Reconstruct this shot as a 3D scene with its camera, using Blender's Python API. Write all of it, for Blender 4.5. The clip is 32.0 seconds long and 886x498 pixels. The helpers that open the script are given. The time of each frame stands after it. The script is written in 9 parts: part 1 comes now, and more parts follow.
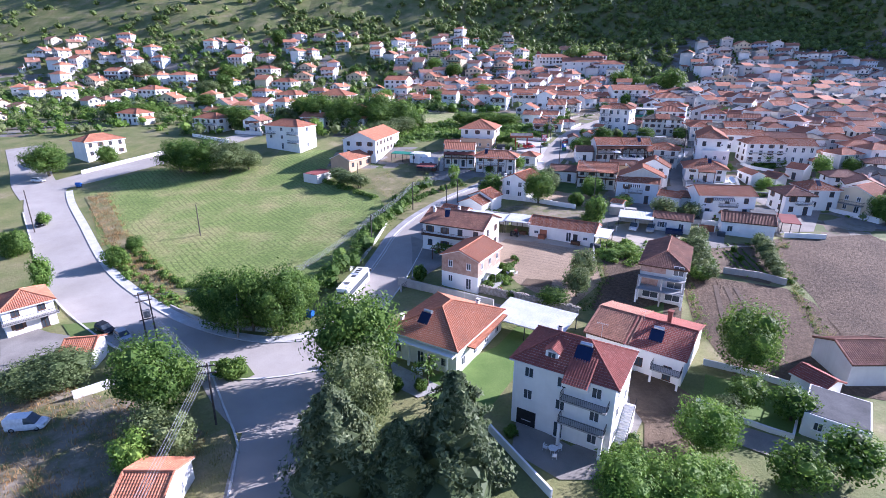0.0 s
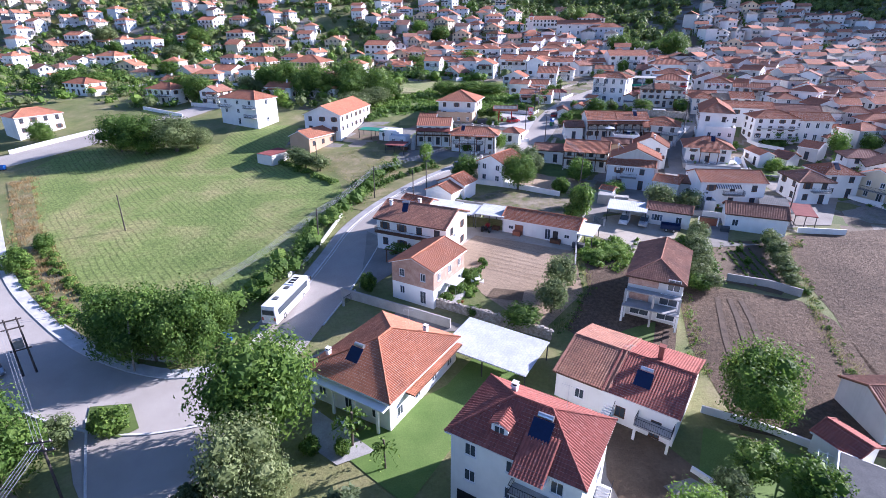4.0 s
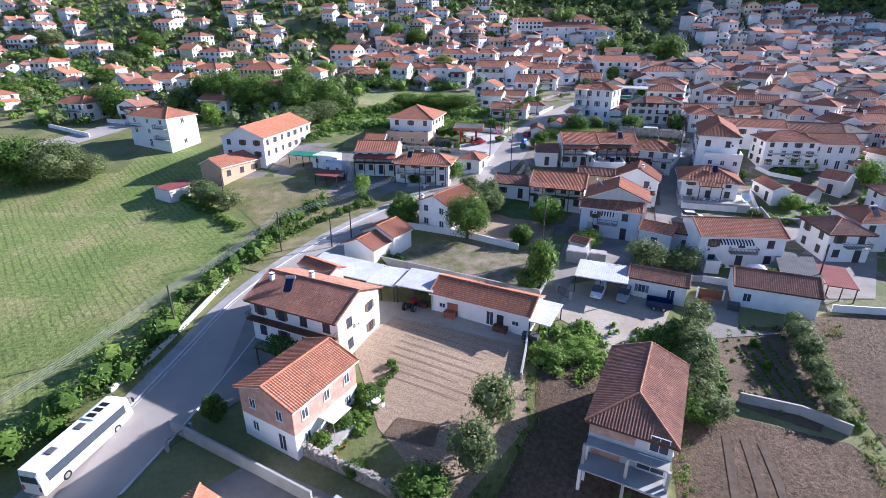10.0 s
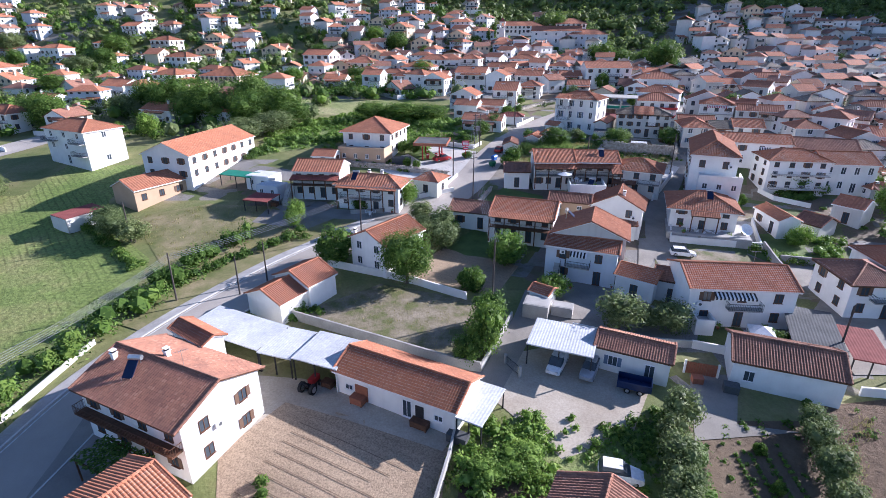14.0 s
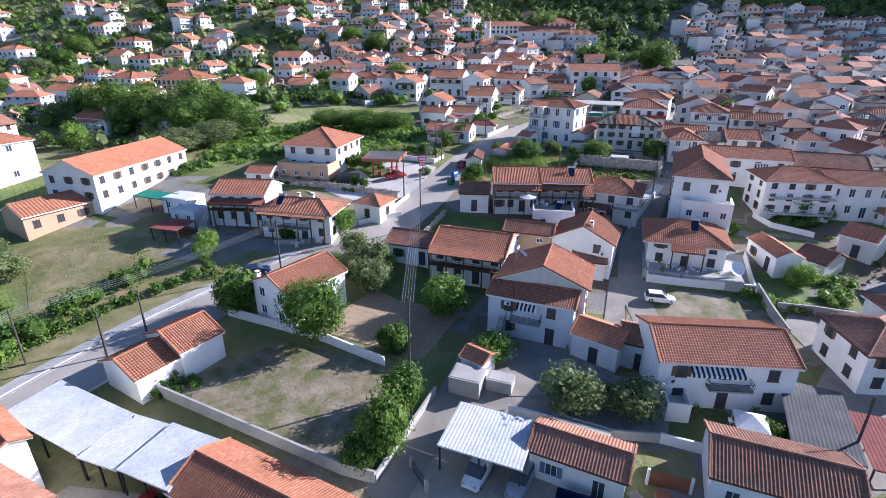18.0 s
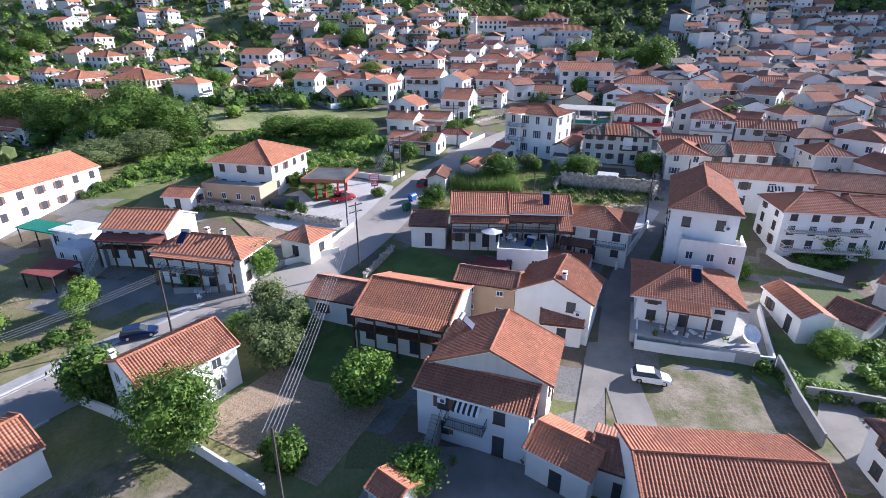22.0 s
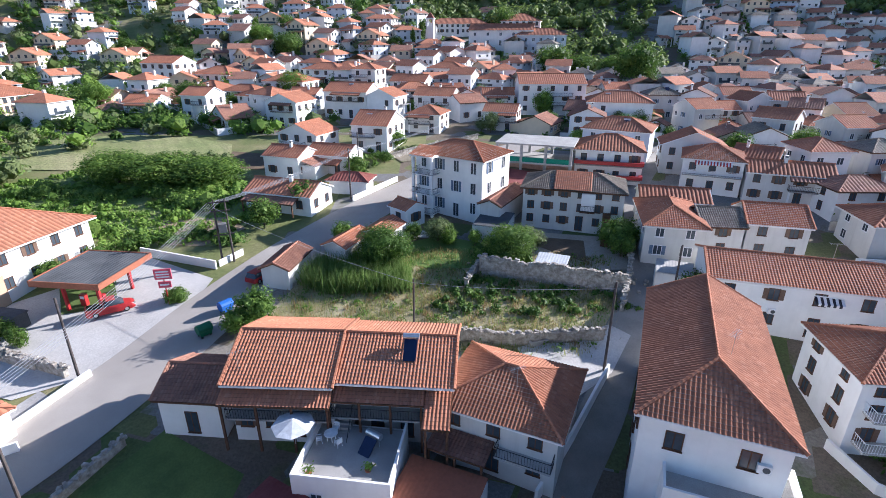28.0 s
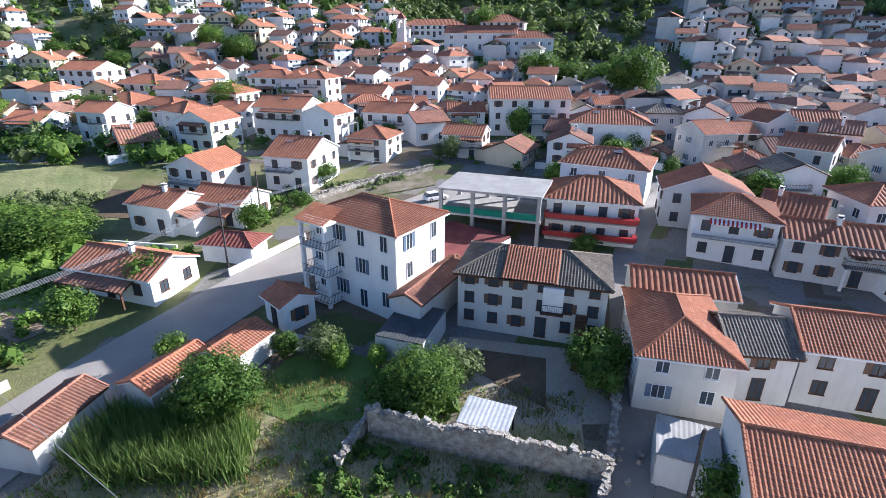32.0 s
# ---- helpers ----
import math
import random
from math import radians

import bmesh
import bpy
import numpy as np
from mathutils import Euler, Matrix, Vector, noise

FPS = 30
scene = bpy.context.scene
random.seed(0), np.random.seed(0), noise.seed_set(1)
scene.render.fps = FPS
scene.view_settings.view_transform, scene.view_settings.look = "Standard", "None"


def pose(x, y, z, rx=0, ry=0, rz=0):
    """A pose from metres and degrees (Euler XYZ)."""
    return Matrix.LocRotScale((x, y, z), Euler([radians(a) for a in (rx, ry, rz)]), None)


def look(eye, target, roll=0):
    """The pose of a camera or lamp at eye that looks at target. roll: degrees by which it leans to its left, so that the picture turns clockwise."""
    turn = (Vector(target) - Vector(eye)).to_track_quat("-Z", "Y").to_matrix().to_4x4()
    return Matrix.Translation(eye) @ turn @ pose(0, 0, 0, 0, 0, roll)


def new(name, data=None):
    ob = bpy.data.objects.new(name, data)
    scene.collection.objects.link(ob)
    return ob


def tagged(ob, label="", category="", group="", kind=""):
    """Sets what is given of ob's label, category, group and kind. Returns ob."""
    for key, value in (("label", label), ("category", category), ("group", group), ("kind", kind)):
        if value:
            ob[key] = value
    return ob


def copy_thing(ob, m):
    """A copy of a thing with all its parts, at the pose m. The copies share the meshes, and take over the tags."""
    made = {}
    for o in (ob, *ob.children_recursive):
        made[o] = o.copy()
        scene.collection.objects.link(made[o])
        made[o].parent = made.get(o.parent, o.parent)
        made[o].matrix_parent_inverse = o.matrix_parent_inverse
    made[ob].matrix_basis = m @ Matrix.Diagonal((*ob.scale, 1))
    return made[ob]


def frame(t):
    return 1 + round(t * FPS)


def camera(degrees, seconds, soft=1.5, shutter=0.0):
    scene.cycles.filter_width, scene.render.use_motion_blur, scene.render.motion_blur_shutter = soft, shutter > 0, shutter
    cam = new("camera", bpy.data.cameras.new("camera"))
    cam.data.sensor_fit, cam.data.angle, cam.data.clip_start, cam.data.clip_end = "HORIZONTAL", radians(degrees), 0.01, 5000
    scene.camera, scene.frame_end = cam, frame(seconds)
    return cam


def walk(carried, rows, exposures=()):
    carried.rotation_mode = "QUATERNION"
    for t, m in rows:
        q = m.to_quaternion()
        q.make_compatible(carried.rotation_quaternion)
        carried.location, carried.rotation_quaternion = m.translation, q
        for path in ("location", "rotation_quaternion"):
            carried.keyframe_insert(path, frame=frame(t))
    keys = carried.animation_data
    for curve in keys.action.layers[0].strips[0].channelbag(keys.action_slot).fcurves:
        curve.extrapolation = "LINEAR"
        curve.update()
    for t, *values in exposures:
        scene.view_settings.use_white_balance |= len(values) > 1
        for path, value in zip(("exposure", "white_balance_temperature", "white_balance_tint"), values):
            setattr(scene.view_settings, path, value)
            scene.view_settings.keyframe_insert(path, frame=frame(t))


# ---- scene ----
EXPOSURES = [(0.0, 1.57, 4980, 30), (4.5, 1.50, 5070, 28), (9.0, 1.38, 5130, 24), (20.0, 1.29, 5170, 21), (32.0, 1.33, 5190, 16)]
cam = camera(82.0, 32.0, 0.4)
PATH = [
    (0.00, pose(-12.063, -27.792, 43.526, 70.241, -0.055, 0.437)),
    (0.50, pose(-11.165, -25.536, 43.735, 70.023, -0.037, 0.438)),
    (1.00, pose(-10.256, -23.321, 43.856, 69.648, -0.018, 0.427)),
    (1.50, pose(-9.333, -21.182, 43.815, 68.979, 0.005, 0.402)),
    (2.00, pose(-8.393, -19.093, 43.642, 68.086, 0.029, 0.367)),
    (2.50, pose(-7.427, -16.953, 43.497, 67.286, 0.046, 0.326)),
    (3.00, pose(-6.431, -14.700, 43.486, 66.804, 0.049, 0.281)),
    (3.50, pose(-5.398, -12.333, 43.585, 66.640, 0.035, 0.234)),
    (4.50, pose(-3.257, -7.457, 43.835, 66.673, -0.019, 0.129)),
    (5.50, pose(-1.094, -2.524, 44.080, 66.752, -0.070, 0.033)),
    (6.25, pose(0.554, 1.299, 44.236, 66.745, -0.068, -0.014)),
    (7.00, pose(2.234, 5.190, 44.372, 66.708, -0.039, -0.043)),
    (7.75, pose(3.965, 9.078, 44.473, 66.700, -0.005, -0.032)),
    (8.50, pose(5.755, 12.935, 44.519, 66.714, 0.023, 0.008)),
    (9.25, pose(7.591, 16.780, 44.503, 66.737, 0.045, 0.039)),
    (10.00, pose(9.456, 20.644, 44.424, 66.794, 0.059, 0.039)),
    (10.75, pose(11.342, 24.512, 44.274, 66.904, 0.061, 0.034)),
    (11.50, pose(13.245, 28.323, 44.076, 67.031, 0.055, 0.071)),
    (12.25, pose(15.203, 32.000, 43.887, 67.147, 0.040, 0.108)),
    (13.00, pose(17.256, 35.498, 43.722, 67.246, 0.016, 0.113)),
    (13.75, pose(19.385, 38.803, 43.590, 67.334, -0.010, 0.128)),
    (14.50, pose(21.538, 41.989, 43.517, 67.410, -0.028, 0.186)),
    (15.50, pose(24.422, 46.217, 43.512, 67.501, -0.047, 0.317)),
    (16.50, pose(27.271, 50.444, 43.521, 67.563, -0.058, 0.419)),
    (17.25, pose(29.228, 53.606, 43.530, 67.508, -0.037, 0.367)),
    (18.00, pose(31.005, 56.805, 43.576, 67.418, -0.004, 0.267)),
    (18.75, pose(32.630, 60.088, 43.653, 67.338, 0.023, 0.180)),
    (19.50, pose(34.160, 63.460, 43.733, 67.276, 0.039, 0.119)),
    (20.25, pose(35.658, 66.981, 43.807, 67.188, 0.037, 0.104)),
    (21.00, pose(37.174, 70.731, 43.873, 67.077, 0.024, 0.141)),
    (21.75, pose(38.791, 74.780, 43.918, 66.974, 0.011, 0.187)),
    (22.50, pose(40.598, 79.143, 43.928, 66.901, 0.007, 0.207)),
    (23.25, pose(42.641, 83.831, 43.893, 66.925, 0.020, 0.181)),
    (24.00, pose(44.918, 88.804, 43.798, 67.068, 0.040, 0.080)),
    (24.75, pose(47.397, 94.057, 43.662, 67.290, 0.048, -0.085)),
    (25.50, pose(49.962, 99.540, 43.570, 67.458, 0.042, -0.251)),
    (26.50, pose(53.350, 107.028, 43.568, 67.466, 0.032, -0.372)),
    (27.50, pose(56.678, 114.549, 43.598, 67.437, 0.022, -0.457)),
    (28.25, pose(59.004, 120.242, 43.668, 67.440, 0.014, -0.502)),
    (29.00, pose(61.220, 125.920, 43.790, 67.463, -0.003, -0.557)),
    (29.75, pose(63.337, 131.475, 43.966, 67.495, -0.033, -0.604)),
    (30.50, pose(65.323, 136.819, 44.208, 67.582, -0.080, -0.616)),
    (31.25, pose(67.182, 141.852, 44.445, 67.652, -0.138, -0.601)),
    (32.00, pose(69.028, 146.581, 44.566, 67.516, -0.196, -0.637)),
]
walk(cam, PATH, EXPOSURES)
# ---- world and sun ----
SUN_EL, SUN_DIR = radians(23.5), Vector((0.92, 0.39, 0)).normalized()
world = bpy.data.worlds.new("world")
scene.world = world
world.use_nodes = True
wn = world.node_tree.nodes
sky = wn.new("ShaderNodeTexSky")
sky.sky_type = "NISHITA"
sky.sun_disc = False
sky.ozone_density, sky.dust_density = 2.0, 0.5
sky.sun_elevation = SUN_EL
sky.sun_rotation = math.atan2(SUN_DIR.x, SUN_DIR.y)
wn["Background"].inputs[1].default_value = 0.062
world.node_tree.links.new(sky.outputs[0], wn["Background"].inputs[0])
sun = new("sun", bpy.data.lights.new("sun", "SUN"))
sun.data.energy, sun.data.angle, sun.data.color = 5.0, radians(0.5), (1.0, 0.87, 0.70)
to_sun = Vector((SUN_DIR.x * math.cos(SUN_EL), SUN_DIR.y * math.cos(SUN_EL), math.sin(SUN_EL)))
sun.matrix_world = look(to_sun * 300, (0, 0, 0))

# ---- materials ----
def nodes_of(name, rough=0.8, metal=0.0):
    m = bpy.data.materials.new(name)
    m.use_nodes = True
    b = m.node_tree.nodes["Principled BSDF"]
    b.inputs["Roughness"].default_value, b.inputs["Metallic"].default_value = rough, metal
    b.inputs["Specular IOR Level"].default_value = 0.3
    return m, m.node_tree.nodes, m.node_tree.links, b


def ramp(n, l, fac, stops):
    r = n.new("ShaderNodeValToRGB")
    while len(r.color_ramp.elements) < len(stops):
        r.color_ramp.elements.new(0.5)
    for e, (p, c) in zip(r.color_ramp.elements, stops):
        e.position, e.color = p, (*c, 1)
    l.new(fac, r.inputs[0])
    return r.outputs[0]


def noise_of(n, l, scale, detail=4, vec=None, rough=0.6):
    t = n.new("ShaderNodeTexNoise")
    t.inputs["Scale"].default_value, t.inputs["Detail"].default_value, t.inputs["Roughness"].default_value = scale, detail, rough
    if vec is not None:
        l.new(vec, t.inputs["Vector"])
    return t.outputs["Fac"]


def blend(n, l, fac, a, b, mode="MIX"):
    m = n.new("ShaderNodeMix")
    m.data_type, m.blend_type = "RGBA", mode
    for value, socket in ((fac, m.inputs[0]), (a, m.inputs[6]), (b, m.inputs[7])):
        if isinstance(value, bpy.types.NodeSocket):
            l.new(value, socket)
        elif isinstance(value, tuple):
            socket.default_value = (*value, 1)
        else:
            socket.default_value = value
    return m.outputs[2]


def bump(n, l, b, height, strength=0.3, dist=0.05):
    t = n.new("ShaderNodeBump")
    t.inputs["Strength"].default_value, t.inputs["Distance"].default_value = strength, dist
    l.new(height, t.inputs["Height"])
    l.new(t.outputs[0], b.inputs["Normal"])


def place_of(n, world_space=True):
    return n.new("ShaderNodeNewGeometry").outputs["Position"] if world_space else n.new("ShaderNodeTexCoord").outputs["Object"]


def surface(name, stops, scale, fine=12.0, rough=0.85, metal=0.0, relief=0.25, dist=0.04, vary=0.12):
    """A grained surface: a wide patchy ramp, a fine grain over it, and a tint of its own for each object."""
    m, n, l, b = nodes_of(name, rough, metal)
    p = place_of(n)
    wide, grain = noise_of(n, l, scale, 5, p), noise_of(n, l, fine, 6, p, 0.7)
    c = ramp(n, l, wide, stops)
    g = ramp(n, l, grain, ((0.3, (0.72, 0.72, 0.72)), (0.7, (1.15, 1.15, 1.15))))
    c = blend(n, l, 0.8, c, g, "MULTIPLY")
    if vary:
        o = n.new("ShaderNodeObjectInfo").outputs["Random"]
        t = ramp(n, l, o, ((0, (1 - vary, 1 - vary, 1 - vary)), (1, (1, 1, 1))))
        c = blend(n, l, 1.0, c, t, "MULTIPLY")
    l.new(c, b.inputs["Base Color"])
    if relief:
        bump(n, l, b, grain, relief, dist)
    return m


def plaster(name, colour, stain=(0.42, 0.40, 0.36), amount=0.4):
    """Painted plaster with rain streaks, patches and a fine grain."""
    m, n, l, b = nodes_of(name, 0.9)
    p = place_of(n)
    s = n.new("ShaderNodeMapping")
    s.inputs["Scale"].default_value = (1.6, 1.6, 0.12)
    l.new(p, s.inputs[0])
    streak = ramp(n, l, noise_of(n, l, 1.0, 5, s.outputs[0]), ((0.5, (0, 0, 0)), (0.78, (amount, amount, amount))))
    c = blend(n, l, streak, colour, tuple(q * 0.75 + 0.25 * r for q, r in zip(colour, stain)))
    patch = ramp(n, l, noise_of(n, l, 0.5, 4, p), ((0.35, (0.95, 0.95, 0.95)), (0.65, (1.04, 1.04, 1.04))))
    c = blend(n, l, 1.0, c, patch, "MULTIPLY")
    o = ramp(n, l, n.new("ShaderNodeObjectInfo").outputs["Random"], ((0, (0.93, 0.92, 0.89)), (1, (1, 1, 1))))
    c = blend(n, l, 1.0, c, o, "MULTIPLY")
    l.new(c, b.inputs["Base Color"])
    bump(n, l, b, noise_of(n, l, 30, 3, p), 0.15, 0.01)
    return m


def tiles(name, base, dark, light, moss=0.25):
    """Fired clay: every tile its own shade by its place in the roof's map, weathered in wide patches."""
    m, n, l, b = nodes_of(name, 0.85)
    b.inputs["Specular IOR Level"].default_value = 0.25
    uv = n.new("ShaderNodeUVMap").outputs[0]
    s = n.new("ShaderNodeVectorMath")
    s.operation = "DIVIDE"
    l.new(uv, s.inputs[0])
    s.inputs[1].default_value = (0.26, 0.36, 1)
    f = n.new("ShaderNodeVectorMath")
    f.operation = "FLOOR"
    l.new(s.outputs[0], f.inputs[0])
    w = n.new("ShaderNodeTexWhiteNoise")
    w.noise_dimensions = "2D"
    l.new(f.outputs[0], w.inputs["Vector"])
    c = ramp(n, l, w.outputs["Value"], ((0, tuple(0.5 * (p + q) for p, q in zip(dark, base))), (0.35, base), (0.85, base), (1, tuple(0.5 * (p + q) for p, q in zip(light, base)))))
    p = place_of(n)
    wide = ramp(n, l, noise_of(n, l, 0.35, 5, p), ((0.42, (0, 0, 0)), (0.72, (moss, moss, moss))))
    c = blend(n, l, wide, c, tuple(q * 0.45 + 0.03 for q in dark))
    o = ramp(n, l, n.new("ShaderNodeObjectInfo").outputs["Random"], ((0, (0.72, 0.7, 0.7)), (0.5, (1, 1, 1)), (1, (1.12, 1.05, 1.0))))
    c = blend(n, l, 1.0, c, o, "MULTIPLY")
    grain = noise_of(n, l, 18, 4, p)
    c = blend(n, l, 0.5, c, ramp(n, l, grain, ((0.3, (0.7, 0.7, 0.7)), (0.7, (1.2, 1.2, 1.2)))), "MULTIPLY")
    l.new(c, b.inputs["Base Color"])
    bump(n, l, b, grain, 0.2, 0.02)
    return m


def leafy(name, a, bcol, c3):
    m, n, l, b = nodes_of(name, 0.6)
    r = n.new("ShaderNodeNewGeometry").outputs["Random Per Island"]
    c = ramp(n, l, r, ((0, a), (0.6, bcol), (1, c3)))
    o = ramp(n, l, n.new("ShaderNodeObjectInfo").outputs["Random"], ((0, (0.75, 0.8, 0.75)), (1, (1.1, 1.05, 1))))
    c = blend(n, l, 1.0, c, o, "MULTIPLY")
    l.new(c, b.inputs["Base Color"])
    b.inputs["Specular IOR Level"].default_value = 0.25
    t = n.new("ShaderNodeBsdfTranslucent")
    l.new(c, t.inputs[0])
    mix = n.new("ShaderNodeMixShader")
    mix.inputs[0].default_value = 0.42
    l.new(b.outputs[0], mix.inputs[1]), l.new(t.outputs[0], mix.inputs[2])
    l.new(mix.outputs[0], n["Material Output"].inputs[0])
    return m


def rows_soil(name, stops, angle, pitch, strength, clod=5, deep=0.08, warp=1.6, edges=(0.2, 0.6)):
    """Tilled soil or drilled crop: parallel rows at a true spacing over a patchy ground."""
    m, n, l, b = nodes_of(name, 0.95)
    p = place_of(n)
    mp = n.new("ShaderNodeMapping")
    mp.inputs["Rotation"].default_value = (0, 0, radians(angle))
    l.new(p, mp.inputs[0])
    w = n.new("ShaderNodeTexWave")
    w.bands_direction = "X"
    w.inputs["Scale"].default_value = 0.314 / pitch
    w.inputs["Distortion"].default_value, w.inputs["Detail"].default_value, w.inputs["Detail Scale"].default_value = warp, 3, 0.6
    l.new(mp.outputs[0], w.inputs["Vector"])
    wide, grain = noise_of(n, l, 0.07, 6, p), noise_of(n, l, clod, 6, p, 0.75)
    c = ramp(n, l, wide, stops)
    # With narrow edges the thin dark streaks are furrow shade painted into the colour.
    if edges[1] < 0.5:
        strength = ramp(n, l, noise_of(n, l, 0.09, 4, p), ((0.35, (0, 0, 0)), (0.62, (strength,) * 3)))
    c = blend(n, l, strength, c, ramp(n, l, w.outputs["Fac"], ((edges[0], (0.62, 0.62, 0.62)), (edges[1], (1.12, 1.12, 1.12)))), "MULTIPLY")
    c = blend(n, l, 0.9, c, ramp(n, l, grain, ((0.34, (0.5, 0.5, 0.5)), (0.66, (1.4, 1.4, 1.4)))), "MULTIPLY")
    l.new(c, b.inputs["Base Color"])
    bump(n, l, b, grain, 0.6, deep)
    return m


def plain(name, colour, rough=0.6, metal=0.0):
    m, n, l, b = nodes_of(name, rough, metal)
    p = place_of(n)
    g = ramp(n, l, noise_of(n, l, 3, 5, p), ((0.3, (0.82, 0.82, 0.82)), (0.7, (1.08, 1.08, 1.08))))
    l.new(blend(n, l, 1.0, colour, g, "MULTIPLY"), b.inputs["Base Color"])
    return m


ORANGE = tiles("clay_orange", (0.45, 0.190, 0.104), (0.27, 0.112, 0.068), (0.61, 0.32, 0.20), 0.35)
RED = tiles("clay_red", (0.31, 0.105, 0.078), (0.19, 0.068, 0.054), (0.42, 0.19, 0.15), 0.25)
BROWN = tiles("clay_old", (0.35, 0.178, 0.118), (0.19, 0.098, 0.074), (0.50, 0.30, 0.21), 0.5)
GREY_TILE = tiles("clay_mossy", (0.26, 0.225, 0.175), (0.12, 0.105, 0.085), (0.44, 0.39, 0.31), 0.5)
TILE = {"o": ORANGE, "r": RED, "b": BROWN, "g": GREY_TILE}
WHITE = plaster("white_plaster", (0.84, 0.83, 0.81))
CREAM = plaster("cream_plaster", (0.72, 0.62, 0.45))
PALE = plaster("pale_blue_plaster", (0.64, 0.68, 0.74), amount=0.5)
OLDW = plaster("worn_plaster", (0.65, 0.64, 0.61), (0.25, 0.23, 0.20), 0.8)
TAN = plaster("tan_plaster", (0.50, 0.36, 0.24), (0.3, 0.2, 0.14), 0.6)
WALL = {"w": WHITE, "c": CREAM, "p": PALE, "o": OLDW, "t": TAN}
BRICK = surface("hollow_brick", ((0.3, (0.40, 0.23, 0.165)), (0.7, (0.56, 0.39, 0.30))), 1.2, 9)
STONE = surface("rubble_stone", ((0.3, (0.24, 0.21, 0.17)), (0.5, (0.42, 0.38, 0.32)), (0.7, (0.60, 0.57, 0.51))), 1.8, 4, relief=0.9, dist=0.2)
CONCRETE = surface("concrete", ((0.3, (0.34, 0.33, 0.31)), (0.7, (0.48, 0.47, 0.44))), 0.4, 14)
def courts(name):
    """Small holdings seen from above: each plot its own concrete, earth, soil or green."""
    m, n, l, b = nodes_of(name, 0.9)
    p = place_of(n)
    q = n.new("ShaderNodeMapping")
    q.inputs["Scale"].default_value, q.inputs["Rotation"].default_value = (0.14, 0.19, 0.0), (0, 0, 0.35)
    l.new(p, q.inputs[0])
    v = n.new("ShaderNodeTexVoronoi")
    v.distance, v.inputs["Scale"].default_value = "CHEBYCHEV", 1.0
    l.new(q.outputs[0], v.inputs["Vector"])
    x = n.new("ShaderNodeSeparateColor")
    l.new(v.outputs["Color"], x.inputs[0])
    c = ramp(n, l, x.outputs[0], ((0, (0.23, 0.22, 0.205)), (0.2, (0.10, 0.13, 0.04)), (0.36, (0.17, 0.135, 0.095)), (0.52, (0.15, 0.12, 0.085)), (0.66, (0.25, 0.225, 0.185)), (0.8, (0.15, 0.16, 0.06)), (0.9, (0.19, 0.185, 0.175))))
    [e for e in n if e.type == "VALTORGB"][-1].color_ramp.interpolation = "CONSTANT"
    c = blend(n, l, ramp(n, l, noise_of(n, l, 0.3, 5, p), ((0.52, (0, 0, 0)), (0.7, (0.7, 0.7, 0.7)))), c, (0.11, 0.12, 0.045))
    grain = noise_of(n, l, 4, 6, p, 0.7)
    c = blend(n, l, 0.9, c, ramp(n, l, grain, ((0.3, (0.6, 0.6, 0.6)), (0.7, (1.25, 1.25, 1.25)))), "MULTIPLY")
    l.new(c, b.inputs["Base Color"])
    bump(n, l, b, grain, 0.5, 0.08)
    return m


COURTS = courts("small_plots")
ASPHALT = surface("worn_asphalt", ((0.3, (0.312, 0.284, 0.248)), (0.7, (0.415, 0.38, 0.335))), 0.12, 20, rough=0.8, vary=0)
PALEROAD = surface("pale_asphalt", ((0.3, (0.345, 0.318, 0.28)), (0.7, (0.45, 0.415, 0.37))), 0.12, 16, vary=0)
LANE = surface("concrete_lane", ((0.3, (0.20, 0.186, 0.165)), (0.7, (0.305, 0.285, 0.25))), 0.25, 10, vary=0)
KERB = surface("kerb_stone", ((0.3, (0.50, 0.49, 0.47)), (0.7, (0.70, 0.69, 0.66))), 0.6, 10)
LINE = surface("road_paint", ((0.35, (0.34, 0.34, 0.33)), (0.6, (0.72, 0.72, 0.70))), 1.5, 8, vary=0)
SCRUB = surface("scrub_ground", ((0.25, (0.10, 0.13, 0.038)), (0.45, (0.16, 0.18, 0.06)), (0.6, (0.22, 0.21, 0.09)), (0.75, (0.32, 0.275, 0.165))), 0.11, 2.0, relief=0.6, dist=0.2, vary=0)
LAWN = surface("watered_lawn", ((0.3, (0.10, 0.172, 0.034)), (0.7, (0.155, 0.232, 0.055))), 0.3, 6, relief=0.4, vary=0)
DIRT = surface("rough_dirt", ((0.4, (0.125, 0.135, 0.05)), (0.5, (0.20, 0.175, 0.11)), (0.7, (0.32, 0.275, 0.205))), 0.3, 2.5, relief=0.7, dist=0.1, vary=0)
GRASS = surface("lawn_grass", ((0.3, (0.075, 0.115, 0.028)), (0.7, (0.14, 0.195, 0.05))), 0.3, 5, relief=0.5, vary=0)
DRYGRASS = surface("dry_grass", ((0.3, (0.125, 0.145, 0.045)), (0.5, (0.215, 0.20, 0.09)), (0.7, (0.32, 0.265, 0.155))), 0.22, 3, relief=0.5, vary=0)
LOTGRASS = surface("lot_grass", ((0.3, (0.22, 0.23, 0.085)), (0.5, (0.36, 0.315, 0.165)), (0.7, (0.50, 0.43, 0.28))), 0.22, 3, relief=0.5, vary=0)
WEEDS = surface("tall_weeds", ((0.3, (0.11, 0.17, 0.04)), (0.5, (0.19, 0.245, 0.07)), (0.75, (0.30, 0.29, 0.13))), 0.25, 2.5, relief=0.8, dist=0.3, vary=0)
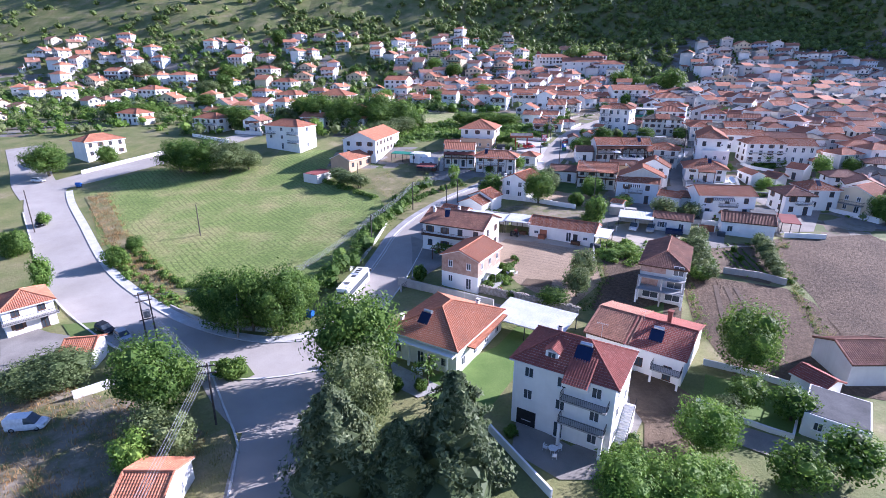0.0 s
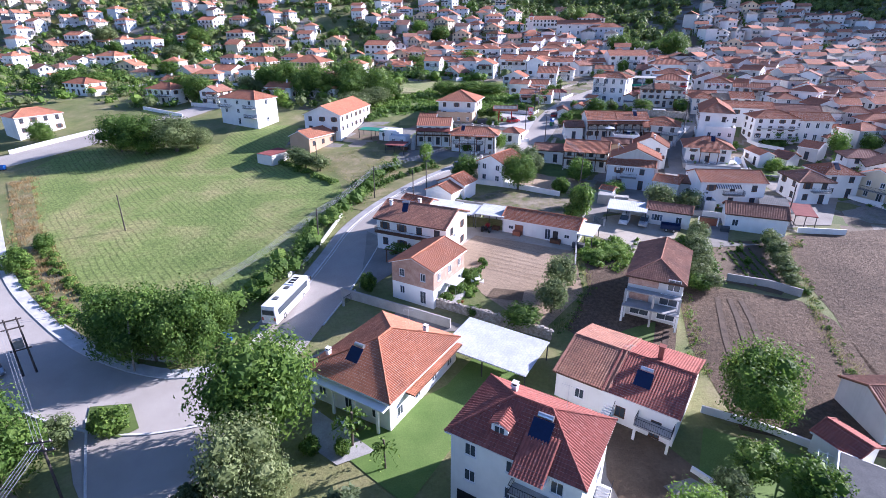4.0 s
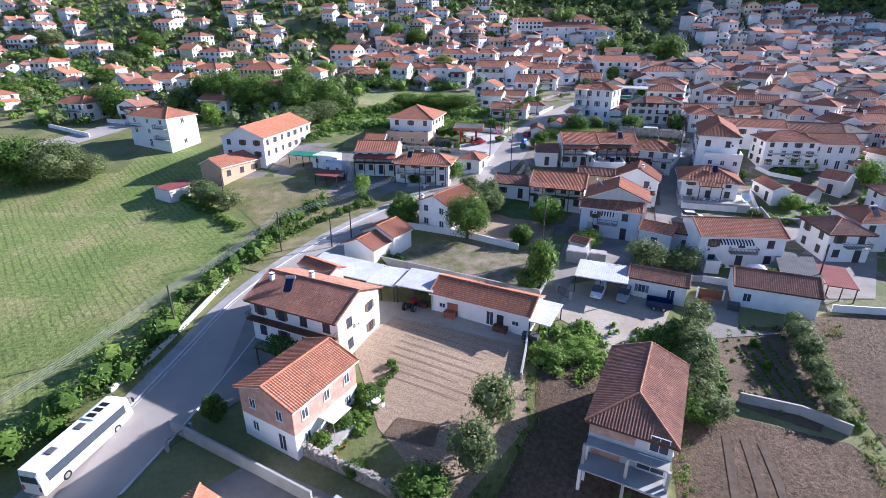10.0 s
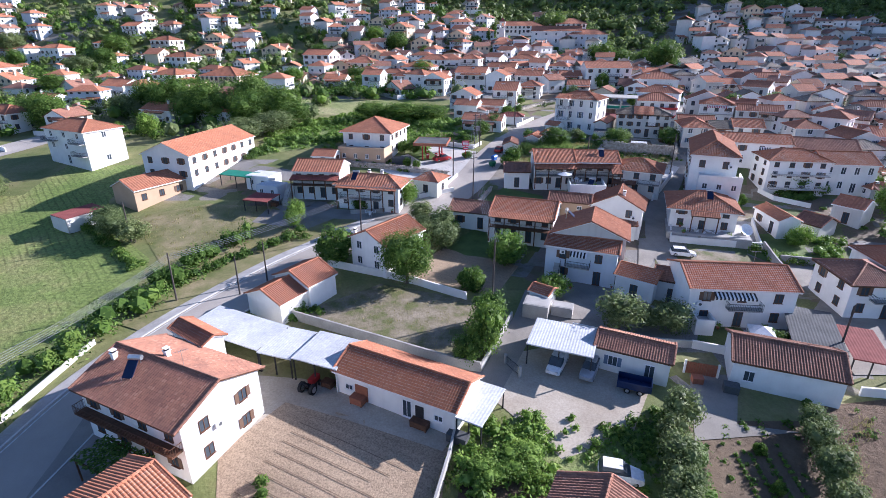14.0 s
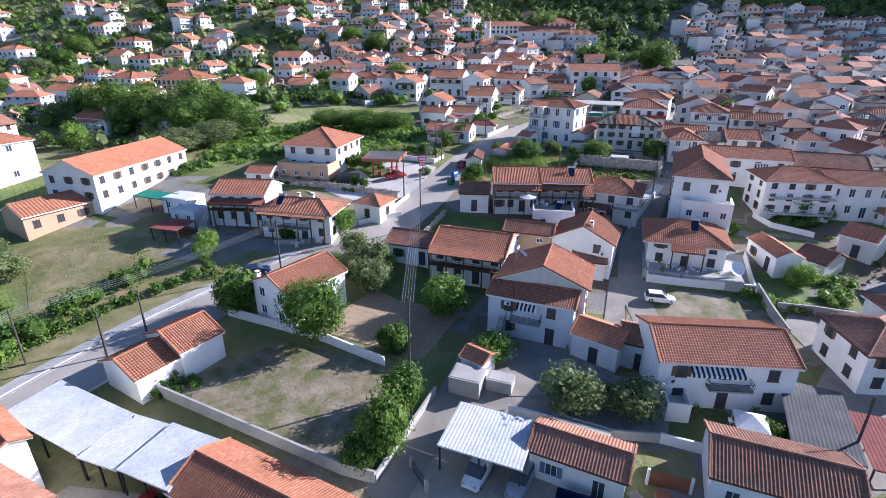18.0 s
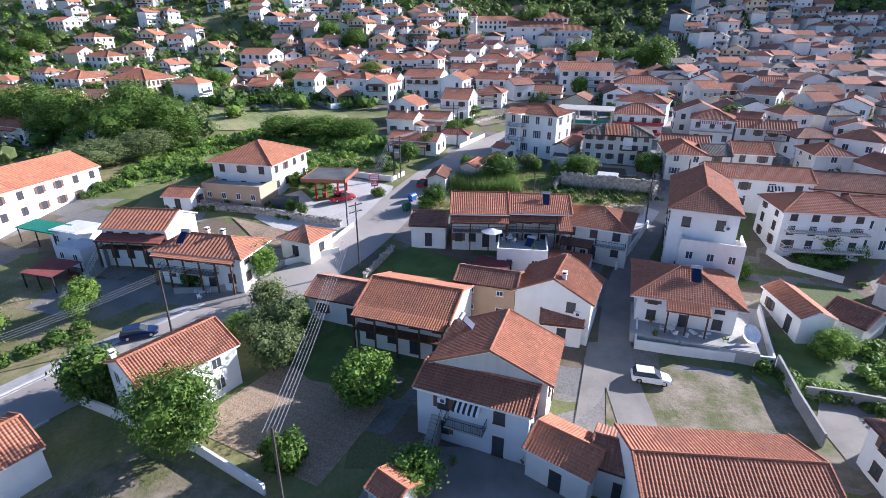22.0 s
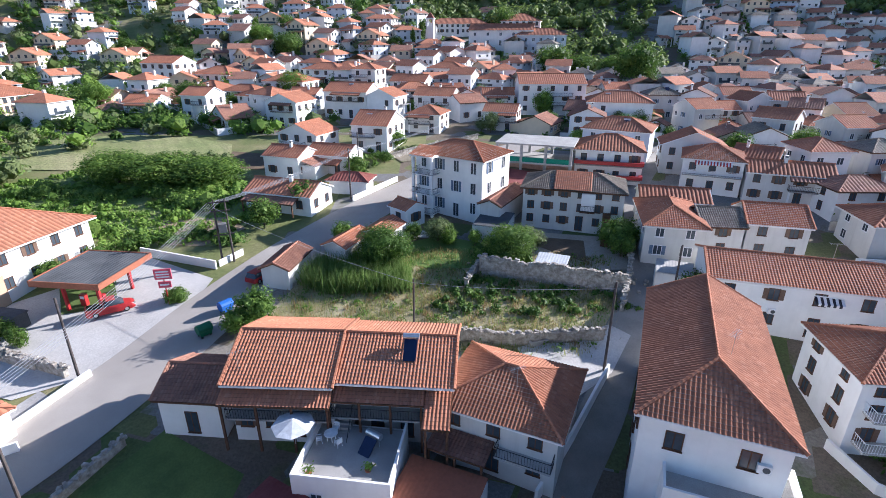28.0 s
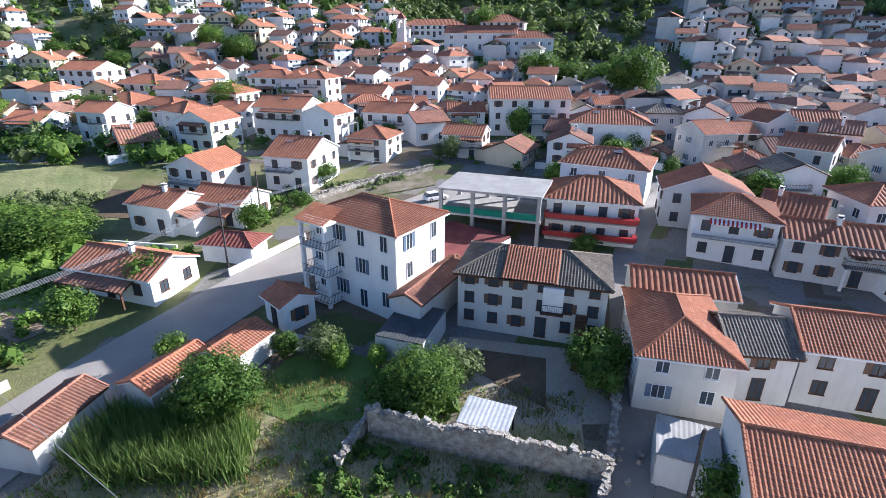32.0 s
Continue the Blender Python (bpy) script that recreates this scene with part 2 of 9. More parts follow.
CROP = rows_soil("green_crop", ((0.3, (0.13, 0.188, 0.042)), (0.5, (0.178, 0.228, 0.06)), (0.68, (0.275, 0.262, 0.105))), -42, 1.25, 0.75, 1.6, 0.35, 3.0, (0.02, 0.26))
HAY = rows_soil("hay_grass", ((0.3, (0.17, 0.21, 0.07)), (0.5, (0.25, 0.27, 0.105)), (0.7, (0.36, 0.335, 0.17))), -30, 3.0, 0.2, 2.5, 0.2, 4.0)
TILLED = rows_soil("tilled_soil", ((0.3, (0.085, 0.060, 0.039)), (0.7, (0.15, 0.106, 0.068))), 28, 0.8, 0.14, 1.7, 0.6, 2.5)
RAKED = rows_soil("raked_soil", ((0.3, (0.29, 0.215, 0.14)), (0.7, (0.40, 0.305, 0.205))), -63, 1.1, 0.16)
SOIL = surface("dark_soil", ((0.3, (0.105, 0.074, 0.045)), (0.7, (0.19, 0.138, 0.086))), 0.25, 2.6, relief=0.8, dist=0.15, vary=0)
PAVED = surface("paving", ((0.3, (0.28, 0.27, 0.26)), (0.7, (0.44, 0.43, 0.41))), 0.35, 5, vary=0)
TRACK = surface("tyre_track", ((0.3, (0.062, 0.043, 0.029)), (0.7, (0.12, 0.085, 0.057))), 0.8, 4, relief=0.6, dist=0.08, vary=0)
FURROW = surface("hoed_furrow", ((0.3, (0.15, 0.108, 0.07)), (0.7, (0.25, 0.185, 0.125))), 0.8, 4, relief=0.6, dist=0.05, vary=0)
PALECONC = surface("pale_concrete", ((0.3, (0.44, 0.42, 0.39)), (0.7, (0.58, 0.56, 0.52))), 0.2, 5, vary=0)
YARD = surface("bare_yard", ((0.3, (0.34, 0.29, 0.22)), (0.7, (0.48, 0.43, 0.35))), 0.2, 4, vary=0)
LEAF = leafy("leaf_green", (0.048, 0.102, 0.016), (0.118, 0.208, 0.034), (0.215, 0.318, 0.062))
LEAF_LIGHT = leafy("leaf_light", (0.088, 0.168, 0.023), (0.188, 0.312, 0.048), (0.30, 0.425, 0.088))
LEAF_OLIVE = leafy("leaf_olive", (0.09, 0.125, 0.045), (0.18, 0.235, 0.09), (0.28, 0.335, 0.15))
LEAF_DARK = leafy("leaf_conifer", (0.07, 0.10, 0.045), (0.15, 0.195, 0.095), (0.26, 0.31, 0.17))
FOREST = leafy("forest_leaf", (0.075, 0.115, 0.03), (0.15, 0.215, 0.055), (0.25, 0.33, 0.09))
REED = leafy("reed_leaf", (0.19, 0.21, 0.06), (0.33, 0.32, 0.115), (0.50, 0.43, 0.20))
GREENREED = leafy("green_reed_leaf", (0.13, 0.21, 0.045), (0.23, 0.335, 0.085), (0.36, 0.43, 0.15))
STRAW = leafy("straw_leaf", (0.24, 0.15, 0.065), (0.40, 0.27, 0.12), (0.54, 0.41, 0.21))
BARK = surface("bark", ((0.3, (0.09, 0.07, 0.05)), (0.7, (0.17, 0.14, 0.11))), 2, 14)
POLE = surface("tarred_pole", ((0.3, (0.06, 0.05, 0.045)), (0.7, (0.12, 0.10, 0.09))), 2, 14)
PALEPOLE = surface("pale_pole", ((0.3, (0.26, 0.24, 0.21)), (0.7, (0.36, 0.34, 0.31))), 2, 14)
WOOD = surface("dark_wood", ((0.3, (0.09, 0.045, 0.025)), (0.7, (0.16, 0.08, 0.045))), 2, 14)
SHEET = surface("white_sheet", ((0.3, (0.48, 0.50, 0.52)), (0.7, (0.66, 0.68, 0.70))), 0.4, 3, rough=0.9)
GREYSHEET = surface("grey_sheet", ((0.3, (0.065, 0.07, 0.075)), (0.7, (0.12, 0.125, 0.13))), 0.4, 6, rough=0.92)
REDSHEET = surface("red_sheet", ((0.3, (0.18, 0.05, 0.045)), (0.7, (0.27, 0.085, 0.072))), 0.5, 6, rough=0.92)
GREEN_NET = plain("green_net", (0.02, 0.19, 0.13), 0.8)
WIRE = plain("wire", (0.30, 0.31, 0.33), 0.5)
DARKMETAL = plain("dark_metal", (0.05, 0.05, 0.055), 0.5, 0.6)
REDPAINT = plain("red_paint", (0.38, 0.03, 0.03), 0.35)
WHITEPAINT = plain("white_paint", (0.80, 0.80, 0.80), 0.3)
SILVER = plain("silver_paint", (0.45, 0.47, 0.50), 0.3, 0.5)
BLUEPAINT = plain("blue_paint", (0.03, 0.12, 0.42), 0.4)
DARKBLUE = plain("dark_blue_paint", (0.02, 0.035, 0.10), 0.3)
BLACKPAINT = plain("black_paint", (0.015, 0.015, 0.018), 0.25)
GREENPAINT = plain("green_paint", (0.02, 0.13, 0.06), 0.5)
YELLOW = plain("yellow_paint", (0.65, 0.42, 0.03), 0.35)
RUBBER = plain("rubber", (0.02, 0.02, 0.02), 0.8)
GLASS = plain("window_glass", (0.06, 0.075, 0.09), 0.15)
SOLAR = plain("solar_glass", (0.01, 0.02, 0.06), 0.3)
SHUTTER = plain("dark_shutter", (0.15, 0.095, 0.065), 0.6)
SHUTTER_BLUE = plain("blue_shutter", (0.13, 0.18, 0.26), 0.6)
PINK = plain("pink_flower", (0.55, 0.16, 0.28), 0.7)
STEEL = plain("bright_steel", (0.6, 0.61, 0.62), 0.3, 0.8)
RUST = plain("rust_fascia", (0.30, 0.11, 0.06), 0.6)
PINKBOARD = plain("pink_board", (0.62, 0.10, 0.14), 0.5)

# ---- land ----
PROFILE = ((-200, -6), (-60, -1), (30, 0.8), (55, 2), (66, 3), (85, 5), (97, 5.7), (112, 6.4), (130, 7.6), (136, 8.5), (145, 9.9), (150, 10.6), (157, 11.7), (164, 12.7), (172, 13.8),
           (186, 15.5), (200, 16.7), (214, 17.6), (243, 19.5), (275, 21.9), (300, 24.2), (330, 27.2), (350, 32), (365, 37.5), (380, 44), (400, 52), (430, 64), (470, 84), (600, 165), (900, 360), (1500, 700))
SIDE = ((20, 0.0), (45, 0.03), (85, 0.035), (120, 0.02), (160, 0.0))


def lerp(knots, y):
    if y <= knots[0][0]:
        return knots[0][1]
    for (a, p), (b, q) in zip(knots, knots[1:]):
        if y <= b:
            return p + (q - p) * (y - a) / (b - a)
    return knots[-1][1]


def ground(x, y):
    """The land's height: it climbs from the crossroads to the town and the hill behind, and falls a little to the field."""
    side = lerp(SIDE, y) * min(x - 10, 0) * (1 if x > -60 else 70 / (10 - x))
    return lerp(PROFILE, y) + side


def hill(x, y):
    """The ground, with folds in the hillside far behind the town."""
    far = max(0.0, min(1.0, (y - 330) / 200))
    east = max(0.0, min(1.0, (x - 300 - 0.28 * (y - 400)) / 100)) * max(0.0, min(1.0, (y - 372) / 60))
    return ground(x, y) + 62 * east * east * (3 - 2 * east) + far * 26 * (noise.noise((x / 130, y / 130, 3)) + 0.4 * noise.noise((x / 45, y / 45, 7)))


# ---- mesh tools ----
class Geo:
    """Vertices and faces of one mesh, with a material slot and a map place for each face."""

    def __init__(self):
        self.v, self.f, self.m, self.uv, self.seen = [], [], [], [], {}

    def face(self, pts, slot=0, uv=None):
        uv = uv or [(p[0], p[1]) for p in pts]
        ring, maps = [], []
        for p, c in zip(pts, uv):
            key = (round(p[0], 3), round(p[1], 3), round(p[2], 3))
            k = self.seen.setdefault(key, len(self.v))
            if k == len(self.v):
                self.v.append(key)
            if k not in ring:
                ring.append(k), maps.append(c)
        if len(ring) > 2:
            self.f.append(tuple(ring))
            self.m.append(slot)
            self.uv.extend(maps)

    def box(self, x0, y0, z0, x1, y1, z1, slot=0, yaw=0.0, at=(0, 0, 0)):
        c, s = math.cos(yaw), math.sin(yaw)
        p = [(at[0] + x * c - y * s, at[1] + x * s + y * c, at[2] + z) for z in (z0, z1) for x, y in ((x0, y0), (x1, y0), (x1, y1), (x0, y1))]
        for q in ((3, 2, 1, 0), (4, 5, 6, 7), (0, 1, 5, 4), (1, 2, 6, 5), (2, 3, 7, 6), (3, 0, 4, 7)):
            self.face([p[i] for i in q], slot)
        return self

    def tube(self, a, b, r0, r1, sides=8, slot=0, caps=True):
        a, b = Vector(a), Vector(b)
        d = (b - a).normalized()
        u = d.orthogonal().normalized()
        w = d.cross(u)
        ring = [[p + (u * math.cos(t) + w * math.sin(t)) * r for t in [2 * math.pi * i / sides for i in range(sides)]] for p, r in ((a, r0), (b, r1))]
        for i in range(sides):
            j = (i + 1) % sides
            self.face([ring[0][i], ring[0][j], ring[1][j], ring[1][i]], slot)
        if caps:
            self.face(ring[1], slot), self.face(ring[0][::-1], slot)
        return self

    def link(self, name, mats, parent=None, smooth=False):
        me = bpy.data.meshes.new(name)
        me.from_pydata(self.v, [], self.f)
        for m in mats if isinstance(mats, (list, tuple)) else (mats,):
            me.materials.append(m)
        me.polygons.foreach_set("material_index", self.m)
        layer = me.uv_layers.new(name="map")
        layer.data.foreach_set("uv", [c for p in self.uv for c in p])
        if smooth:
            me.polygons.foreach_set("use_smooth", [True] * len(self.f))
        me.update()
        ob = new(name, me)
        ob.parent = parent
        return ob


def part(name, geo, mats, parent, label=""):
    return tagged(geo.link(name, mats, parent), label)


def base(name, x, y, yaw=0.0, z=None, **tags):
    """An Empty on the ground, the base of a thing."""
    ob = new(name)
    ob.matrix_world = pose(x, y, hill(x, y) if z is None else z, 0, 0, yaw)
    return tagged(ob, **tags)


def share(name, mesh, parent, m):
    ob = new(name, mesh)
    ob.parent = parent
    ob.matrix_local = m
    return ob


def smooth_line(pts, step=2.0):
    """A smooth line through the points, cut into even steps."""
    out = []
    p = [pts[0], *pts, pts[-1]]
    for a, b, c, d in zip(p, p[1:], p[2:], p[3:]):
        n = max(1, int(math.dist(b, c) / step))
        for i in range(n):
            t = i / n
            out.append(tuple(0.5 * (2 * b[k] + (c[k] - a[k]) * t + (2 * a[k] - 5 * b[k] + 4 * c[k] - d[k]) * t * t + (3 * b[k] - a[k] - 3 * c[k] + d[k]) * t ** 3) for k in (0, 1)))
    return out + [tuple(pts[-1])]


def side_of(line, off):
    """The line moved off metres to its right."""
    out = []
    for i, p in enumerate(line):
        a, b = line[max(i - 1, 0)], line[min(i + 1, len(line) - 1)]
        d = Vector((b[0] - a[0], b[1] - a[1])).normalized()
        out.append((p[0] + d.y * off, p[1] - d.x * off))
    return out


def strip(name, line, left, right, dz, mat, parent=None, thick=0.0, cols=3):
    """A band along a line, from left to right metres off it, lying dz over the ground; thick gives it sides."""
    g = Geo()
    rails = [side_of(line, left + (right - left) * k / cols) for k in range(cols + 1)]
    z = [[(p[0], p[1], ground(*p) + dz) for p in r] for r in rails]
    for i in range(len(line) - 1):
        for k in range(cols):
            g.face([z[k + 1][i], z[k + 1][i + 1], z[k][i + 1], z[k][i]])
        if thick:
            for r, flip in ((z[0], 0), (z[-1], 1)):
                q = [r[i], r[i + 1], (r[i + 1][0], r[i + 1][1], r[i + 1][2] - thick), (r[i][0], r[i][1], r[i][2] - thick)]
                g.face(q[::-1] if flip else q)
    return g.link(name, mat, parent)


def patch(name, pts, mat, dz=0.05, step=4.0):
    """A piece of land cover that follows the ground."""
    bm = bmesh.new()
    f = bm.faces.new([bm.verts.new((x, y, 0)) for x, y in pts])
    if f.calc_area() and f.normal.z < 0:
        f.normal_flip()
    xs, ys = [p[0] for p in pts], [p[1] for p in pts]
    cuts = [(0, a) for a in np.arange(min(xs) // step * step, max(xs), step)] + [(1, a) for a in np.arange(min(ys) // step * step, max(ys), step)]
    cuts += [(1, k[0]) for k in PROFILE if min(ys) < k[0] < max(ys)]
    for axis, a in cuts:
        co, no = ((a, 0, 0), (1, 0, 0)) if axis == 0 else ((0, a, 0), (0, 1, 0))
        bmesh.ops.bisect_plane(bm, geom=bm.verts[:] + bm.edges[:] + bm.faces[:], plane_co=co, plane_no=no, dist=0.001)
    for v in bm.verts:
        v.co.z = ground(v.co.x, v.co.y) + dz
    bmesh.ops.recalc_face_normals(bm, faces=bm.faces)
    if sum(f.normal.z for f in bm.faces) < 0:
        bmesh.ops.reverse_faces(bm, faces=bm.faces)
    me = bpy.data.meshes.new(name)
    bm.to_mesh(me)
    bm.free()
    me.materials.append(mat)
    return new(name, me)


def wall_along(name, pts, height, thick, mat, label="", cap=None, category="wall"):
    """A free-standing wall that follows the ground along the points."""
    line = []
    for a, b in zip(pts, pts[1:]):
        n = max(1, int(math.dist(a, b) / (0.45 if mat == STONE else 2.5)))
        line += [(a[0] + (b[0] - a[0]) * i / n, a[1] + (b[1] - a[1]) * i / n) for i in range(n)]
    line.append(pts[-1])
    g = Geo()
    l, r = side_of(line, -thick / 2), side_of(line, thick / 2)
    worn = [height * (1 + (0.14 * noise.noise((p[0] * 0.35, p[1] * 0.35, 2)) + 0.16 * noise.noise((p[0] * 3.1, p[1] * 3.1, 6)) if mat == STONE else 0)) for p in line]
    for i in range(len(line) - 1):
        q = [(p[0], p[1], ground(*p) - 0.3) for p in (l[i], l[i + 1], r[i + 1], r[i])]
        t = [(p[0], p[1], ground(*line[i + (k in (1, 2))]) + worn[i + (k in (1, 2))]) for k, p in enumerate((l[i], l[i + 1], r[i + 1], r[i]))]
        g.face([q[1], q[0], t[0], t[1]]), g.face([q[3], q[2], t[2], t[3]]), g.face([t[3], t[2], t[1], t[0]])
        if i == 0:
            g.face([q[0], q[3], t[3], t[0]])
        if i == len(line) - 2:
            g.face([q[2], q[1], t[1], t[2]])
    if mat == STONE:
        rnd = random.Random(int(pts[0][0] * 10))
        for (x, y), top in zip(line, worn):
            for k in range(2):
                sx, sy, sz = (rnd.uniform(0.1, 0.26) for i in range(3))
                u, v = x + rnd.uniform(-0.25, 0.25), y + rnd.uniform(-0.25, 0.25)
                g.box(-sx, -sy, -0.12, sx, sy, sz * 0.7, 0, rnd.uniform(0, 3), (u, v, ground(u, v) + top))
    return tagged(g.link(name, mat), label, category, kind="structure")


# ---- ground and roads ----
EAST = [(28, 128), (30, 112), (58, 90), (128, 88), (147.9, 258.5), (59.8, 258.5), (40.5, 200.7), (29.1, 166.0), (16.2, 148.0)]
HAMLET = [(-53.9, 167.7), (-54.0, 149.9), (-17.7, 145.3), (7.0, 140.0), (23.2, 155.1), (6.3, 162.3), (-10.5, 167.7), (-29.0, 173.0)]


def inside(pts, x, y):
    hit = False
    for (x0, y0), (x1, y1) in zip(pts, pts[1:] + pts[:1]):
        if (y0 > y) != (y1 > y) and x < x0 + (y - y0) * (x1 - x0) / (y1 - y0):
            hit = not hit
    return hit


def settled(x, y):
    """1 where houses and their yards cover the ground."""
    if x > 112:
        return int(96 < y < 415)
    return int(inside(EAST, x, y) or inside(HAMLET, x, y) or (x > -52 and 250 < y < 425) or (x <= -52 and 185 < y < 400 and noise.noise((x / 45, y / 45, 3)) > 0.1))


g = Geo()
xs = [-1600, -1000, -700, -500, -400, -340, -300] + list(range(-260, -60, 10)) + list(range(-60, 181, 5)) + list(range(190, 421, 10)) + [460, 500, 700, 1000, 1600]
ys = sorted({-200, -150, -100, -80, 1500, 1100, 700, 750} | set(range(-60, 320, 4)) | set(range(320, 620, 20)) | {k[0] for k in PROFILE} | {k[0] for k in SIDE})
for i in range(len(xs) - 1):
    for j in range(len(ys) - 1):
        q = [(xs[i], ys[j]), (xs[i + 1], ys[j]), (xs[i + 1], ys[j + 1]), (xs[i], ys[j + 1])]
        g.face([(x, y, hill(x, y)) for x, y in q], settled((xs[i] + xs[i + 1]) / 2, (ys[j] + ys[j + 1]) / 2))
ob = tagged(g.link("ground", [SCRUB, COURTS]), "scrubby grass and bare earth rising to a hillside", "ground", kind="structure")
ob.data.validate()
bm = bmesh.new()
bm.from_mesh(ob.data)
bmesh.ops.remove_doubles(bm, verts=bm.verts, dist=0.01)
bm.to_mesh(ob.data)
bm.free()

MAIN = smooth_line([(-31, 44), (-28, 57), (-25, 68), (-22.5, 80), (-20.5, 91), (-15.5, 104), (-8, 117), (0, 127), (7.4, 134.1), (14.9, 141.8), (22.1, 150.7), (27.6, 161.4), (31.6, 172.1), (36.8, 183.6), (43.4, 195.7), (51.8, 209.2), (65.3, 226.6), (81.1, 243.1)])
WEST = smooth_line([(-91.0, 204.9), (-99.4, 181.8), (-109.0, 165.1), (-118.9, 152.6), (-129.1, 141.4), (-137.5, 131), (-131, 118.5), (-112.5, 96.5), (-90.5, 71.5), (-72, 56), (-56, 46), (-42, 41.5), (-31, 44)])
SPUR = smooth_line([(-135, 124), (-147.2, 136.4), (-157.2, 149.0), (-175.8, 171.2)])
SOUTH = smooth_line([(-33, 44), (-33, 32), (-31, 18), (-30, 0), (-31, -40), (-33, -90)])
ALLEY = smooth_line([(59, 116), (60.5, 130), (66.4, 145.3), (73.7, 156.8), (80.1, 169.5), (85.4, 180.1), (88.9, 191.8), (94.2, 208.2), (101.5, 222.2), (112.1, 237.7)])
STREET = smooth_line([(-18.4, 140.9), (-7.0, 138.2), (4.8, 137.3), (14.9, 141.8)])
tagged(strip("road", MAIN, -4.2, 4.2, 0.09, ASPHALT), "grey worn asphalt village road", "road", kind="structure")
tagged(strip("road_west", WEST, -5, 5.4, 0.08, PALEROAD), "wide pale asphalt road beside the field", "road", kind="structure")
tagged(strip("road_spur", SPUR, -6.5, 5, 0.074, PALEROAD), "pale asphalt side road past a villa", "road", kind="structure")
tagged(strip("road_south", SOUTH, -6.5, 5.5, 0.07, ASPHALT), "wide asphalt road at the crossroads", "road", kind="structure")
tagged(strip("road_side", STREET, -3, 3, 0.06, LANE), "pale side street before the houses", "road", kind="structure")
tagged(strip("road_alley", ALLEY, -1.9, 2.1, 0.10, LANE), "narrow concrete lane between houses", "road", kind="structure")
tagged(patch("junction", [(-50, 38), (-44, 47), (-33, 50), (-26, 50), (-25, 36), (-27, 24), (-38, 24), (-43, 29)], ASPHALT, 0.06), "worn asphalt of the crossroads", "road", kind="structure")
tagged(strip("kerb_main", MAIN[4:48], -4.45, -4.2, 0.20, KERB, thick=0.3, cols=1), "pale stone kerb along the road", "kerb", kind="structure")
tagged(strip("kerb_main_east", MAIN[7:38], 4.2, 4.4, 0.20, KERB, thick=0.3, cols=1), "pale stone kerb along the road", "kerb", kind="structure")
tagged(strip("pavement_west", [p for p in WEST if p[1] < 126], -6.9, -5.0, 0.20, KERB, thick=0.3, cols=1), "pale concrete pavement edging the field", "pavement", kind="structure")
tagged(strip("kerb_west", [p for p in WEST if p[1] < 114], 5.4, 5.7, 0.20, KERB, thick=0.3, cols=1), "pale kerb along the road", "kerb", kind="structure")
tagged(strip("roadside_path", MAIN[5:60], -6.2, -4.45, 0.12, PAVED, thick=0.2, cols=1), "worn paved path beside the road", "pavement", kind="structure")
tagged(strip("edge_line", MAIN[2:44], -3.85, -3.7, 0.104, LINE, cols=1), "worn white edge line on the road", "road marking", kind="structure")
tagged(strip("verge", MAIN[26:54], -10.5, -6.2, 0.10, DRYGRASS), "dry grass verge beside the road", "verge", kind="structure")

COVER = {}


def land(name, pts, mat, label):
    """A piece of ground cover."""
    COVER[name] = pts
    return tagged(patch(name, pts, mat, 0.2 if name == "island_bed" else 0.14 if name == "lawn" else 0.03 + 0.002 * len(COVER)), label, "ground", kind="structure")


land("crop_field", [(-123.5, 127), (-99, 92), (-81, 74.5), (-65, 61), (-50, 57), (-42, 58), (-38, 70), (-35, 82), (-32, 96), (-28, 108), (-33, 124), (-46.6, 136.4), (-54.1, 148.0), (-53.9, 167.7), (-75.6, 167.7), (-75.1, 150.8), (-93.9, 147.2), (-110.6, 148.5), (-120.0, 140.9)], CROP, "green drilled crop field with yellow patches")
land("horse_paddock", [(-48.0, 139.1), (-39.2, 133.6), (-30, 122), (-22, 118), (-10, 130), (-3.1, 137.3), (-14.0, 144.4), (-31.2, 146.2)], DRYGRASS, "dry grassy paddock")
land("tilled_yard", [(-3, 80), (2.2, 87.6), (20.6, 80.4), (19, 66), (10, 55), (2, 66)], RAKED, "raked pale soil of a kitchen garden")
land("swept_yard", [(-4, 92), (3, 91), (22, 83), (20, 80), (2, 87), (-3, 80), (-7, 86)], YARD, "bare swept earth yard")
land("dark_plot", [(14, 56), (20, 67), (22, 78), (30, 80), (38, 72), (28, 50), (20, 48)], TILLED, "dug brown soil plot")
land("ploughed_field", [(36, 70), (54, 63.5), (56, 58), (50, 30), (30, 36), (31, 52)], TILLED, "ploughed brown field with tractor tracks")
land("ploughed_field", [(61, 86), (90, 90), (96, 40), (60, 22), (52, 44), (57, 60)], TILLED, "ploughed brown field")
land("vegetable_plot", [(46, 84), (60, 84), (57, 67), (44, 72)], SOIL, "weedy vegetable garden")
land("weedy_plot", [(24, 79), (29, 86), (39, 84), (44, 80), (40, 72), (32, 74)], WEEDS, "overgrown green plot")
land("concrete_yard", [(26, 87), (30, 96), (40, 99), (45, 90), (40, 82), (32, 79)], YARD, "pale concrete yard of a carport")
land("dry_lot", [(-1, 106), (10, 114), (27, 108), (28, 100), (24, 90), (18, 92)], DIRT, "dry trampled lot with patchy grass")
land("tilled_plot", [(13, 117), (20, 127), (33, 120), (28, 110)], RAKED, "dug soil plot beside a house")
land("house_court", [(28, 98), (33, 112), (40, 112), (55, 106), (52, 98), (40, 98)], LANE, "concrete courtyard")
land("car_lot", [(55, 114), (59, 128), (75, 124), (82, 108), (70, 112)], DIRT, "rough dry lot where a car stands")
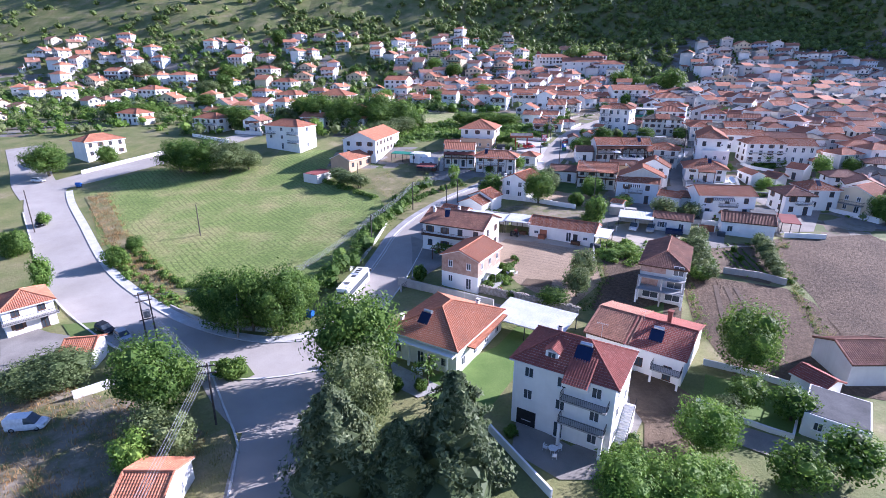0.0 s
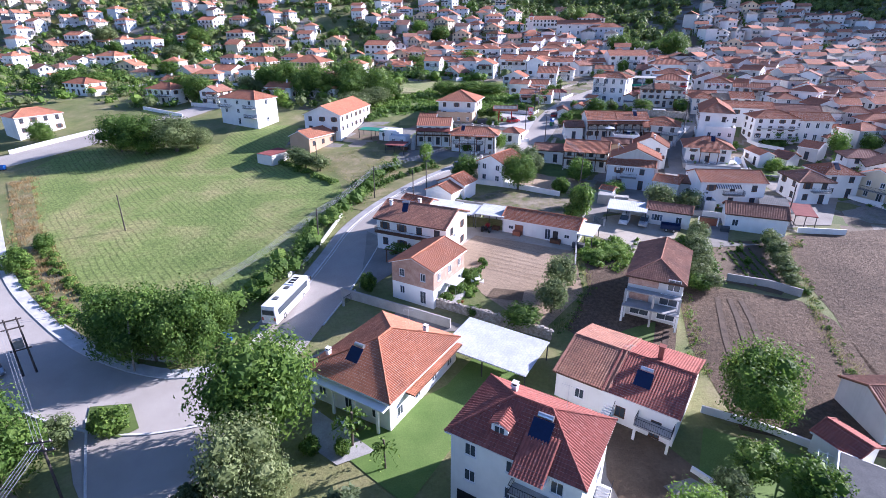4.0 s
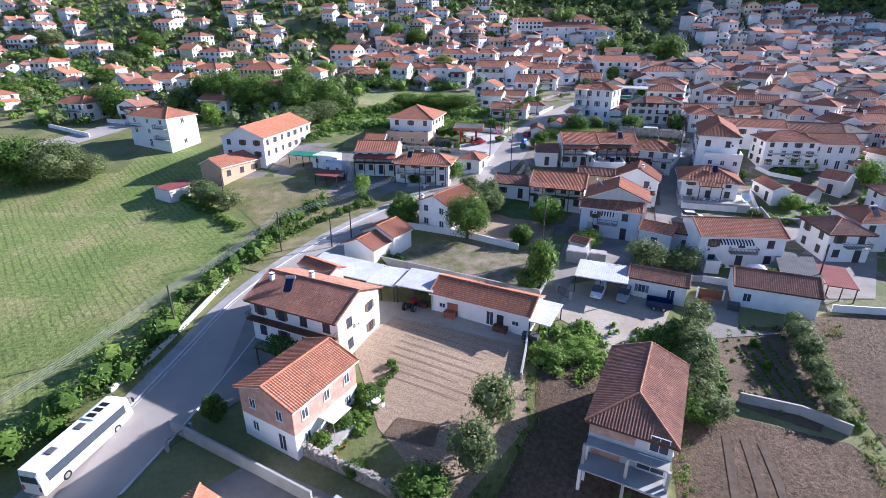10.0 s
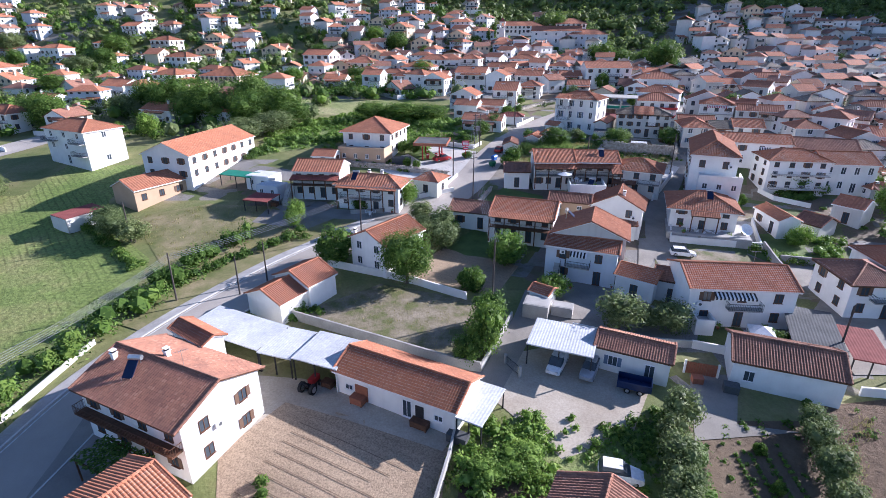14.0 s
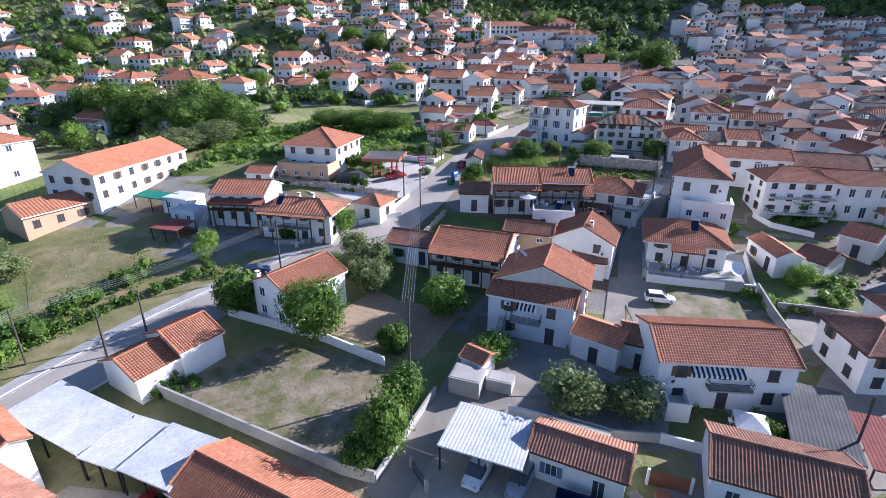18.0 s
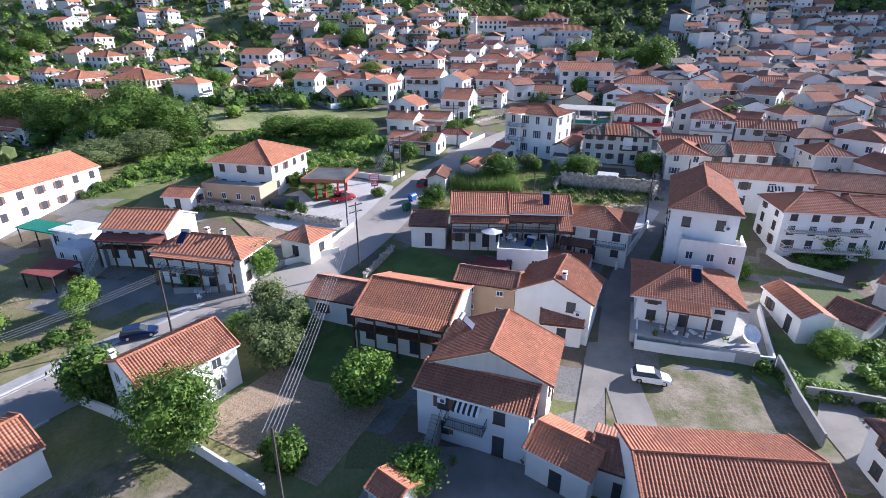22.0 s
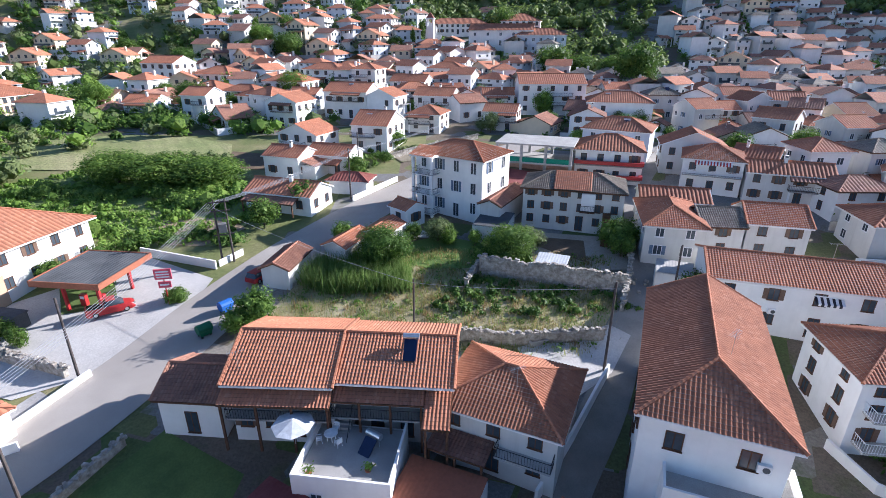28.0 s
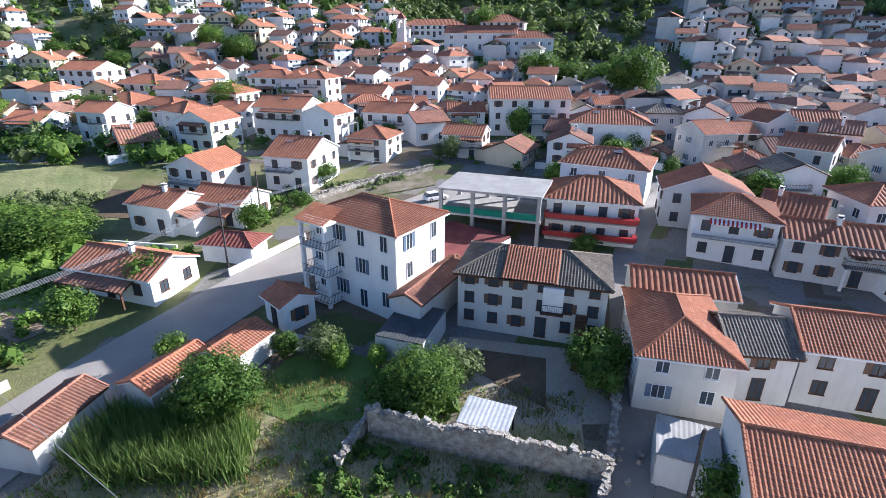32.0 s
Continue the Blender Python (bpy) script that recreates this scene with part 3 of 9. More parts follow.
land("side_garden", [(79.8, 131.8), (86, 124), (96, 108), (90, 106), (80, 116), (75, 125)], GRASS, "green side garden")
# Darker grass here: the shade on this lawn is put into its colour.
land("dark_lawn", [(24.5, 139.1), (33.7, 154.2), (42.2, 149.8), (41.2, 140.9), (32.3, 137.3)], GRASS, "green lawn behind a house")
land("court_lawn", [(20, 128), (26.2, 134.6), (31, 131), (33, 122), (24, 124)], GRASS, "lawn before a house")
land("forecourt", [(4.5, 164.1), (6.7, 173.0), (18.2, 183.6), (28.8, 178.3), (28.2, 169.5), (24.3, 161.4), (17.6, 157.7), (10.1, 159.6)], PALECONC, "pale concrete station forecourt")
land("weed_lot", [(36.7, 166.0), (40.5, 178.3), (48.0, 187.1), (81.6, 183.6), (80.0, 173.0), (74.5, 164.1), (57.5, 164.1)], LOTGRASS, "overgrown dry lot with tall weeds")
land("lawn", [(52.4, 182.4), (54.4, 188.2), (58.5, 190), (63.4, 188), (63, 180.6), (57, 180.4)], LAWN, "shaded green lawn")
land("ruin_yard", [(68.6, 180.1), (70.3, 191.8), (87.1, 188.9), (83.5, 180.1)], YARD, "bare yard inside a ruined wall")
land("meadow", [(-28.9, 174.8), (-34.1, 197.7), (-9.8, 231.0), (13.6, 222.2), (28.4, 196.6), (25.7, 187.1), (5.2, 189.9), (-5.9, 188.9)], WEEDS, "lush green meadow")
land("meadow_top", [(-11.1, 220.0), (-8.2, 235.5), (15.2, 231.0), (21.4, 217.8), (10.2, 211.3)], HAY, "light green mown meadow")
land("garden_lawn", [(-17, 34), (-4, 44), (0, 50), (6, 46), (-2, 36), (-8, 26)], LAWN, "mown garden lawn between houses")
land("garden_lawn", [(22.6, 30.4), (25.8, 36.4), (34.5, 32.2), (36, 29), (31.4, 23.6), (28, 24.8)], LAWN, "mown garden lawn")
land("garden_floor", [(-24, 50), (-11, 62), (10, 52), (8, 50), (-3, 56), (-14, 54)], LANE, "paved yard behind a wall")
land("rough_ground", [(-76, 36), (-52, 30), (-42, 24), (-39, 8), (-60, 4), (-84, 14)], DIRT, "rough brown ground with dry weeds")
land("island_bed", [(-49, 41), (-44, 41.5), (-40.5, 37), (-42, 35.5), (-47, 37)], GRASS, "planted traffic island")

land("house_yard", [(-2.9, 27.0), (2.9, 21.8), (6.7, 23.3), (14.1, 32.8), (15.1, 29.3), (9.4, 21.0), (4.8, 16.6), (0.5, 16.6), (-4.3, 20.9)], LANE, "concrete yard round a tall white house")
land("dark_court", [(14.5, 36.8), (18.0, 37.6), (22.6, 30.2), (17.8, 21.6), (13.6, 22.6), (12.6, 29.6)], SOIL, "dark earth court between houses")
land("terrace_bed", [(13.4, 196.1), (23.6, 197.3), (28.2, 192.9), (23.9, 187.0), (17.0, 187.5)], RAKED, "pale dug terrace with planted rows")
land("soil_bed", [(14.0, 28.1), (20.7, 31.7), (16.2, 18.4), (10.4, 18.3)], SOIL, "dug dark soil bed beside a house")
land("paved_terrace", [(-20.7, 40.4), (-12.0, 33.1), (-15.9, 31.2), (-19.3, 33.8)], PAVED, "paved terrace before a house")
land("paved_yard", [(-94.6, 56.0), (-81.0, 50.3), (-72.9, 48.5), (-69.1, 41.5), (-77.2, 41.4), (-79.7, 38.1)], LANE, "paved yard between roadside houses")
land("small_lawn", [(-81.0, 53.2), (-74.5, 54.2), (-68.9, 46.8), (-72.5, 45.1)], GRASS, "small lawn beside the road")
land("road_verge", [(-44.7, 20.5), (-39.8, 24.8), (-37.0, 20.6), (-35.6, 13.8), (-40.7, 13.8)], DRYGRASS, "dry grass verge at the crossroads")
land("field_edge", [(-122.2, 122.6), (-117.7, 125.2), (-91.8, 92.4), (-72.2, 71.8), (-64.0, 64.7), (-66.3, 62.5), (-77.0, 71.8), (-94.0, 88.9)], DRYGRASS, "dry brown weeds edging the field")
land("gate_court", [(23.7, 91.5), (26.3, 87.3), (33.1, 101.6), (33.0, 107.7), (28.4, 101.6)], LANE, "concrete drive beside a shed")
land("front_court", [(33.0, 105.6), (35.0, 114.5), (41.4, 114.5), (52.0, 114.5), (43.1, 103.5), (38.9, 105.6)], LANE, "concrete court before a house")
land("soil_plot", [(44.0, 76.3), (49.2, 81.3), (57.3, 81.3), (56.5, 69.4), (51.7, 65.1), (44.0, 69.5)], SOIL, "dark vegetable plot with a few rows")
land("shaded_court", [(50.1, 91.5), (56.0, 91.5), (51.8, 83.5), (58.0, 82.4), (46.3, 81.3)], LANE, "concrete court beside an outbuilding")
land("concrete_drive", [(74.1, 105.5), (88.5, 119.5), (99.4, 119.4), (77.6, 91.5), (70.2, 91.5)], LANE, "concrete drive between houses")
land("wall_terrace", [(66.4, 140.5), (83.2, 137.5), (78.6, 127.2), (63.1, 130.4)], PAVED, "paved terrace behind a white wall")
land("walled_garden", [(81.5, 132.8), (88.2, 132.2), (85.6, 122.7), (78.8, 122.7)], GRASS, "green walled garden with shrubs")
land("back_lane", [(81.5, 122.7), (89.4, 120.6), (85.1, 115.1), (77.5, 111.8), (77.7, 117.7)], LANE, "concrete lane behind a garden")
land("lane_court", [(66.5, 164.6), (77.6, 168.4), (79.4, 166.5), (75.6, 160.8), (70.8, 157.2), (68.0, 160.5)], PALECONC, "pale concrete court where the lane bends")
land("garden_drive", [(18, 28.3), (21.3, 29.4), (25.4, 25.4), (30.4, 22.4), (27, 19.5), (21, 23.6)], LANE, "concrete drive beside a garden wall")
land("lane_mouth", [(57.5, 131.0), (62.2, 131.0), (56.1, 120.5), (52.8, 117.6)], LANE, "pale concrete where lanes meet")
land("paved_court", [(38.6, 111.8), (43.5, 109.5), (52.5, 111.8), (50.2, 105.0), (40.9, 103.6), (37.9, 103.6)], LANE, "concrete court between houses")
land("shaded_lawn", [(23.5, 132.1), (33.6, 132.1), (34.0, 122.6), (26.9, 123.7)], GRASS, "lawn in the shade of trees")
land("house_front", [(-17.3, 145.4), (-3.8, 143.6), (12.9, 140.4), (11.9, 137.4), (-2.0, 139.0), (-13.8, 142.2)], LANE, "concrete apron before houses")
land("garden_bed", [(0.6, 164.0), (11.3, 159.4), (13.9, 154.2), (9.8, 153.2)], RAKED, "pale dug garden bed")
land("bare_plot", [(8.3, 224.3), (10.5, 236.6), (20.7, 233.9), (24.7, 222.2)], SOIL, "bare walled plot on the slope")
land("mansion_yard", [(70.3, 190.2), (79.6, 188.2), (78.4, 181.8), (74.5, 184.8), (71.4, 187.3)], SOIL, "bare earth yard before an old mansion")
land("house_paving", [(51.6, 189.4), (54.3, 192.3), (59.7, 190.8), (57.4, 189.4)], PAVED, "paving round a tall house")
land("seed_bed", [(2.7, 64.8), (4.1, 67.4), (9.1, 66.2), (8.3, 63.1)], SOIL, "freshly hoed dark seed bed")
land("front_grass", [(19.7, 53.9), (22.7, 55.6), (28.2, 57.8), (25.7, 52.1), (19.6, 52.1)], GRASS, "shaded grass before an unfinished house")
land("hay_meadow", [(-42, 224), (-46, 248), (-20, 252), (-6, 250), (8, 243), (10.6, 235.1), (7.6, 225.3), (-4.1, 226.6), (-16, 222)], HAY, "pale green uncut meadow on the slope")
land("parking", [(-20.8, 90.6), (-10.4, 80.5), (-12.7, 74.7), (-16.4, 69.7), (-19.2, 68.5), (-19.8, 80.9)], LANE, "shaded asphalt yard beside the road")
land("lane_yard", [(84.9, 174.1), (87.8, 176.1), (89.8, 171.7), (87.0, 167.0), (81.8, 167.1)], LANE, "concrete yard between lane houses")
land("upper_yard", [(46.0, 235.8), (57.4, 244.9), (68.1, 249.8), (68.9, 238.8), (58.1, 232.9), (50.2, 227.5)], DIRT, "bare stony slope beside the road")
land("villa_lawn", [(10.1, 176.4), (14.3, 180.7), (19.8, 172.4), (14.1, 170.6)], GRASS, "green garden round a villa")
for line in ([(40.8, 64.5), (38.4, 57.8), (36.4, 52.1), (33.5, 42)], [(42.6, 64), (41.2, 58.5), (39.2, 52.3), (36, 42)], [(44.2, 63.5), (43.2, 58.5), (41.4, 52.3), (38, 41)], [(27.1, 55.2), (25.4, 52.1), (23, 48)], [(29.2, 56), (27.4, 52.1), (25, 47.5)]):
    tagged(strip("tyre_track", smooth_line(line), -0.42, 0.42, 0.1, TRACK, cols=1), "packed tyre track across the soil", "track", kind="structure")
for k in range(8):
    a, b = 4.5 - 0.6 * k, 83.8 - 1.18 * k
    tagged(strip("furrow", [(a + 1.1 * i, b - 0.56 * i) for i in range(12 - k % 3)], -0.045, 0.045, 0.1, FURROW, cols=1), "shallow hoed furrow in a kitchen garden", "furrow", kind="structure")

# ---- houses ----
WINDOW_MESH = {}


def window_mesh(w, h, shutters, mat_key):
    """A window: a frame with a recessed pane, a sill, and open shutters beside it; faces -y, its foot at the origin."""
    key = (w, h, shutters, mat_key)
    if key not in WINDOW_MESH:
        g = Geo()
        g.box(-w / 2, -0.02, 0, w / 2, 0.01, h, 1)
        f = 0.07
        for x0, x1, z0, z1 in ((-w / 2 - f, -w / 2, -f, h + f), (w / 2, w / 2 + f, -f, h + f), (-w / 2, w / 2, -f, 0), (-w / 2, w / 2, h, h + f), (-0.03, 0.03, 0, h)):
            g.box(x0, -0.06, z0, x1, 0.0, z1, 0)
        g.box(-w / 2 - 0.12, -0.14, -f - 0.06, w / 2 + 0.12, 0, -f, 0)
        if shutters:
            for s in (-1, 1):
                a, b = s * (w / 2 + f), s * (w / 2 + f + w * 0.46)
                g.box(min(a, b), -0.07, 0, max(a, b), -0.02, h, 2)
        ob = g.link("window", [WOOD if mat_key == "d" else WHITEPAINT, GLASS, SHUTTER if mat_key == "d" else SHUTTER_BLUE])
        WINDOW_MESH[key] = ob.data
        bpy.data.objects.remove(ob)
    return WINDOW_MESH[key]


def roof_face(g, p0, p1, q1, q0, fine, slot=0):
    """One slope of a tiled roof, from the eave p0-p1 up to q0-q1: barrel ribs down the slope, stepped in courses where fine."""
    p0, p1, q0, q1 = (Vector(p) for p in (p0, p1, q0, q1))
    e = (p1 - p0)
    width = e.length
    e.normalize()
    up = (q0 + q1) / 2 - (p0 + p1) / 2
    up -= e * up.dot(e)
    rise = up.length
    if rise < 0.05 or width < 0.05:
        return
    up.normalize()
    nrm = e.cross(up)
    s0, s1 = (q0 - p0).dot(e), (q1 - p0).dot(e)
    pitch = 0.3 if fine else 0.6

    def top(s):
        if s < s0:
            return rise * s / max(s0, 1e-6)
        if s > s1:
            return rise * (width - s) / max(width - s1, 1e-6)
        return rise

    n = max(2, round(width / pitch))
    course = 0.36 if fine else 99
    for i in range(n):
        a = width * i / n
        xs = [a + width / n * k for k in (0, 0.3, 0.5, 0.7, 1.0)]
        hs = (0.0, 0.05, 0.068, 0.05, 0.0) if fine else (0.0, 0.06, 0.08, 0.06, 0.0)
        tops = [max(0.0, top(x)) for x in xs]
        high = max(tops)
        r = 0
        while r * course < high - 1e-3:
            lo, hi = r * course, min((r + 1) * course, high)
            lift0, lift1 = (0.035, 0.0) if fine else (0.0, 0.0)
            for k in range(4):
                t = [(xs[k], min(lo, tops[k]), hs[k] + lift0), (xs[k + 1], min(lo, tops[k + 1]), hs[k + 1] + lift0), (xs[k + 1], min(hi, tops[k + 1]), hs[k + 1] + lift1), (xs[k], min(hi, tops[k]), hs[k] + lift1)]
                if t[2][1] - t[1][1] < 1e-3 and t[3][1] - t[0][1] < 1e-3:
                    continue
                g.face([p0 + e * x + up * y + nrm * z for x, y, z in t], slot, [(x, y + 0.01) for x, y, z in t])
            r += 1


def ridge_caps(g, a, b, step=0.4):
    """Half-round cap tiles along a ridge or hip."""
    a, b = Vector(a), Vector(b)
    n = max(1, round((b - a).length / step))
    for i in range(n):
        p, q = a.lerp(b, i / n), a.lerp(b, (i + 1) / n)
        g.tube(p + Vector((0, 0, 0.05)), q + Vector((0, 0, 0.05)), 0.15, 0.12, 6)


def solar_heater(parent, x, y, z, yaw, half=0.55, tilt=40):
    """A roof water heater: a tilted blue collector under a steel tank on a frame."""
    g = Geo().box(-half, -0.95, 0, half, 0.95, 0.09)
    m = pose(x, y, z + 0.5, tilt, 0, yaw)
    o = part("solar_collector", g, SOLAR, parent, "dark blue solar water collector")
    o.matrix_local = m
    t = part("water_tank", Geo().tube((-0.7, 0, 0), (0.7, 0, 0), 0.26, 0.28, 12), STEEL, parent, "bright steel water tank")
    t.matrix_local = pose(x - math.sin(radians(yaw)) * 1.05, y + math.cos(radians(yaw)) * 1.05, z + 1.25, 0, 0, yaw)
    for s in (-0.5, 0.5):
        for v, e in ((1.0, 1.2), (-0.9, 0.1)):
            part("leg", Geo().tube((s, v, -0.5), (s, v, e), 0.03, 0.03, 5), STEEL, parent).matrix_local = pose(x, y, z, 0, 0, yaw)


def chimney(parent, x, y, z0, z1, mat):
    g = Geo().box(-0.25, -0.25, z0 - z1, 0.25, 0.25, -0.25, 0).box(-0.33, -0.33, -0.25, 0.33, 0.33, -0.15, 0)
    g.box(-0.2, -0.2, -0.15, 0.2, 0.2, 0.1, 1).box(-0.3, -0.3, 0.1, 0.3, 0.3, 0.18, 0)
    part("chimney", g, [mat, DARKMETAL], parent).matrix_local = pose(x, y, z1)


def balcony(parent, x0, x1, y, z, depth=1.4, mat=None, rail=None, posts=False, solid=False):
    """A slab with a railing on the -y side of a wall at y."""
    b = part("balcony", Geo().box(x0, y - depth, z - 0.16, x1, y, z), mat or CONCRETE, parent)
    g = Geo()
    ends = ((x0, y), (x0, y - depth), (x1, y - depth), (x1, y))
    for p, q in zip(ends, ends[1:]):
        n = max(1, int(math.dist(p, q) / 0.22))
        if solid:
            g.tube((*p, z + 0.5), (*q, z + 0.5), 0.45, 0.45, 4)
            continue
        g.tube((*p, z + 0.95), (*q, z + 0.95), 0.035, 0.035, 5), g.tube((*p, z + 0.1), (*q, z + 0.1), 0.025, 0.025, 5)
        for i in range(n + 1):
            u = (p[0] + (q[0] - p[0]) * i / n, p[1] + (q[1] - p[1]) * i / n)
            g.tube((*u, z), (*u, z + 0.95), 0.018, 0.018, 4, caps=False)
    if rail != "none":
        part("railing", g, rail or DARKMETAL, b)
    if posts:
        for x in (x0 + 0.15, x1 - 0.15):
            part("post", Geo().box(x - 0.14, y - depth + 0.02, -0.3, x + 0.14, y - depth + 0.3, z - 0.16), WHITE, parent)


def house(x, y, yaw, w, d, h, roof="hip", tile="o", wall="w", faces="fr", fine=False, lower=None, pitch=0.42, over=0.45, shut="d", gap=2.9, skip=0, top=None,
          name="house", label="", sol=None, chim=None, balc=None, door=True, solo=False, floor=3.0, wsize=(1.0, 1.25), awn=None):
    """A house w wide (local x) and d deep (local y) with its eaves h over the ground at its middle; faces: f front (-y), r right, l left, b back."""
    step = 0.4 if fine else 1.6
    style = {"hip": "hipped", "gx": "gabled", "gy": "gabled", "hb": "hipped", "flat": "flat"}[roof]
    colour = {"o": "orange", "r": "dark red", "b": "weathered brown", "g": "mossy grey"}[tile]
    paint = {"w": "white", "c": "cream", "p": "pale blue", "o": "worn grey", "t": "tan"}[wall]
    b = base(name, x, y, yaw, label=label or f"{paint} rendered house with {style} {colour} tile roof", category="house", group="village houses")
    mat, wm = WALL[wall], wsize
    low = -3.5
    g = Geo()
    run = d / 2 if roof != "gy" else w / 2
    rise = (min(w, d) / 2 if roof in ("hip", "hb") else run) * pitch
    slots = [mat]
    if lower:
        slots.append(lower)
    split = h * 0.45
    corners = ((-w / 2, -d / 2), (w / 2, -d / 2), (w / 2, d / 2), (-w / 2, d / 2))
    for i in range(4):
        p, q = corners[i], corners[(i + 1) % 4]
        if lower:
            g.face([(*p, split), (*q, split), (*q, h), (*p, h)], 1)
            g.face([(*p, low), (*q, low), (*q, split), (*p, split)], 0)
        else:
            g.face([(*p, low), (*q, low), (*q, h), (*p, h)], 0)
    last = len(slots) - 1
    if roof == "gx":
        for s in (-1, 1):
            t = [(s * w / 2, -s * d / 2, h), (s * w / 2, s * d / 2, h), (s * w / 2, 0, h + rise)]
            g.face(t, last)
    if roof == "gy":
        for s in (-1, 1):
            t = [(s * w / 2, s * d / 2, h), (-s * w / 2, s * d / 2, h), (0, s * d / 2, h + rise)]
            g.face(t, last)
    if roof == "hb":
        g.face([(w / 2, d / 2, h), (-w / 2, d / 2, h), (0, d / 2, h + rise)], last)
    part("wall", g, slots, b)
    # roof
    r, caps = Geo(), Geo()
    o = over
    drop = -o * pitch
    W, D, z0, z1 = w / 2 + o, d / 2 + o, h + drop + 0.08, h + rise + 0.1
    if roof == "gx":
        W = w / 2 + 0.25
        roof_face(r, (-W, -D, z0), (W, -D, z0), (W, 0, z1), (-W, 0, z1), fine)
        roof_face(r, (W, D, z0), (-W, D, z0), (-W, 0, z1), (W, 0, z1), fine)
        ridge_caps(caps, (-W, 0, z1), (W, 0, z1), step)
        if fine:
            for s in (-W, W):
                ridge_caps(caps, (s, -D, z0), (s, 0, z1)), ridge_caps(caps, (s, D, z0), (s, 0, z1))
        under = [[(-W, -D, z0), (-W, 0, z1), (W, 0, z1), (W, -D, z0)], [(-W, 0, z1), (-W, D, z0), (W, D, z0), (W, 0, z1)]]
    elif roof == "gy":
        D = d / 2 + 0.25
        roof_face(r, (W, -D, z0), (W, D, z0), (0, D, z1), (0, -D, z1), fine)
        roof_face(r, (-W, D, z0), (-W, -D, z0), (0, -D, z1), (0, D, z1), fine)
        ridge_caps(caps, (0, -D, z1), (0, D, z1), step)
        if fine:
            for s in (-D, D):
                ridge_caps(caps, (-W, s, z0), (0, s, z1)), ridge_caps(caps, (W, s, z0), (0, s, z1))
        under = [[(-W, -D, z0), (0, -D, z1), (0, D, z1), (-W, D, z0)], [(0, -D, z1), (W, -D, z0), (W, D, z0), (0, D, z1)]]
    else:
        k = min(W, D)
        a, c = (-(W - k), -(D - k), z1), (W - k, D - k, z1)
        q = [(-W, -D, z0), (W, -D, z0), (W, D, z0), (-W, D, z0)]
        if roof == "hb":
            c = (0, D, z1)
        if W >= D:
            tops = [(a, c), (c, c), (c, a), (a, a)]
        else:
            tops = [(a, a), (a, c), (c, c), (c, a)]
        for i in range(4):
            if roof != "hb" or i != 2:
                roof_face(r, q[i], q[(i + 1) % 4], tops[i][1], tops[i][0], fine)
            ridge_caps(caps, q[i], tops[i][0], step)
        ridge_caps(caps, a, (c[0] + 0.01, c[1] + 0.01, c[2]), step)
        under = [[q[3], q[2], q[1], q[0]]] if roof == "hip" else [[q[3], c, a, q[0]], [c, q[2], q[1], a], [q[0], a, q[1]]]
    e = Geo()
    for u in under:
        hi, lo = [(p[0], p[1], p[2] - 0.03) for p in u], [(p[0], p[1], p[2] - 0.2) for p in u]
        e.face(lo), e.face(hi[::-1])
        for i in range(len(u)):
            j = (i + 1) % len(u)
            e.face([lo[j], lo[i], hi[i], hi[j]])
    rf = part("roof", e, WOOD if tile in "bg" else WHITE, b)
    tagged(part("roof_tile", r, TILE[tile], rf), kind="stuff")
    tagged(part("ridge_tile", caps, TILE[tile], rf), kind="stuff")
    # openings
    n_floor = max(1, round(h / floor))
    sides = {"f": (0, w, d / 2), "r": (90, d, w / 2), "b": (180, w, d / 2), "l": (270, d, w / 2)}
    rnd = random.Random(int(x * 7 + y * 13))
    for s in faces:
        turn, length, off = sides[s]
        n = max(1, int((length - 1.0) / gap))
        for fl in range(n_floor):
            for i in range(n):
                if rnd.random() < skip:
                    continue
                u = (i + 0.5 - n / 2) * length / n
                z = h - (n_floor - fl) * (h / n_floor) + 0.95
                is_door = door and fl == 0 and s == "f" and i == n // 2
                me = window_mesh(1.0, 2.1, False, shut) if is_door else window_mesh(wm[0], wm[1], shut != "n" and rnd.random() < 0.35, shut)
                share("door" if is_door else "window", me, b, pose(0, 0, 0, 0, 0, turn) @ pose(u, -off, z - (0.9 if is_door else 0)))
    zr = lambda u, v: h + rise * (1 - min(1, (abs(v) / (d / 2) if roof in ("gx",) else abs(u) / (w / 2) if roof == "gy" else max((abs(u) - max(0, w / 2 - d / 2)) / (min(w, d) / 2), (abs(v) - max(0, d / 2 - w / 2)) / (min(w, d) / 2), 0))))
    for u, v, *a in sol or ():
        solar_heater(b, u, v, zr(u, v), *a)
    for u, v in chim or ():
        chimney(b, u, v, zr(u, v) - 0.3, zr(u, v) + 1.0, WHITE if wall == "w" else CONCRETE)
    for bb in balc or ():
        balcony(b, *bb)
    return b


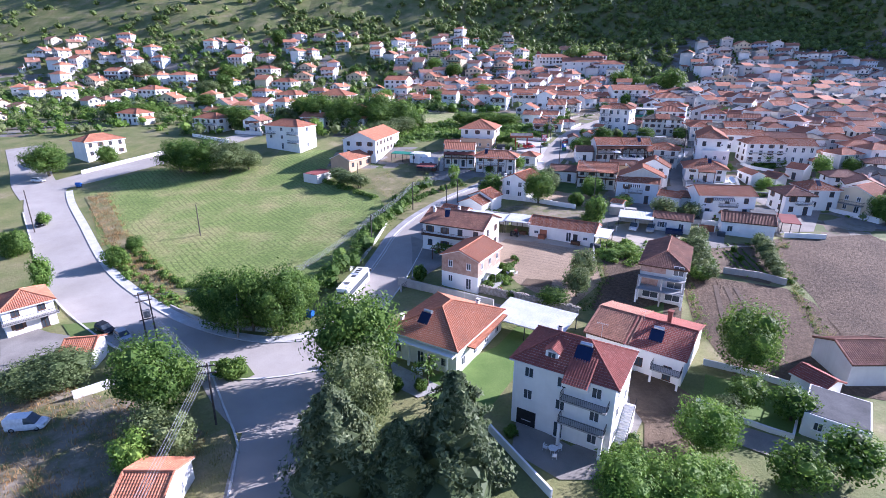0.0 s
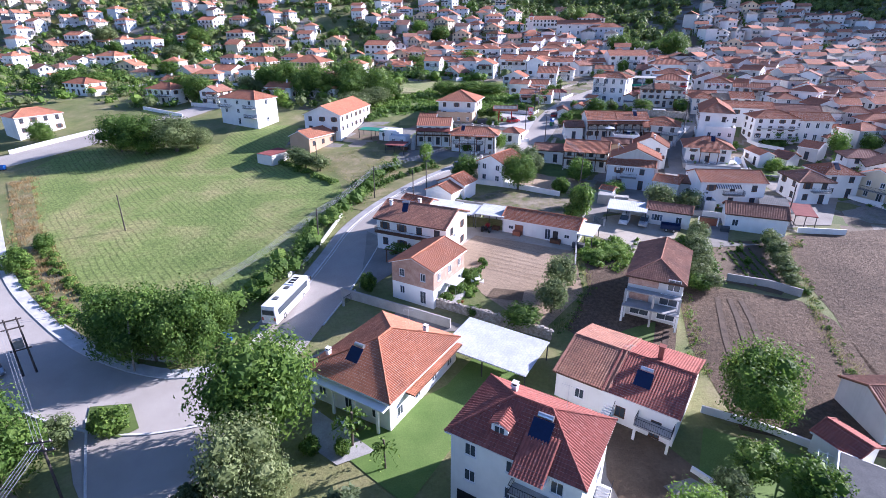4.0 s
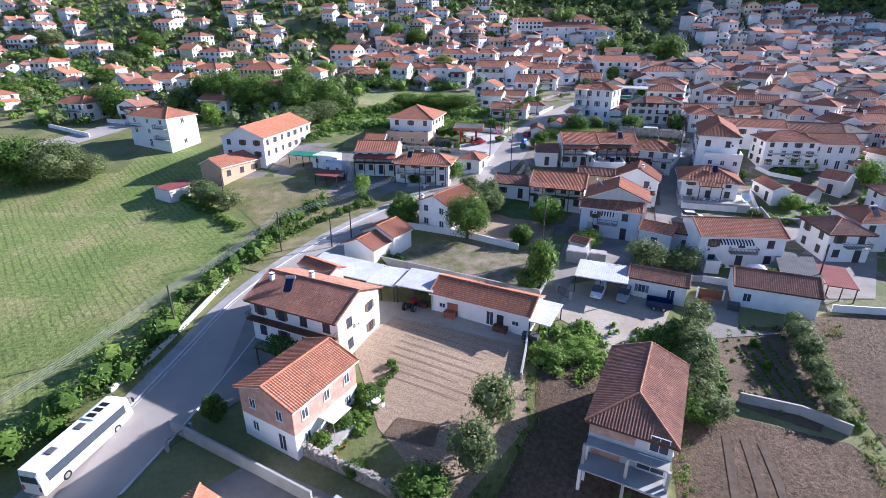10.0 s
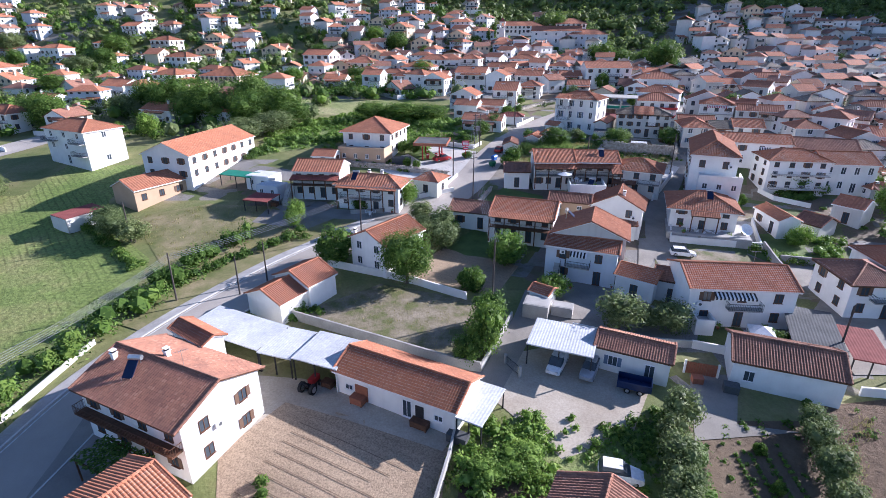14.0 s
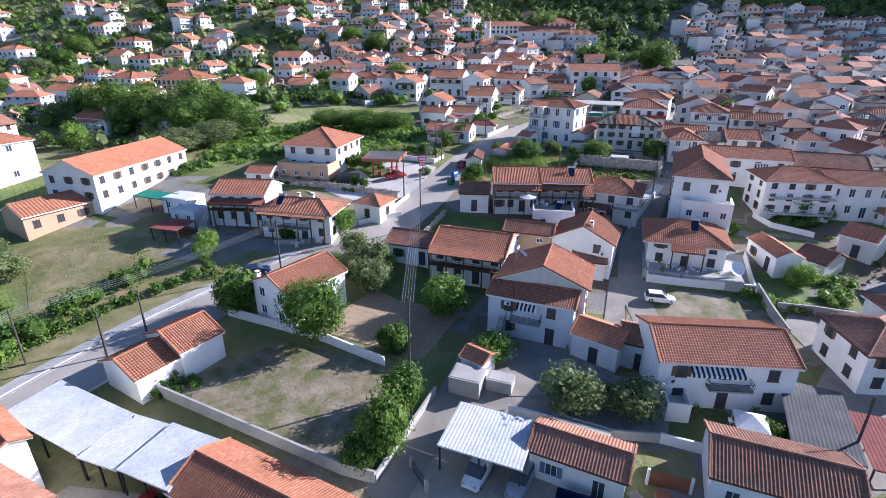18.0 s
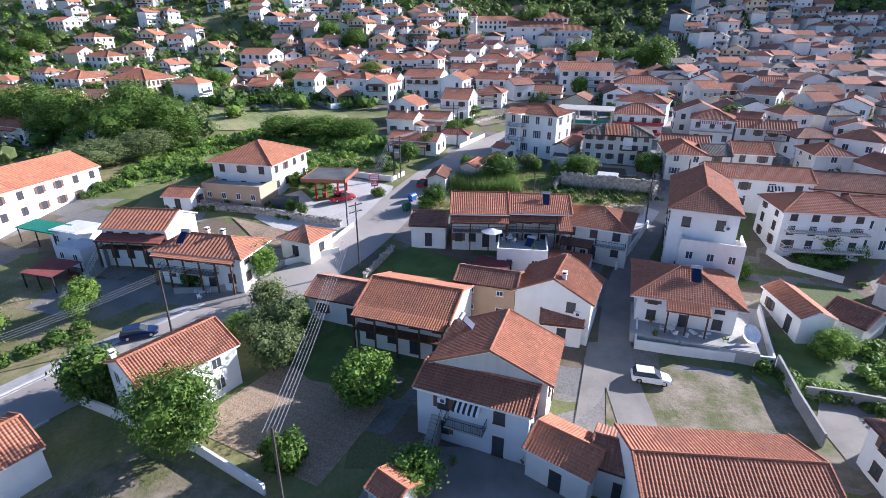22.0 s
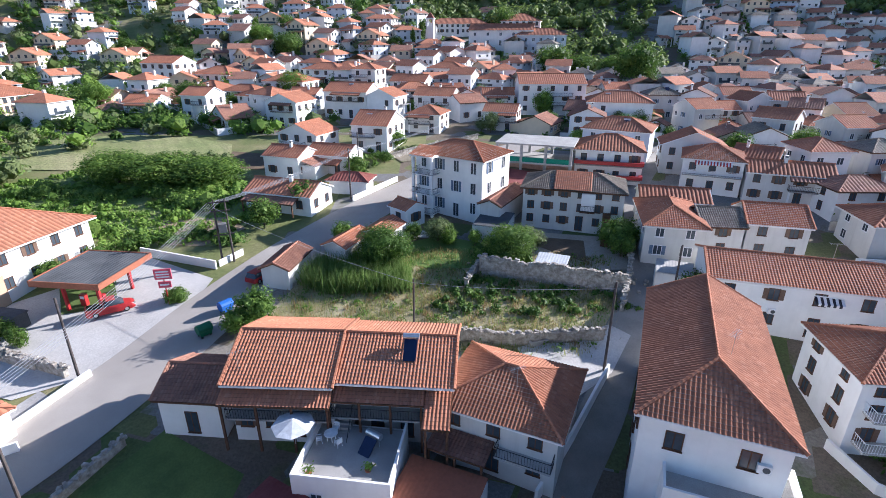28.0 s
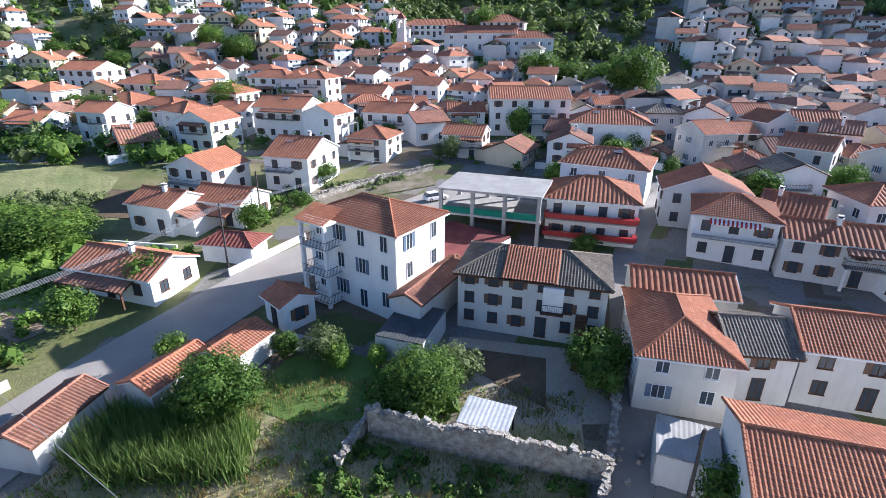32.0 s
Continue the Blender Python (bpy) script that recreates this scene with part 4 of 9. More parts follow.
def canopy(x, y, yaw, w, d, h, mat=SHEET, tilt=0.25, posts=True, walls="", label="white sheet-metal canopy on posts", name="canopy", ridged=True):
    """A corrugated sheet roof on posts, with closed sides where named."""
    b = base(name, x, y, yaw, label=label, category="canopy")
    g = Geo()
    n = max(2, int(w / 0.35))
    for i in range(n):
        a, c = -w / 2 + w * i / n, -w / 2 + w * (i + 1) / n
        m = (a + c) / 2
        for p, q, zp, zq in ((a, m, 0, 0.022), (m, c, 0.022, 0)):
            g.face([(p, -d / 2, h - tilt + zp), (q, -d / 2, h - tilt + zq), (q, d / 2, h + zq), (p, d / 2, h + zp)])
    g.box(-w / 2, -d / 2, h - tilt - 0.16, w / 2, -d / 2 + 0.08, h - tilt - 0.01)
    g.box(-w / 2, d / 2 - 0.08, h - 0.16, w / 2, d / 2, h - 0.01)
    part("roof_sheet", g, mat, b)
    for px in (-w / 2 + 0.2, 0, w / 2 - 0.2):
        for py in (-d / 2 + 0.2, d / 2 - 0.2):
            part("post", Geo().box(px - 0.07, py - 0.07, -0.5, px + 0.07, py + 0.07, h - 0.16 - tilt * (py < 0)), DARKMETAL, b)
    for s in walls:
        q = {"b": (-w / 2, d / 2 - 0.15, w / 2, d / 2), "l": (-w / 2, -d / 2, -w / 2 + 0.15, d / 2), "r": (w / 2 - 0.15, -d / 2, w / 2, d / 2), "f": (-w / 2, -d / 2, w / 2, -d / 2 + 0.15)}[s]
        part("side_wall", Geo().box(q[0], q[1], -0.6, q[2], q[3], h - tilt - 0.02), OLDW, b)
    return b

# the village houses
house(-12.0, 45.8, -31, 12.5, 15.2, 4.3, "hip", "o", fine=True, faces="fr", sol=[(-1.2, -4.6, 0, 0.9)], chim=[(-5.2, -5.0), (3.0, 5.0)], label="white house with hipped orange tile roof and solar heater", gap=3.4, shut="n")
house(3.8, 27.1, -31, 12.3, 8.7, 9.4, "hip", "r", fine=True, faces="fr", sol=[(1.6, -2.2, 0, 0.95)], chim=[(-2.5, 1.5)], balc=[(0.3, 5.6, -4.35, 3.3), (0.3, 5.6, -4.35, 6.4)], label="tall white three-storey house with dark red tile roof", gap=3.0, shut="n", pitch=0.55)
house(15.6, 45.0, -35.6, 6.2, 12.2, 3.8, "gx", "b", fine=True, faces="f", door=False, shut="n", gap=5.0, label="white gabled house end with dull brown tile roof", pitch=0.27, over=0.5)
house(21.3, 40.9, -35.6, 8.0, 12.4, 3.9, "gx", "r", fine=True, faces="f", sol=[(-0.6, -3.6, 0, 0.95)], balc=[(0.0, 3.9, -6.2, 1.9, 1.6, None, None, True)], label="white house with dark red gabled tile roof", gap=3.4, pitch=0.28)
canopy(2.6, 48.7, -32, 12.5, 8.0, 3.1, label="white sheet-metal canopy over a garden yard", tilt=0.5)
house(-7.0, 68.2, -30, 8.0, 10.1, 6.2, "gy", "o", fine=True, faces="fr", lower=BRICK, label="two-storey house, brick above and white plaster below", shut="n", gap=2.6, pitch=0.36, wsize=(0.8, 1.2))
# The balcony's dark wood colour stands in for shade below the eave.
house(-8.7, 84.1, -25, 14.8, 9.8, 6.4, "gx", "b", fine=True, faces="fr", sol=[(-2.5, -2.2, 20)], chim=[(-6.0, -1.5), (-1.0, 1.0)], balc=[(-7.2, 7.2, -4.9, 3.6, 1.2, WOOD, WOOD)], label="white house with broad weathered orange tile roof", over=0.8, pitch=0.38, gap=3.2)
house(-9.6, 92.7, -34, 6.6, 2.5, 6.0, "gx", "o", fine=True, faces="", wall="w")
canopy(-7.1, 97.8, -26, 12.7, 5.8, 3.3, walls="bl")
canopy(0.5, 94.5, -19, 4.9, 6.0, 3.0, walls="b")
canopy(6.0, 92.4, -22, 6.3, 6.1, 3.3, walls="br")
house(15.9, 88.1, -27, 15.4, 6.5, 2.9, "gx", "o", fine=True, faces="f", label="long low white shed with orange tile roof", skip=0.3, gap=3.2, shut="n", wsize=(0.9, 0.6), over=0.3)
canopy(24.1, 83.9, -28, 3.2, 6.4, 2.7, mat=SHEET, label="pale sheet lean-to roof beside a shed")
house(30.4, 64.4, -27, 7.7, 13.4, 6.5, "hb", "b", pitch=0.42, fine=True, faces="r", wall="o", skip=0.5, shut="n", door=False, balc=[(-4.0, 4.0, -6.9, 2.5, 2.6, CONCRETE, "none", True), (-3.8, 3.8, -6.7, 4.4, 1.4, CONCRETE, "none", True)], label="unfinished concrete house with brown tile roof")
canopy(35.2, 94.9, -22, 8.1, 6.3, 3.3, walls="b", label="white sheet carport open at the front")
house(43.6, 93.2, -26, 8.5, 4.5, 3.2, "gx", "b", fine=True, faces="f", label="low white outbuilding with brown tile roof", shut="b", over=0.3)
house(60.5, 91.1, -22, 11.1, 7.0, 3.4, "gx", "b", fine=True, faces="f", label="low white outbuilding with weathered brown tile roof", skip=0.5, over=0.3, shut="n")
house(-4.3, 106.7, -31, 6.9, 5.5, 3.2, "gy", "o", fine=True, faces="", label="small white roadside shed with orange tile roof", over=0.3)
house(-1.3, 110.9, -33, 7.4, 5.4, 3.7, "gy", "o", fine=True, faces="", label="small white roadside shed with orange tile roof", over=0.3)
house(10.4, 121.9, -36, 7.7, 9.9, 5.4, "gy", "o", fine=True, faces="fr", shut="b", label="two-storey white house with plain orange tile roof", gap=3.0, chim=[(-3.3, -4.4)], pitch=0.46, door=False)
house(43.0, 117.2, -22, 11.1, 6.0, 5.8, "gx", "o", fine=True, wall="p", faces="fr", shut="d", gap=3.4, balc=[(-2.2, 1.6, -3.0, 3.0)], label="pale two-storey house with narrow orange tile roof", pitch=0.3)
house(45.0, 120.5, -19, 11.2, 7.7, 6.9, "gy", "o", fine=True, wall="o", faces="r", sol=[(-3.5, 1.5, 90)], label="old house with steep orange gabled roof", over=0.6, skip=0.5)
house(50.6, 111.6, -37, 5.8, 5.0, 3.3, "gx", "o", fine=True, faces="f", over=0.3, skip=0.3)
house(55.4, 110.6, -25, 5.1, 5.0, 3.5, "gx", "b", fine=True, faces="f", wall="o", over=0.3)
house(61.4, 106.3, -5, 14.1, 9.0, 5.8, "gx", "o", fine=True, faces="fr", gap=4.2, balc=[(-2.0, 2.4, -4.5, 3.0, 1.2)], label="wide white two-storey house with orange tile roof", chim=None, pitch=0.36)
house(81.6, 108.2, -4, 7.4, 8.6, 5.3, "hip", "b", fine=True, faces="fl", balc=[(-1.0, 3.0, -4.3, 3.0)], label="white two-storey house with brown hipped roof and balcony")
house(90.6, 112.4, -4, 8.2, 8.6, 5.6, "hip", "o", fine=True, faces="f", sol=[(-0.8, -2.2, 0)], label="white house with hipped orange roof and water heater")
canopy(57.9, 146.0, -23, 6.4, 5.2, 2.8, mat=RUST, walls="fblr", label="rusty sheet roof of a lane-side shed")
canopy(46.2, 144.8, -30, 5.2, 4.4, 2.5, mat=REDSHEET, walls="bl", label="dull red sheet roof beside a terrace")
house(35.9, 133.2, -19, 11.7, 9.5, 5.2, "gx", "o", fine=True, faces="f", gap=2.6, balc=[(-5.8, 5.8, -4.75, 2.9, 1.5, WOOD, WOOD, True)], label="white house with wooden balcony and orange tile roof", pitch=0.36, over=0.7)
house(26.2, 137.5, -19, 8.3, 6.0, 3.3, "gx", "b", fine=True, faces="f", over=0.5)
house(54.4, 135.9, -24, 9.5, 7.8, 5.2, "gy", "o", fine=True, faces="f", skip=0.6, chim=[(1.0, -2.5)], label="white gabled house with orange tile roof beside the lane", door=False, pitch=0.5)
house(45.4, 137.9, -18, 7.9, 4.5, 5.0, "gx", "b", fine=True, wall="t", faces="f", shut="n", wsize=(0.8, 0.6), door=False)
house(54.3, 132.5, -12, 4.8, 4.0, 2.9, "gx", "b", fine=True, faces="f", over=0.4)
house(71.4, 137.3, -19, 11.6, 10.1, 4.6, "hip", "o", fine=True, faces="f", sol=[(1.0, -1.8, 0)], label="white house with hipped orange roof above a terrace", over=0.9, gap=3.0, pitch=0.4)
house(85.6, 135.1, -92, 8.7, 4.0, 3.1, "gx", "o", faces="f", over=0.3)
house(79.0, 151.5, -23, 8.7, 18.2, 10.4, "hb", "o", pitch=0.5, fine=True, faces="fl", gap=3.4, label="tall white three-storey house with long orange tile roof", shut="d", skip=0.1, wsize=(1.0, 1.3), door=False)
house(45.2, 157.5, -3, 8.8, 9.0, 6.1, "gx", "o", fine=True, faces="f", gap=1.9, balc=[(-4.2, 4.2, -4.5, 3.0, 1.6)], label="terraced house with orange tile roof and covered balcony", over=1.0, pitch=0.36)
house(54.5, 157.0, -5, 10.2, 8.0, 6.2, "gx", "o", fine=True, faces="f", gap=2.0, sol=[(1.4, -2.0, 0)], balc=[(-4.8, 4.8, -4.0, 3.0, 1.6, None, None, True)], label="terraced house with orange roof and solar heater", over=1.0, pitch=0.36, wall="o")
house(64.3, 153.7, -25, 10.1, 9.0, 5.2, "hip", "o", fine=True, faces="f", balc=[(0.5, 4.9, -4.5, 2.6, 1.2)], wall="o", label="old house with hipped orange tile roof", gap=3.0)
house(37.0, 156.6, -5, 5.6, 6.0, 3.7, "gx", "b", fine=True, faces="f", over=0.5)
house(97.7, 170.4, -18, 17.3, 9.0, 5.8, "gx", "o", fine=True, faces="f", gap=3.4, label="long white terrace with continuous orange tile roof", shut="d", pitch=0.34)
house(90.9, 186.8, -104, 11.9, 7.6, 5.1, "hip", "o", fine=True, wall="o", faces="rf", label="old plastered house with sagging orange tile roof", shut="b")
house(97.1, 185.9, -8, 5.4, 7.0, 4.7, "gx", "g", fine=True, wall="o", faces="f", label="old house with mossy grey tile roof")
house(104.6, 185.4, -16, 7.5, 8.0, 5.2, "gx", "o", fine=True, faces="f", wall="o")
house(95.0, 195.4, -14, 10.1, 6.0, 4.3, "gx", "o", faces="f", wall="o")
house(109.1, 211.7, -25, 9.8, 9.0, 6.1, "hip", "o", fine=True, faces="f", balc=[(-4.8, 4.8, -4.5, 3.3, 1.3, None, WHITEPAINT)], label="white two-storey house with long balcony")
house(109.8, 222.2, -17, 11.7, 8.0, 5.8, "gy", "o", faces="fl", wall="o")
house(118.8, 204.9, -22, 13.0, 7.0, 5.3, "gx", "o", faces="f", wall="o")
house(79.4, 195.6, -16, 14.8, 8.0, 6.3, "hip", "g", fine=True, wall="o", faces="f", gap=2.3, shut="d", label="old grey-white mansion with patched mossy roof", pitch=0.4, wsize=(0.9, 1.05), floor=2.1)
house(62.2, 201.4, -35, 12.6, 8.8, 9.6, "hip", "o", fine=True, faces="fr", gap=2.7, shut="b", wsize=(0.9, 1.7), label="tall white three-storey house with dark shutters", pitch=0.4, floor=3.2, skip=0.0)
house(53.2, 195.1, -46, 4.0, 3.7, 3.0, "gx", "o", faces="fr")
house(91.9, 218.5, -17, 12.3, 10.0, 6.1, "hip", "o", faces="f", gap=2.6, balc=[(-6.0, 6.0, -5.0, 3.4, 1.4, None, REDPAINT, False, True), (-6.0, 6.0, -5.0, 0.9, 1.6, None, REDPAINT, False, True)], label="white house with red-fronted balconies")
house(98.9, 234.1, -28, 14.1, 10.0, 6.2, "hip", "o", faces="f", wall="p", gap=4.0, shut="n")
house(108.1, 263.9, -14, 16.9, 10.9, 6.5, "hip", "o", faces="f", gap=6.0, skip=0.5)
house(92.2, 281.0, -2, 19.7, 11.2, 8.5, "gx", "o", faces="f", balc=[(-3.5, 6.0, -5.0, 5.0), (-3.5, 6.0, -5.0, 2.4)], gap=3.2, label="large white house with several gables")
house(75.5, 260.1, -18, 8.9, 7.6, 4.7, "gx", "o")
house(-72.2, 171.7, -26, 16.3, 9.8, 8.5, "hip", "o", wall="w", faces="fr", balc=[(-8.0, -3.0, -4.9, 5.6), (3.5, 8.0, -4.9, 5.6), (3.5, 8.0, -4.9, 2.6)], gap=4.5, skip=0.3, shut="n", label="white three-storey apartment house with hipped roof")
house(-40.2, 166.9, -13, 12.2, 26.0, 5.8, "gy", "o", faces="fr", gap=3.2, label="long white two-storey house with orange roof")
house(-45.4, 150.1, -30, 8.0, 12.0, 3.4, "gy", "o", wall="t", faces="r", skip=0.4, door=False, label="old stone-coloured barn with orange tile roof")
canopy(-54.3, 138.6, -30, 6.0, 8.0, 2.6, mat=REDSHEET, label="low red sheet roof of a barn", walls="fblr")
house(-7.3, 152.1, -6, 10.4, 8.0, 5.8, "gx", "o", faces="f", gap=2.2, balc=[(-5.1, 5.1, -4.0, 3.0, 1.5, WOOD, DARKMETAL, True)], label="white house with dark balcony and orange roof")
house(4.9, 145.7, -13, 13.3, 6.2, 5.3, "hip", "o", faces="fr", sol=[(-3.4, -1.6, 0)], chim=[(2.0, 0.5), (-1.0, 1.0)], gap=2.6, label="white house with wide hipped orange roof", over=0.9, balc=[(-6.0, 3.0, -3.1, 2.3, 1.4)])
canopy(-18.8, 144.4, -15, 6.0, 5.0, 2.5, mat=REDSHEET, label="red sheet roof over a parking place")
house(1.5, 180.3, -14, 13.0, 13.8, 6.0, "hip", "o", faces="fr", gap=3.2, over=0.8, label="white villa with hipped orange roof above a meadow")
house(-9.9, 169.3, -10, 5.8, 5.0, 2.5, "gx", "o")
house(17.2, 152.4, -25, 5.7, 5.7, 3.2, "hip", "o")
house(28.4, 220.6, -20, 8.0, 7.0, 4.2, "gx", "o")
house(36.6, 223.7, -18, 9.4, 7.0, 3.6, "gx", "o")
house(28.5, 236.2, -22, 10.0, 9.0, 4.9, "gy", "o")
house(17.0, 265.5, -20, 9.8, 9.8, 6.4, "gy", "o")
house(32.7, 275.7, -18, 13.6, 10.0, 7.3, "gx", "o")
house(44.0, 241.2, -16, 8.7, 11.8, 5.9, "gx", "o")
house(55.6, 258.2, -18, 8.7, 8.6, 4.6, "hip", "o")
house(57.8, 276.7, -18, 11.6, 8.9, 5.9, "gx", "o")
house(49.0, 302.5, -18, 12.5, 9.2, 5.5, "gx", "o")
house(8.4, 299.7, -18, 14.9, 10.3, 6.1, "hip", "o")
house(-15.2, 292.7, -18, 12.6, 11.4, 4.7, "hip", "o")
house(-20.7, 315.6, -18, 14.9, 11.5, 5.8, "hip", "o")
house(-44.0, 324.2, -18, 15.0, 11.5, 8.3, "gx", "o")
house(15.5, 327.0, -18, 15.4, 10.3, 5.6, "hip", "o")
house(33.7, 308.7, -18, 8.8, 9.2, 8.5, "hip", "o")
house(62.0, 324.5, -18, 13.5, 9.2, 6.3, "hip", "o")
house(32.6, 202.6, -18, 12.4, 7.0, 3.1, "gx", "o")
house(42.1, 209.9, -11, 7.0, 4.0, 2.6, "hip", "r", faces="", over=0.6, label="small house with bright red roof")
house(-114.4, 201.0, -22, 13.0, 9.0, 5.5, "hip", "o")
house(-159.5, 219.5, -22, 13.0, 9.0, 4.7, "hip", "o")
house(-112.9, 260.2, -22, 13.7, 10.8, 4.3, "gx", "o")
house(-71.8, 212.5, -22, 13.0, 8.0, 4.2, "gx", "o")
house(-75.8, 279.4, -14, 18.2, 15.6, 5.5, "hip", "o", faces="fr", wall="c", gap=2.0, label="long cream building with a row of tall windows", wsize=(1.0, 1.8))
house(-56.2, 232.4, -22, 13.0, 9.0, 4.7, "hip", "o")
house(-53.3, 212.0, -22, 13.0, 9.0, 4.0, "hip", "o")
house(-128.1, 238.0, -22, 13.0, 8.0, 3.1, "gx", "o")
house(-190.4, 295.2, -22, 14.8, 10.3, 6.4, "hip", "o")
house(-194.5, 342.8, -22, 15.3, 9.2, 7.5, "hip", "o")
house(-172.5, 356.9, -22, 14.8, 10.3, 5.4, "hip", "o")
house(-167.7, 379.1, -22, 13.6, 10.5, 5.3, "gx", "o")
house(-141.1, 359.3, -22, 14.7, 10.2, 5.9, "hip", "o")
house(-249.0, 359.3, -22, 14.8, 11.3, 5.8, "gx", "o")
house(-120.4, 332.6, -22, 15.4, 10.3, 5.7, "hip", "o")
house(-103.8, 286.3, -22, 14.6, 11.3, 4.7, "hip", "o")
house(68.4, 397.5, -5, 28.9, 12.0, 4.8, "hip", "o", faces="f", gap=2.4, shut="d", label="long white two-storey public building")
house(97.1, 378.7, -12, 17.8, 14.7, 8.5, "hip", "o", faces="f", gap=2.6, wsize=(1.1, 2.0), label="tall white public building with hipped roof")
house(-87.4, 53.9, 47, 7.3, 8.0, 4.9, "hip", "o", faces="fr", balc=[(-4.0, 4.0, -4.0, 2.6)], fine=True)
house(-68.6, 41.5, 12, 4.2, 5.0, 3.1, "gx", "o", faces="f", over=0.3, fine=True)
house(-42.1, 12.9, 0, 4.7, 7.0, 2.9, "gx", "o", faces="", over=0.3, fine=True)
house(48.1, 37.6, -89, 7.4, 7.5, 3.5, "gy", "b", wall="o", faces="", over=0.3, fine=True, label="old whitewashed barn with brown tile roof")
house(38.4, 31.9, -67, 4.2, 4.0, 2.8, "gx", "r", faces="", over=0.3, fine=True)
house(-145, 105, 50, 9.0, 12.0, 5.6, "hip", "o", faces="fr", balc=[(-4.0, 4.0, -6.0, 2.8)], label="white two-storey roadside house with balcony")
house(-140.5, 161.5, 60, 13.8, 9.0, 5.7, "hip", "o")
house(103.0, 138.6, -55, 5.2, 6.0, 3.5, "gx", "o", wall="o", faces="f")
house(38.3, 179.3, -10, 3.6, 6.8, 2.4, "gy", "b", fine=True, wall="o", faces="", over=0.3, door=False, label="half-ruined stone outbuilding with brown tile roof")
house(45.5, 184.0, -24, 3.3, 6.1, 2.7, "gy", "o", fine=True, wall="o", faces="", over=0.4, label="low roadside outbuilding with orange tile roof")
house(50.1, 187.5, -24, 3.6, 5.6, 2.7, "gy", "o", fine=True, wall="o", faces="", over=0.4, label="low roadside outbuilding with orange tile roof")
house(68.5, 196.6, -29, 3.2, 10.8, 3.9, "gy", "b", fine=True, wall="o", faces="", over=0.4)
canopy(66.5, 190.7, -20, 4.9, 6.5, 2.7, mat=GREYSHEET, walls="fr", label="grey sheet roof over a lean-to")
canopy(73.0, 210.5, -39, 10.2, 5.9, 2.9, mat=REDSHEET, walls="fr", label="red sheet roof between houses")
canopy(73.0, 179.0, -22, 4.1, 3.1, 2.4, mat=SHEET, label="worn corrugated sheet roof of a shed")
canopy(69.2, 184.2, -40, 3.4, 2.2, 2.5, mat=SHEET, label="worn corrugated sheet roof of a shed")
canopy(87.6, 175.8, -23, 4.4, 4.4, 2.9, mat=CONCRETE, walls="fblr", tilt=0.02, label="flat concrete terrace roof of an annex")
house(92.3, 133.4, -61, 4.6, 6.0, 2.5, "gx", "b", fine=True, wall="o", faces="", over=0.3)
canopy(56.3, 104.2, -23, 2.9, 2.1, 2.6, mat=GREEN_NET, label="green shade roof over a terrace")
canopy(68.4, 97.6, -25, 5.8, 11.0, 2.8, mat=GREYSHEET, walls="fr", label="grey sheet roof over an outbuilding")
canopy(72.9, 94.6, -22, 4.2, 8.2, 2.5, mat=REDSHEET, label="dull red sheet roof over a yard")
house(35.0, 108.2, -38, 2.9, 3.0, 2.3, "gx", "o", faces="", over=0.2, fine=True, label="tiny white shed with orange tile roof")

# ---- walls, poles, vehicles and fittings ----
wall_along("garden_wall", [(-21.8, 66.4), (-10.5, 60.5), (-3.4, 56.7)], 1.7, 0.25, CONCRETE, "grey concrete boundary wall")
wall_along("stone_wall", [(-5.8, 62.8), (1.7, 58.8), (11.3, 53.4)], 1.5, 0.45, STONE, "rough rubble stone wall")
wall_along("garden_wall", [(19.2, 73.4), (20.6, 78.7), (21.5, 83.0)], 1.1, 0.25, CONCRETE, "grey concrete boundary wall")
wall_along("garden_wall", [(-4.3, 105.4), (10.8, 97.9), (21.3, 93.0), (24.6, 92.0)], 1.5, 0.25, CONCRETE, "grey concrete boundary wall")
wall_along("garden_wall", [(24.6, 92.0), (28.1, 99.9), (29.9, 104.0)], 1.1, 0.25, CONCRETE, "grey concrete boundary wall")
wall_along("garden_wall", [(0.1, 120.4), (15.4, 113.9), (23.6, 109.1)], 1.3, 0.25, WHITE, "white rendered boundary wall")
wall_along("garden_wall", [(-39.4, 54.6), (-37.8, 58.0)], 0.8, 0.25, OLDW, "worn plastered boundary wall")
wall_along("garden_wall", [(-32.7, 72.8), (-30.6, 79.0), (-29.1, 86.7), (-27.6, 99.2)], 0.8, 0.25, OLDW, "worn plastered boundary wall")
wall_along("garden_wall", [(44.8, 69.7), (50.9, 67.6), (54.8, 64.7)], 1.4, 0.25, CONCRETE, "grey concrete boundary wall")
wall_along("garden_wall", [(68.2, 88.0), (77.3, 86.8)], 1.2, 0.25, WHITE, "white rendered boundary wall")
wall_along("garden_wall", [(65.6, 136.9), (63.1, 130.0), (68.1, 128.7), (78.3, 126.6)], 1.3, 0.25, WHITE, "white rendered boundary wall")
wall_along("garden_wall", [(78.3, 126.6), (82.1, 137.0)], 1.3, 0.25, WHITE, "white rendered boundary wall")
wall_along("garden_wall", [(78.7, 126.6), (77.2, 120.3), (76.2, 114.6)], 1.7, 0.25, CONCRETE, "grey concrete boundary wall")
wall_along("garden_wall", [(65.6, 147.1), (69.7, 152.7), (75.1, 160.6)], 1.4, 0.25, WHITE, "white rendered boundary wall")
wall_along("stone_wall", [(63.5, 179.3), (69.0, 177.7), (76.3, 176.0), (81.3, 174.6)], 2.6, 0.45, STONE, "rough rubble stone wall")
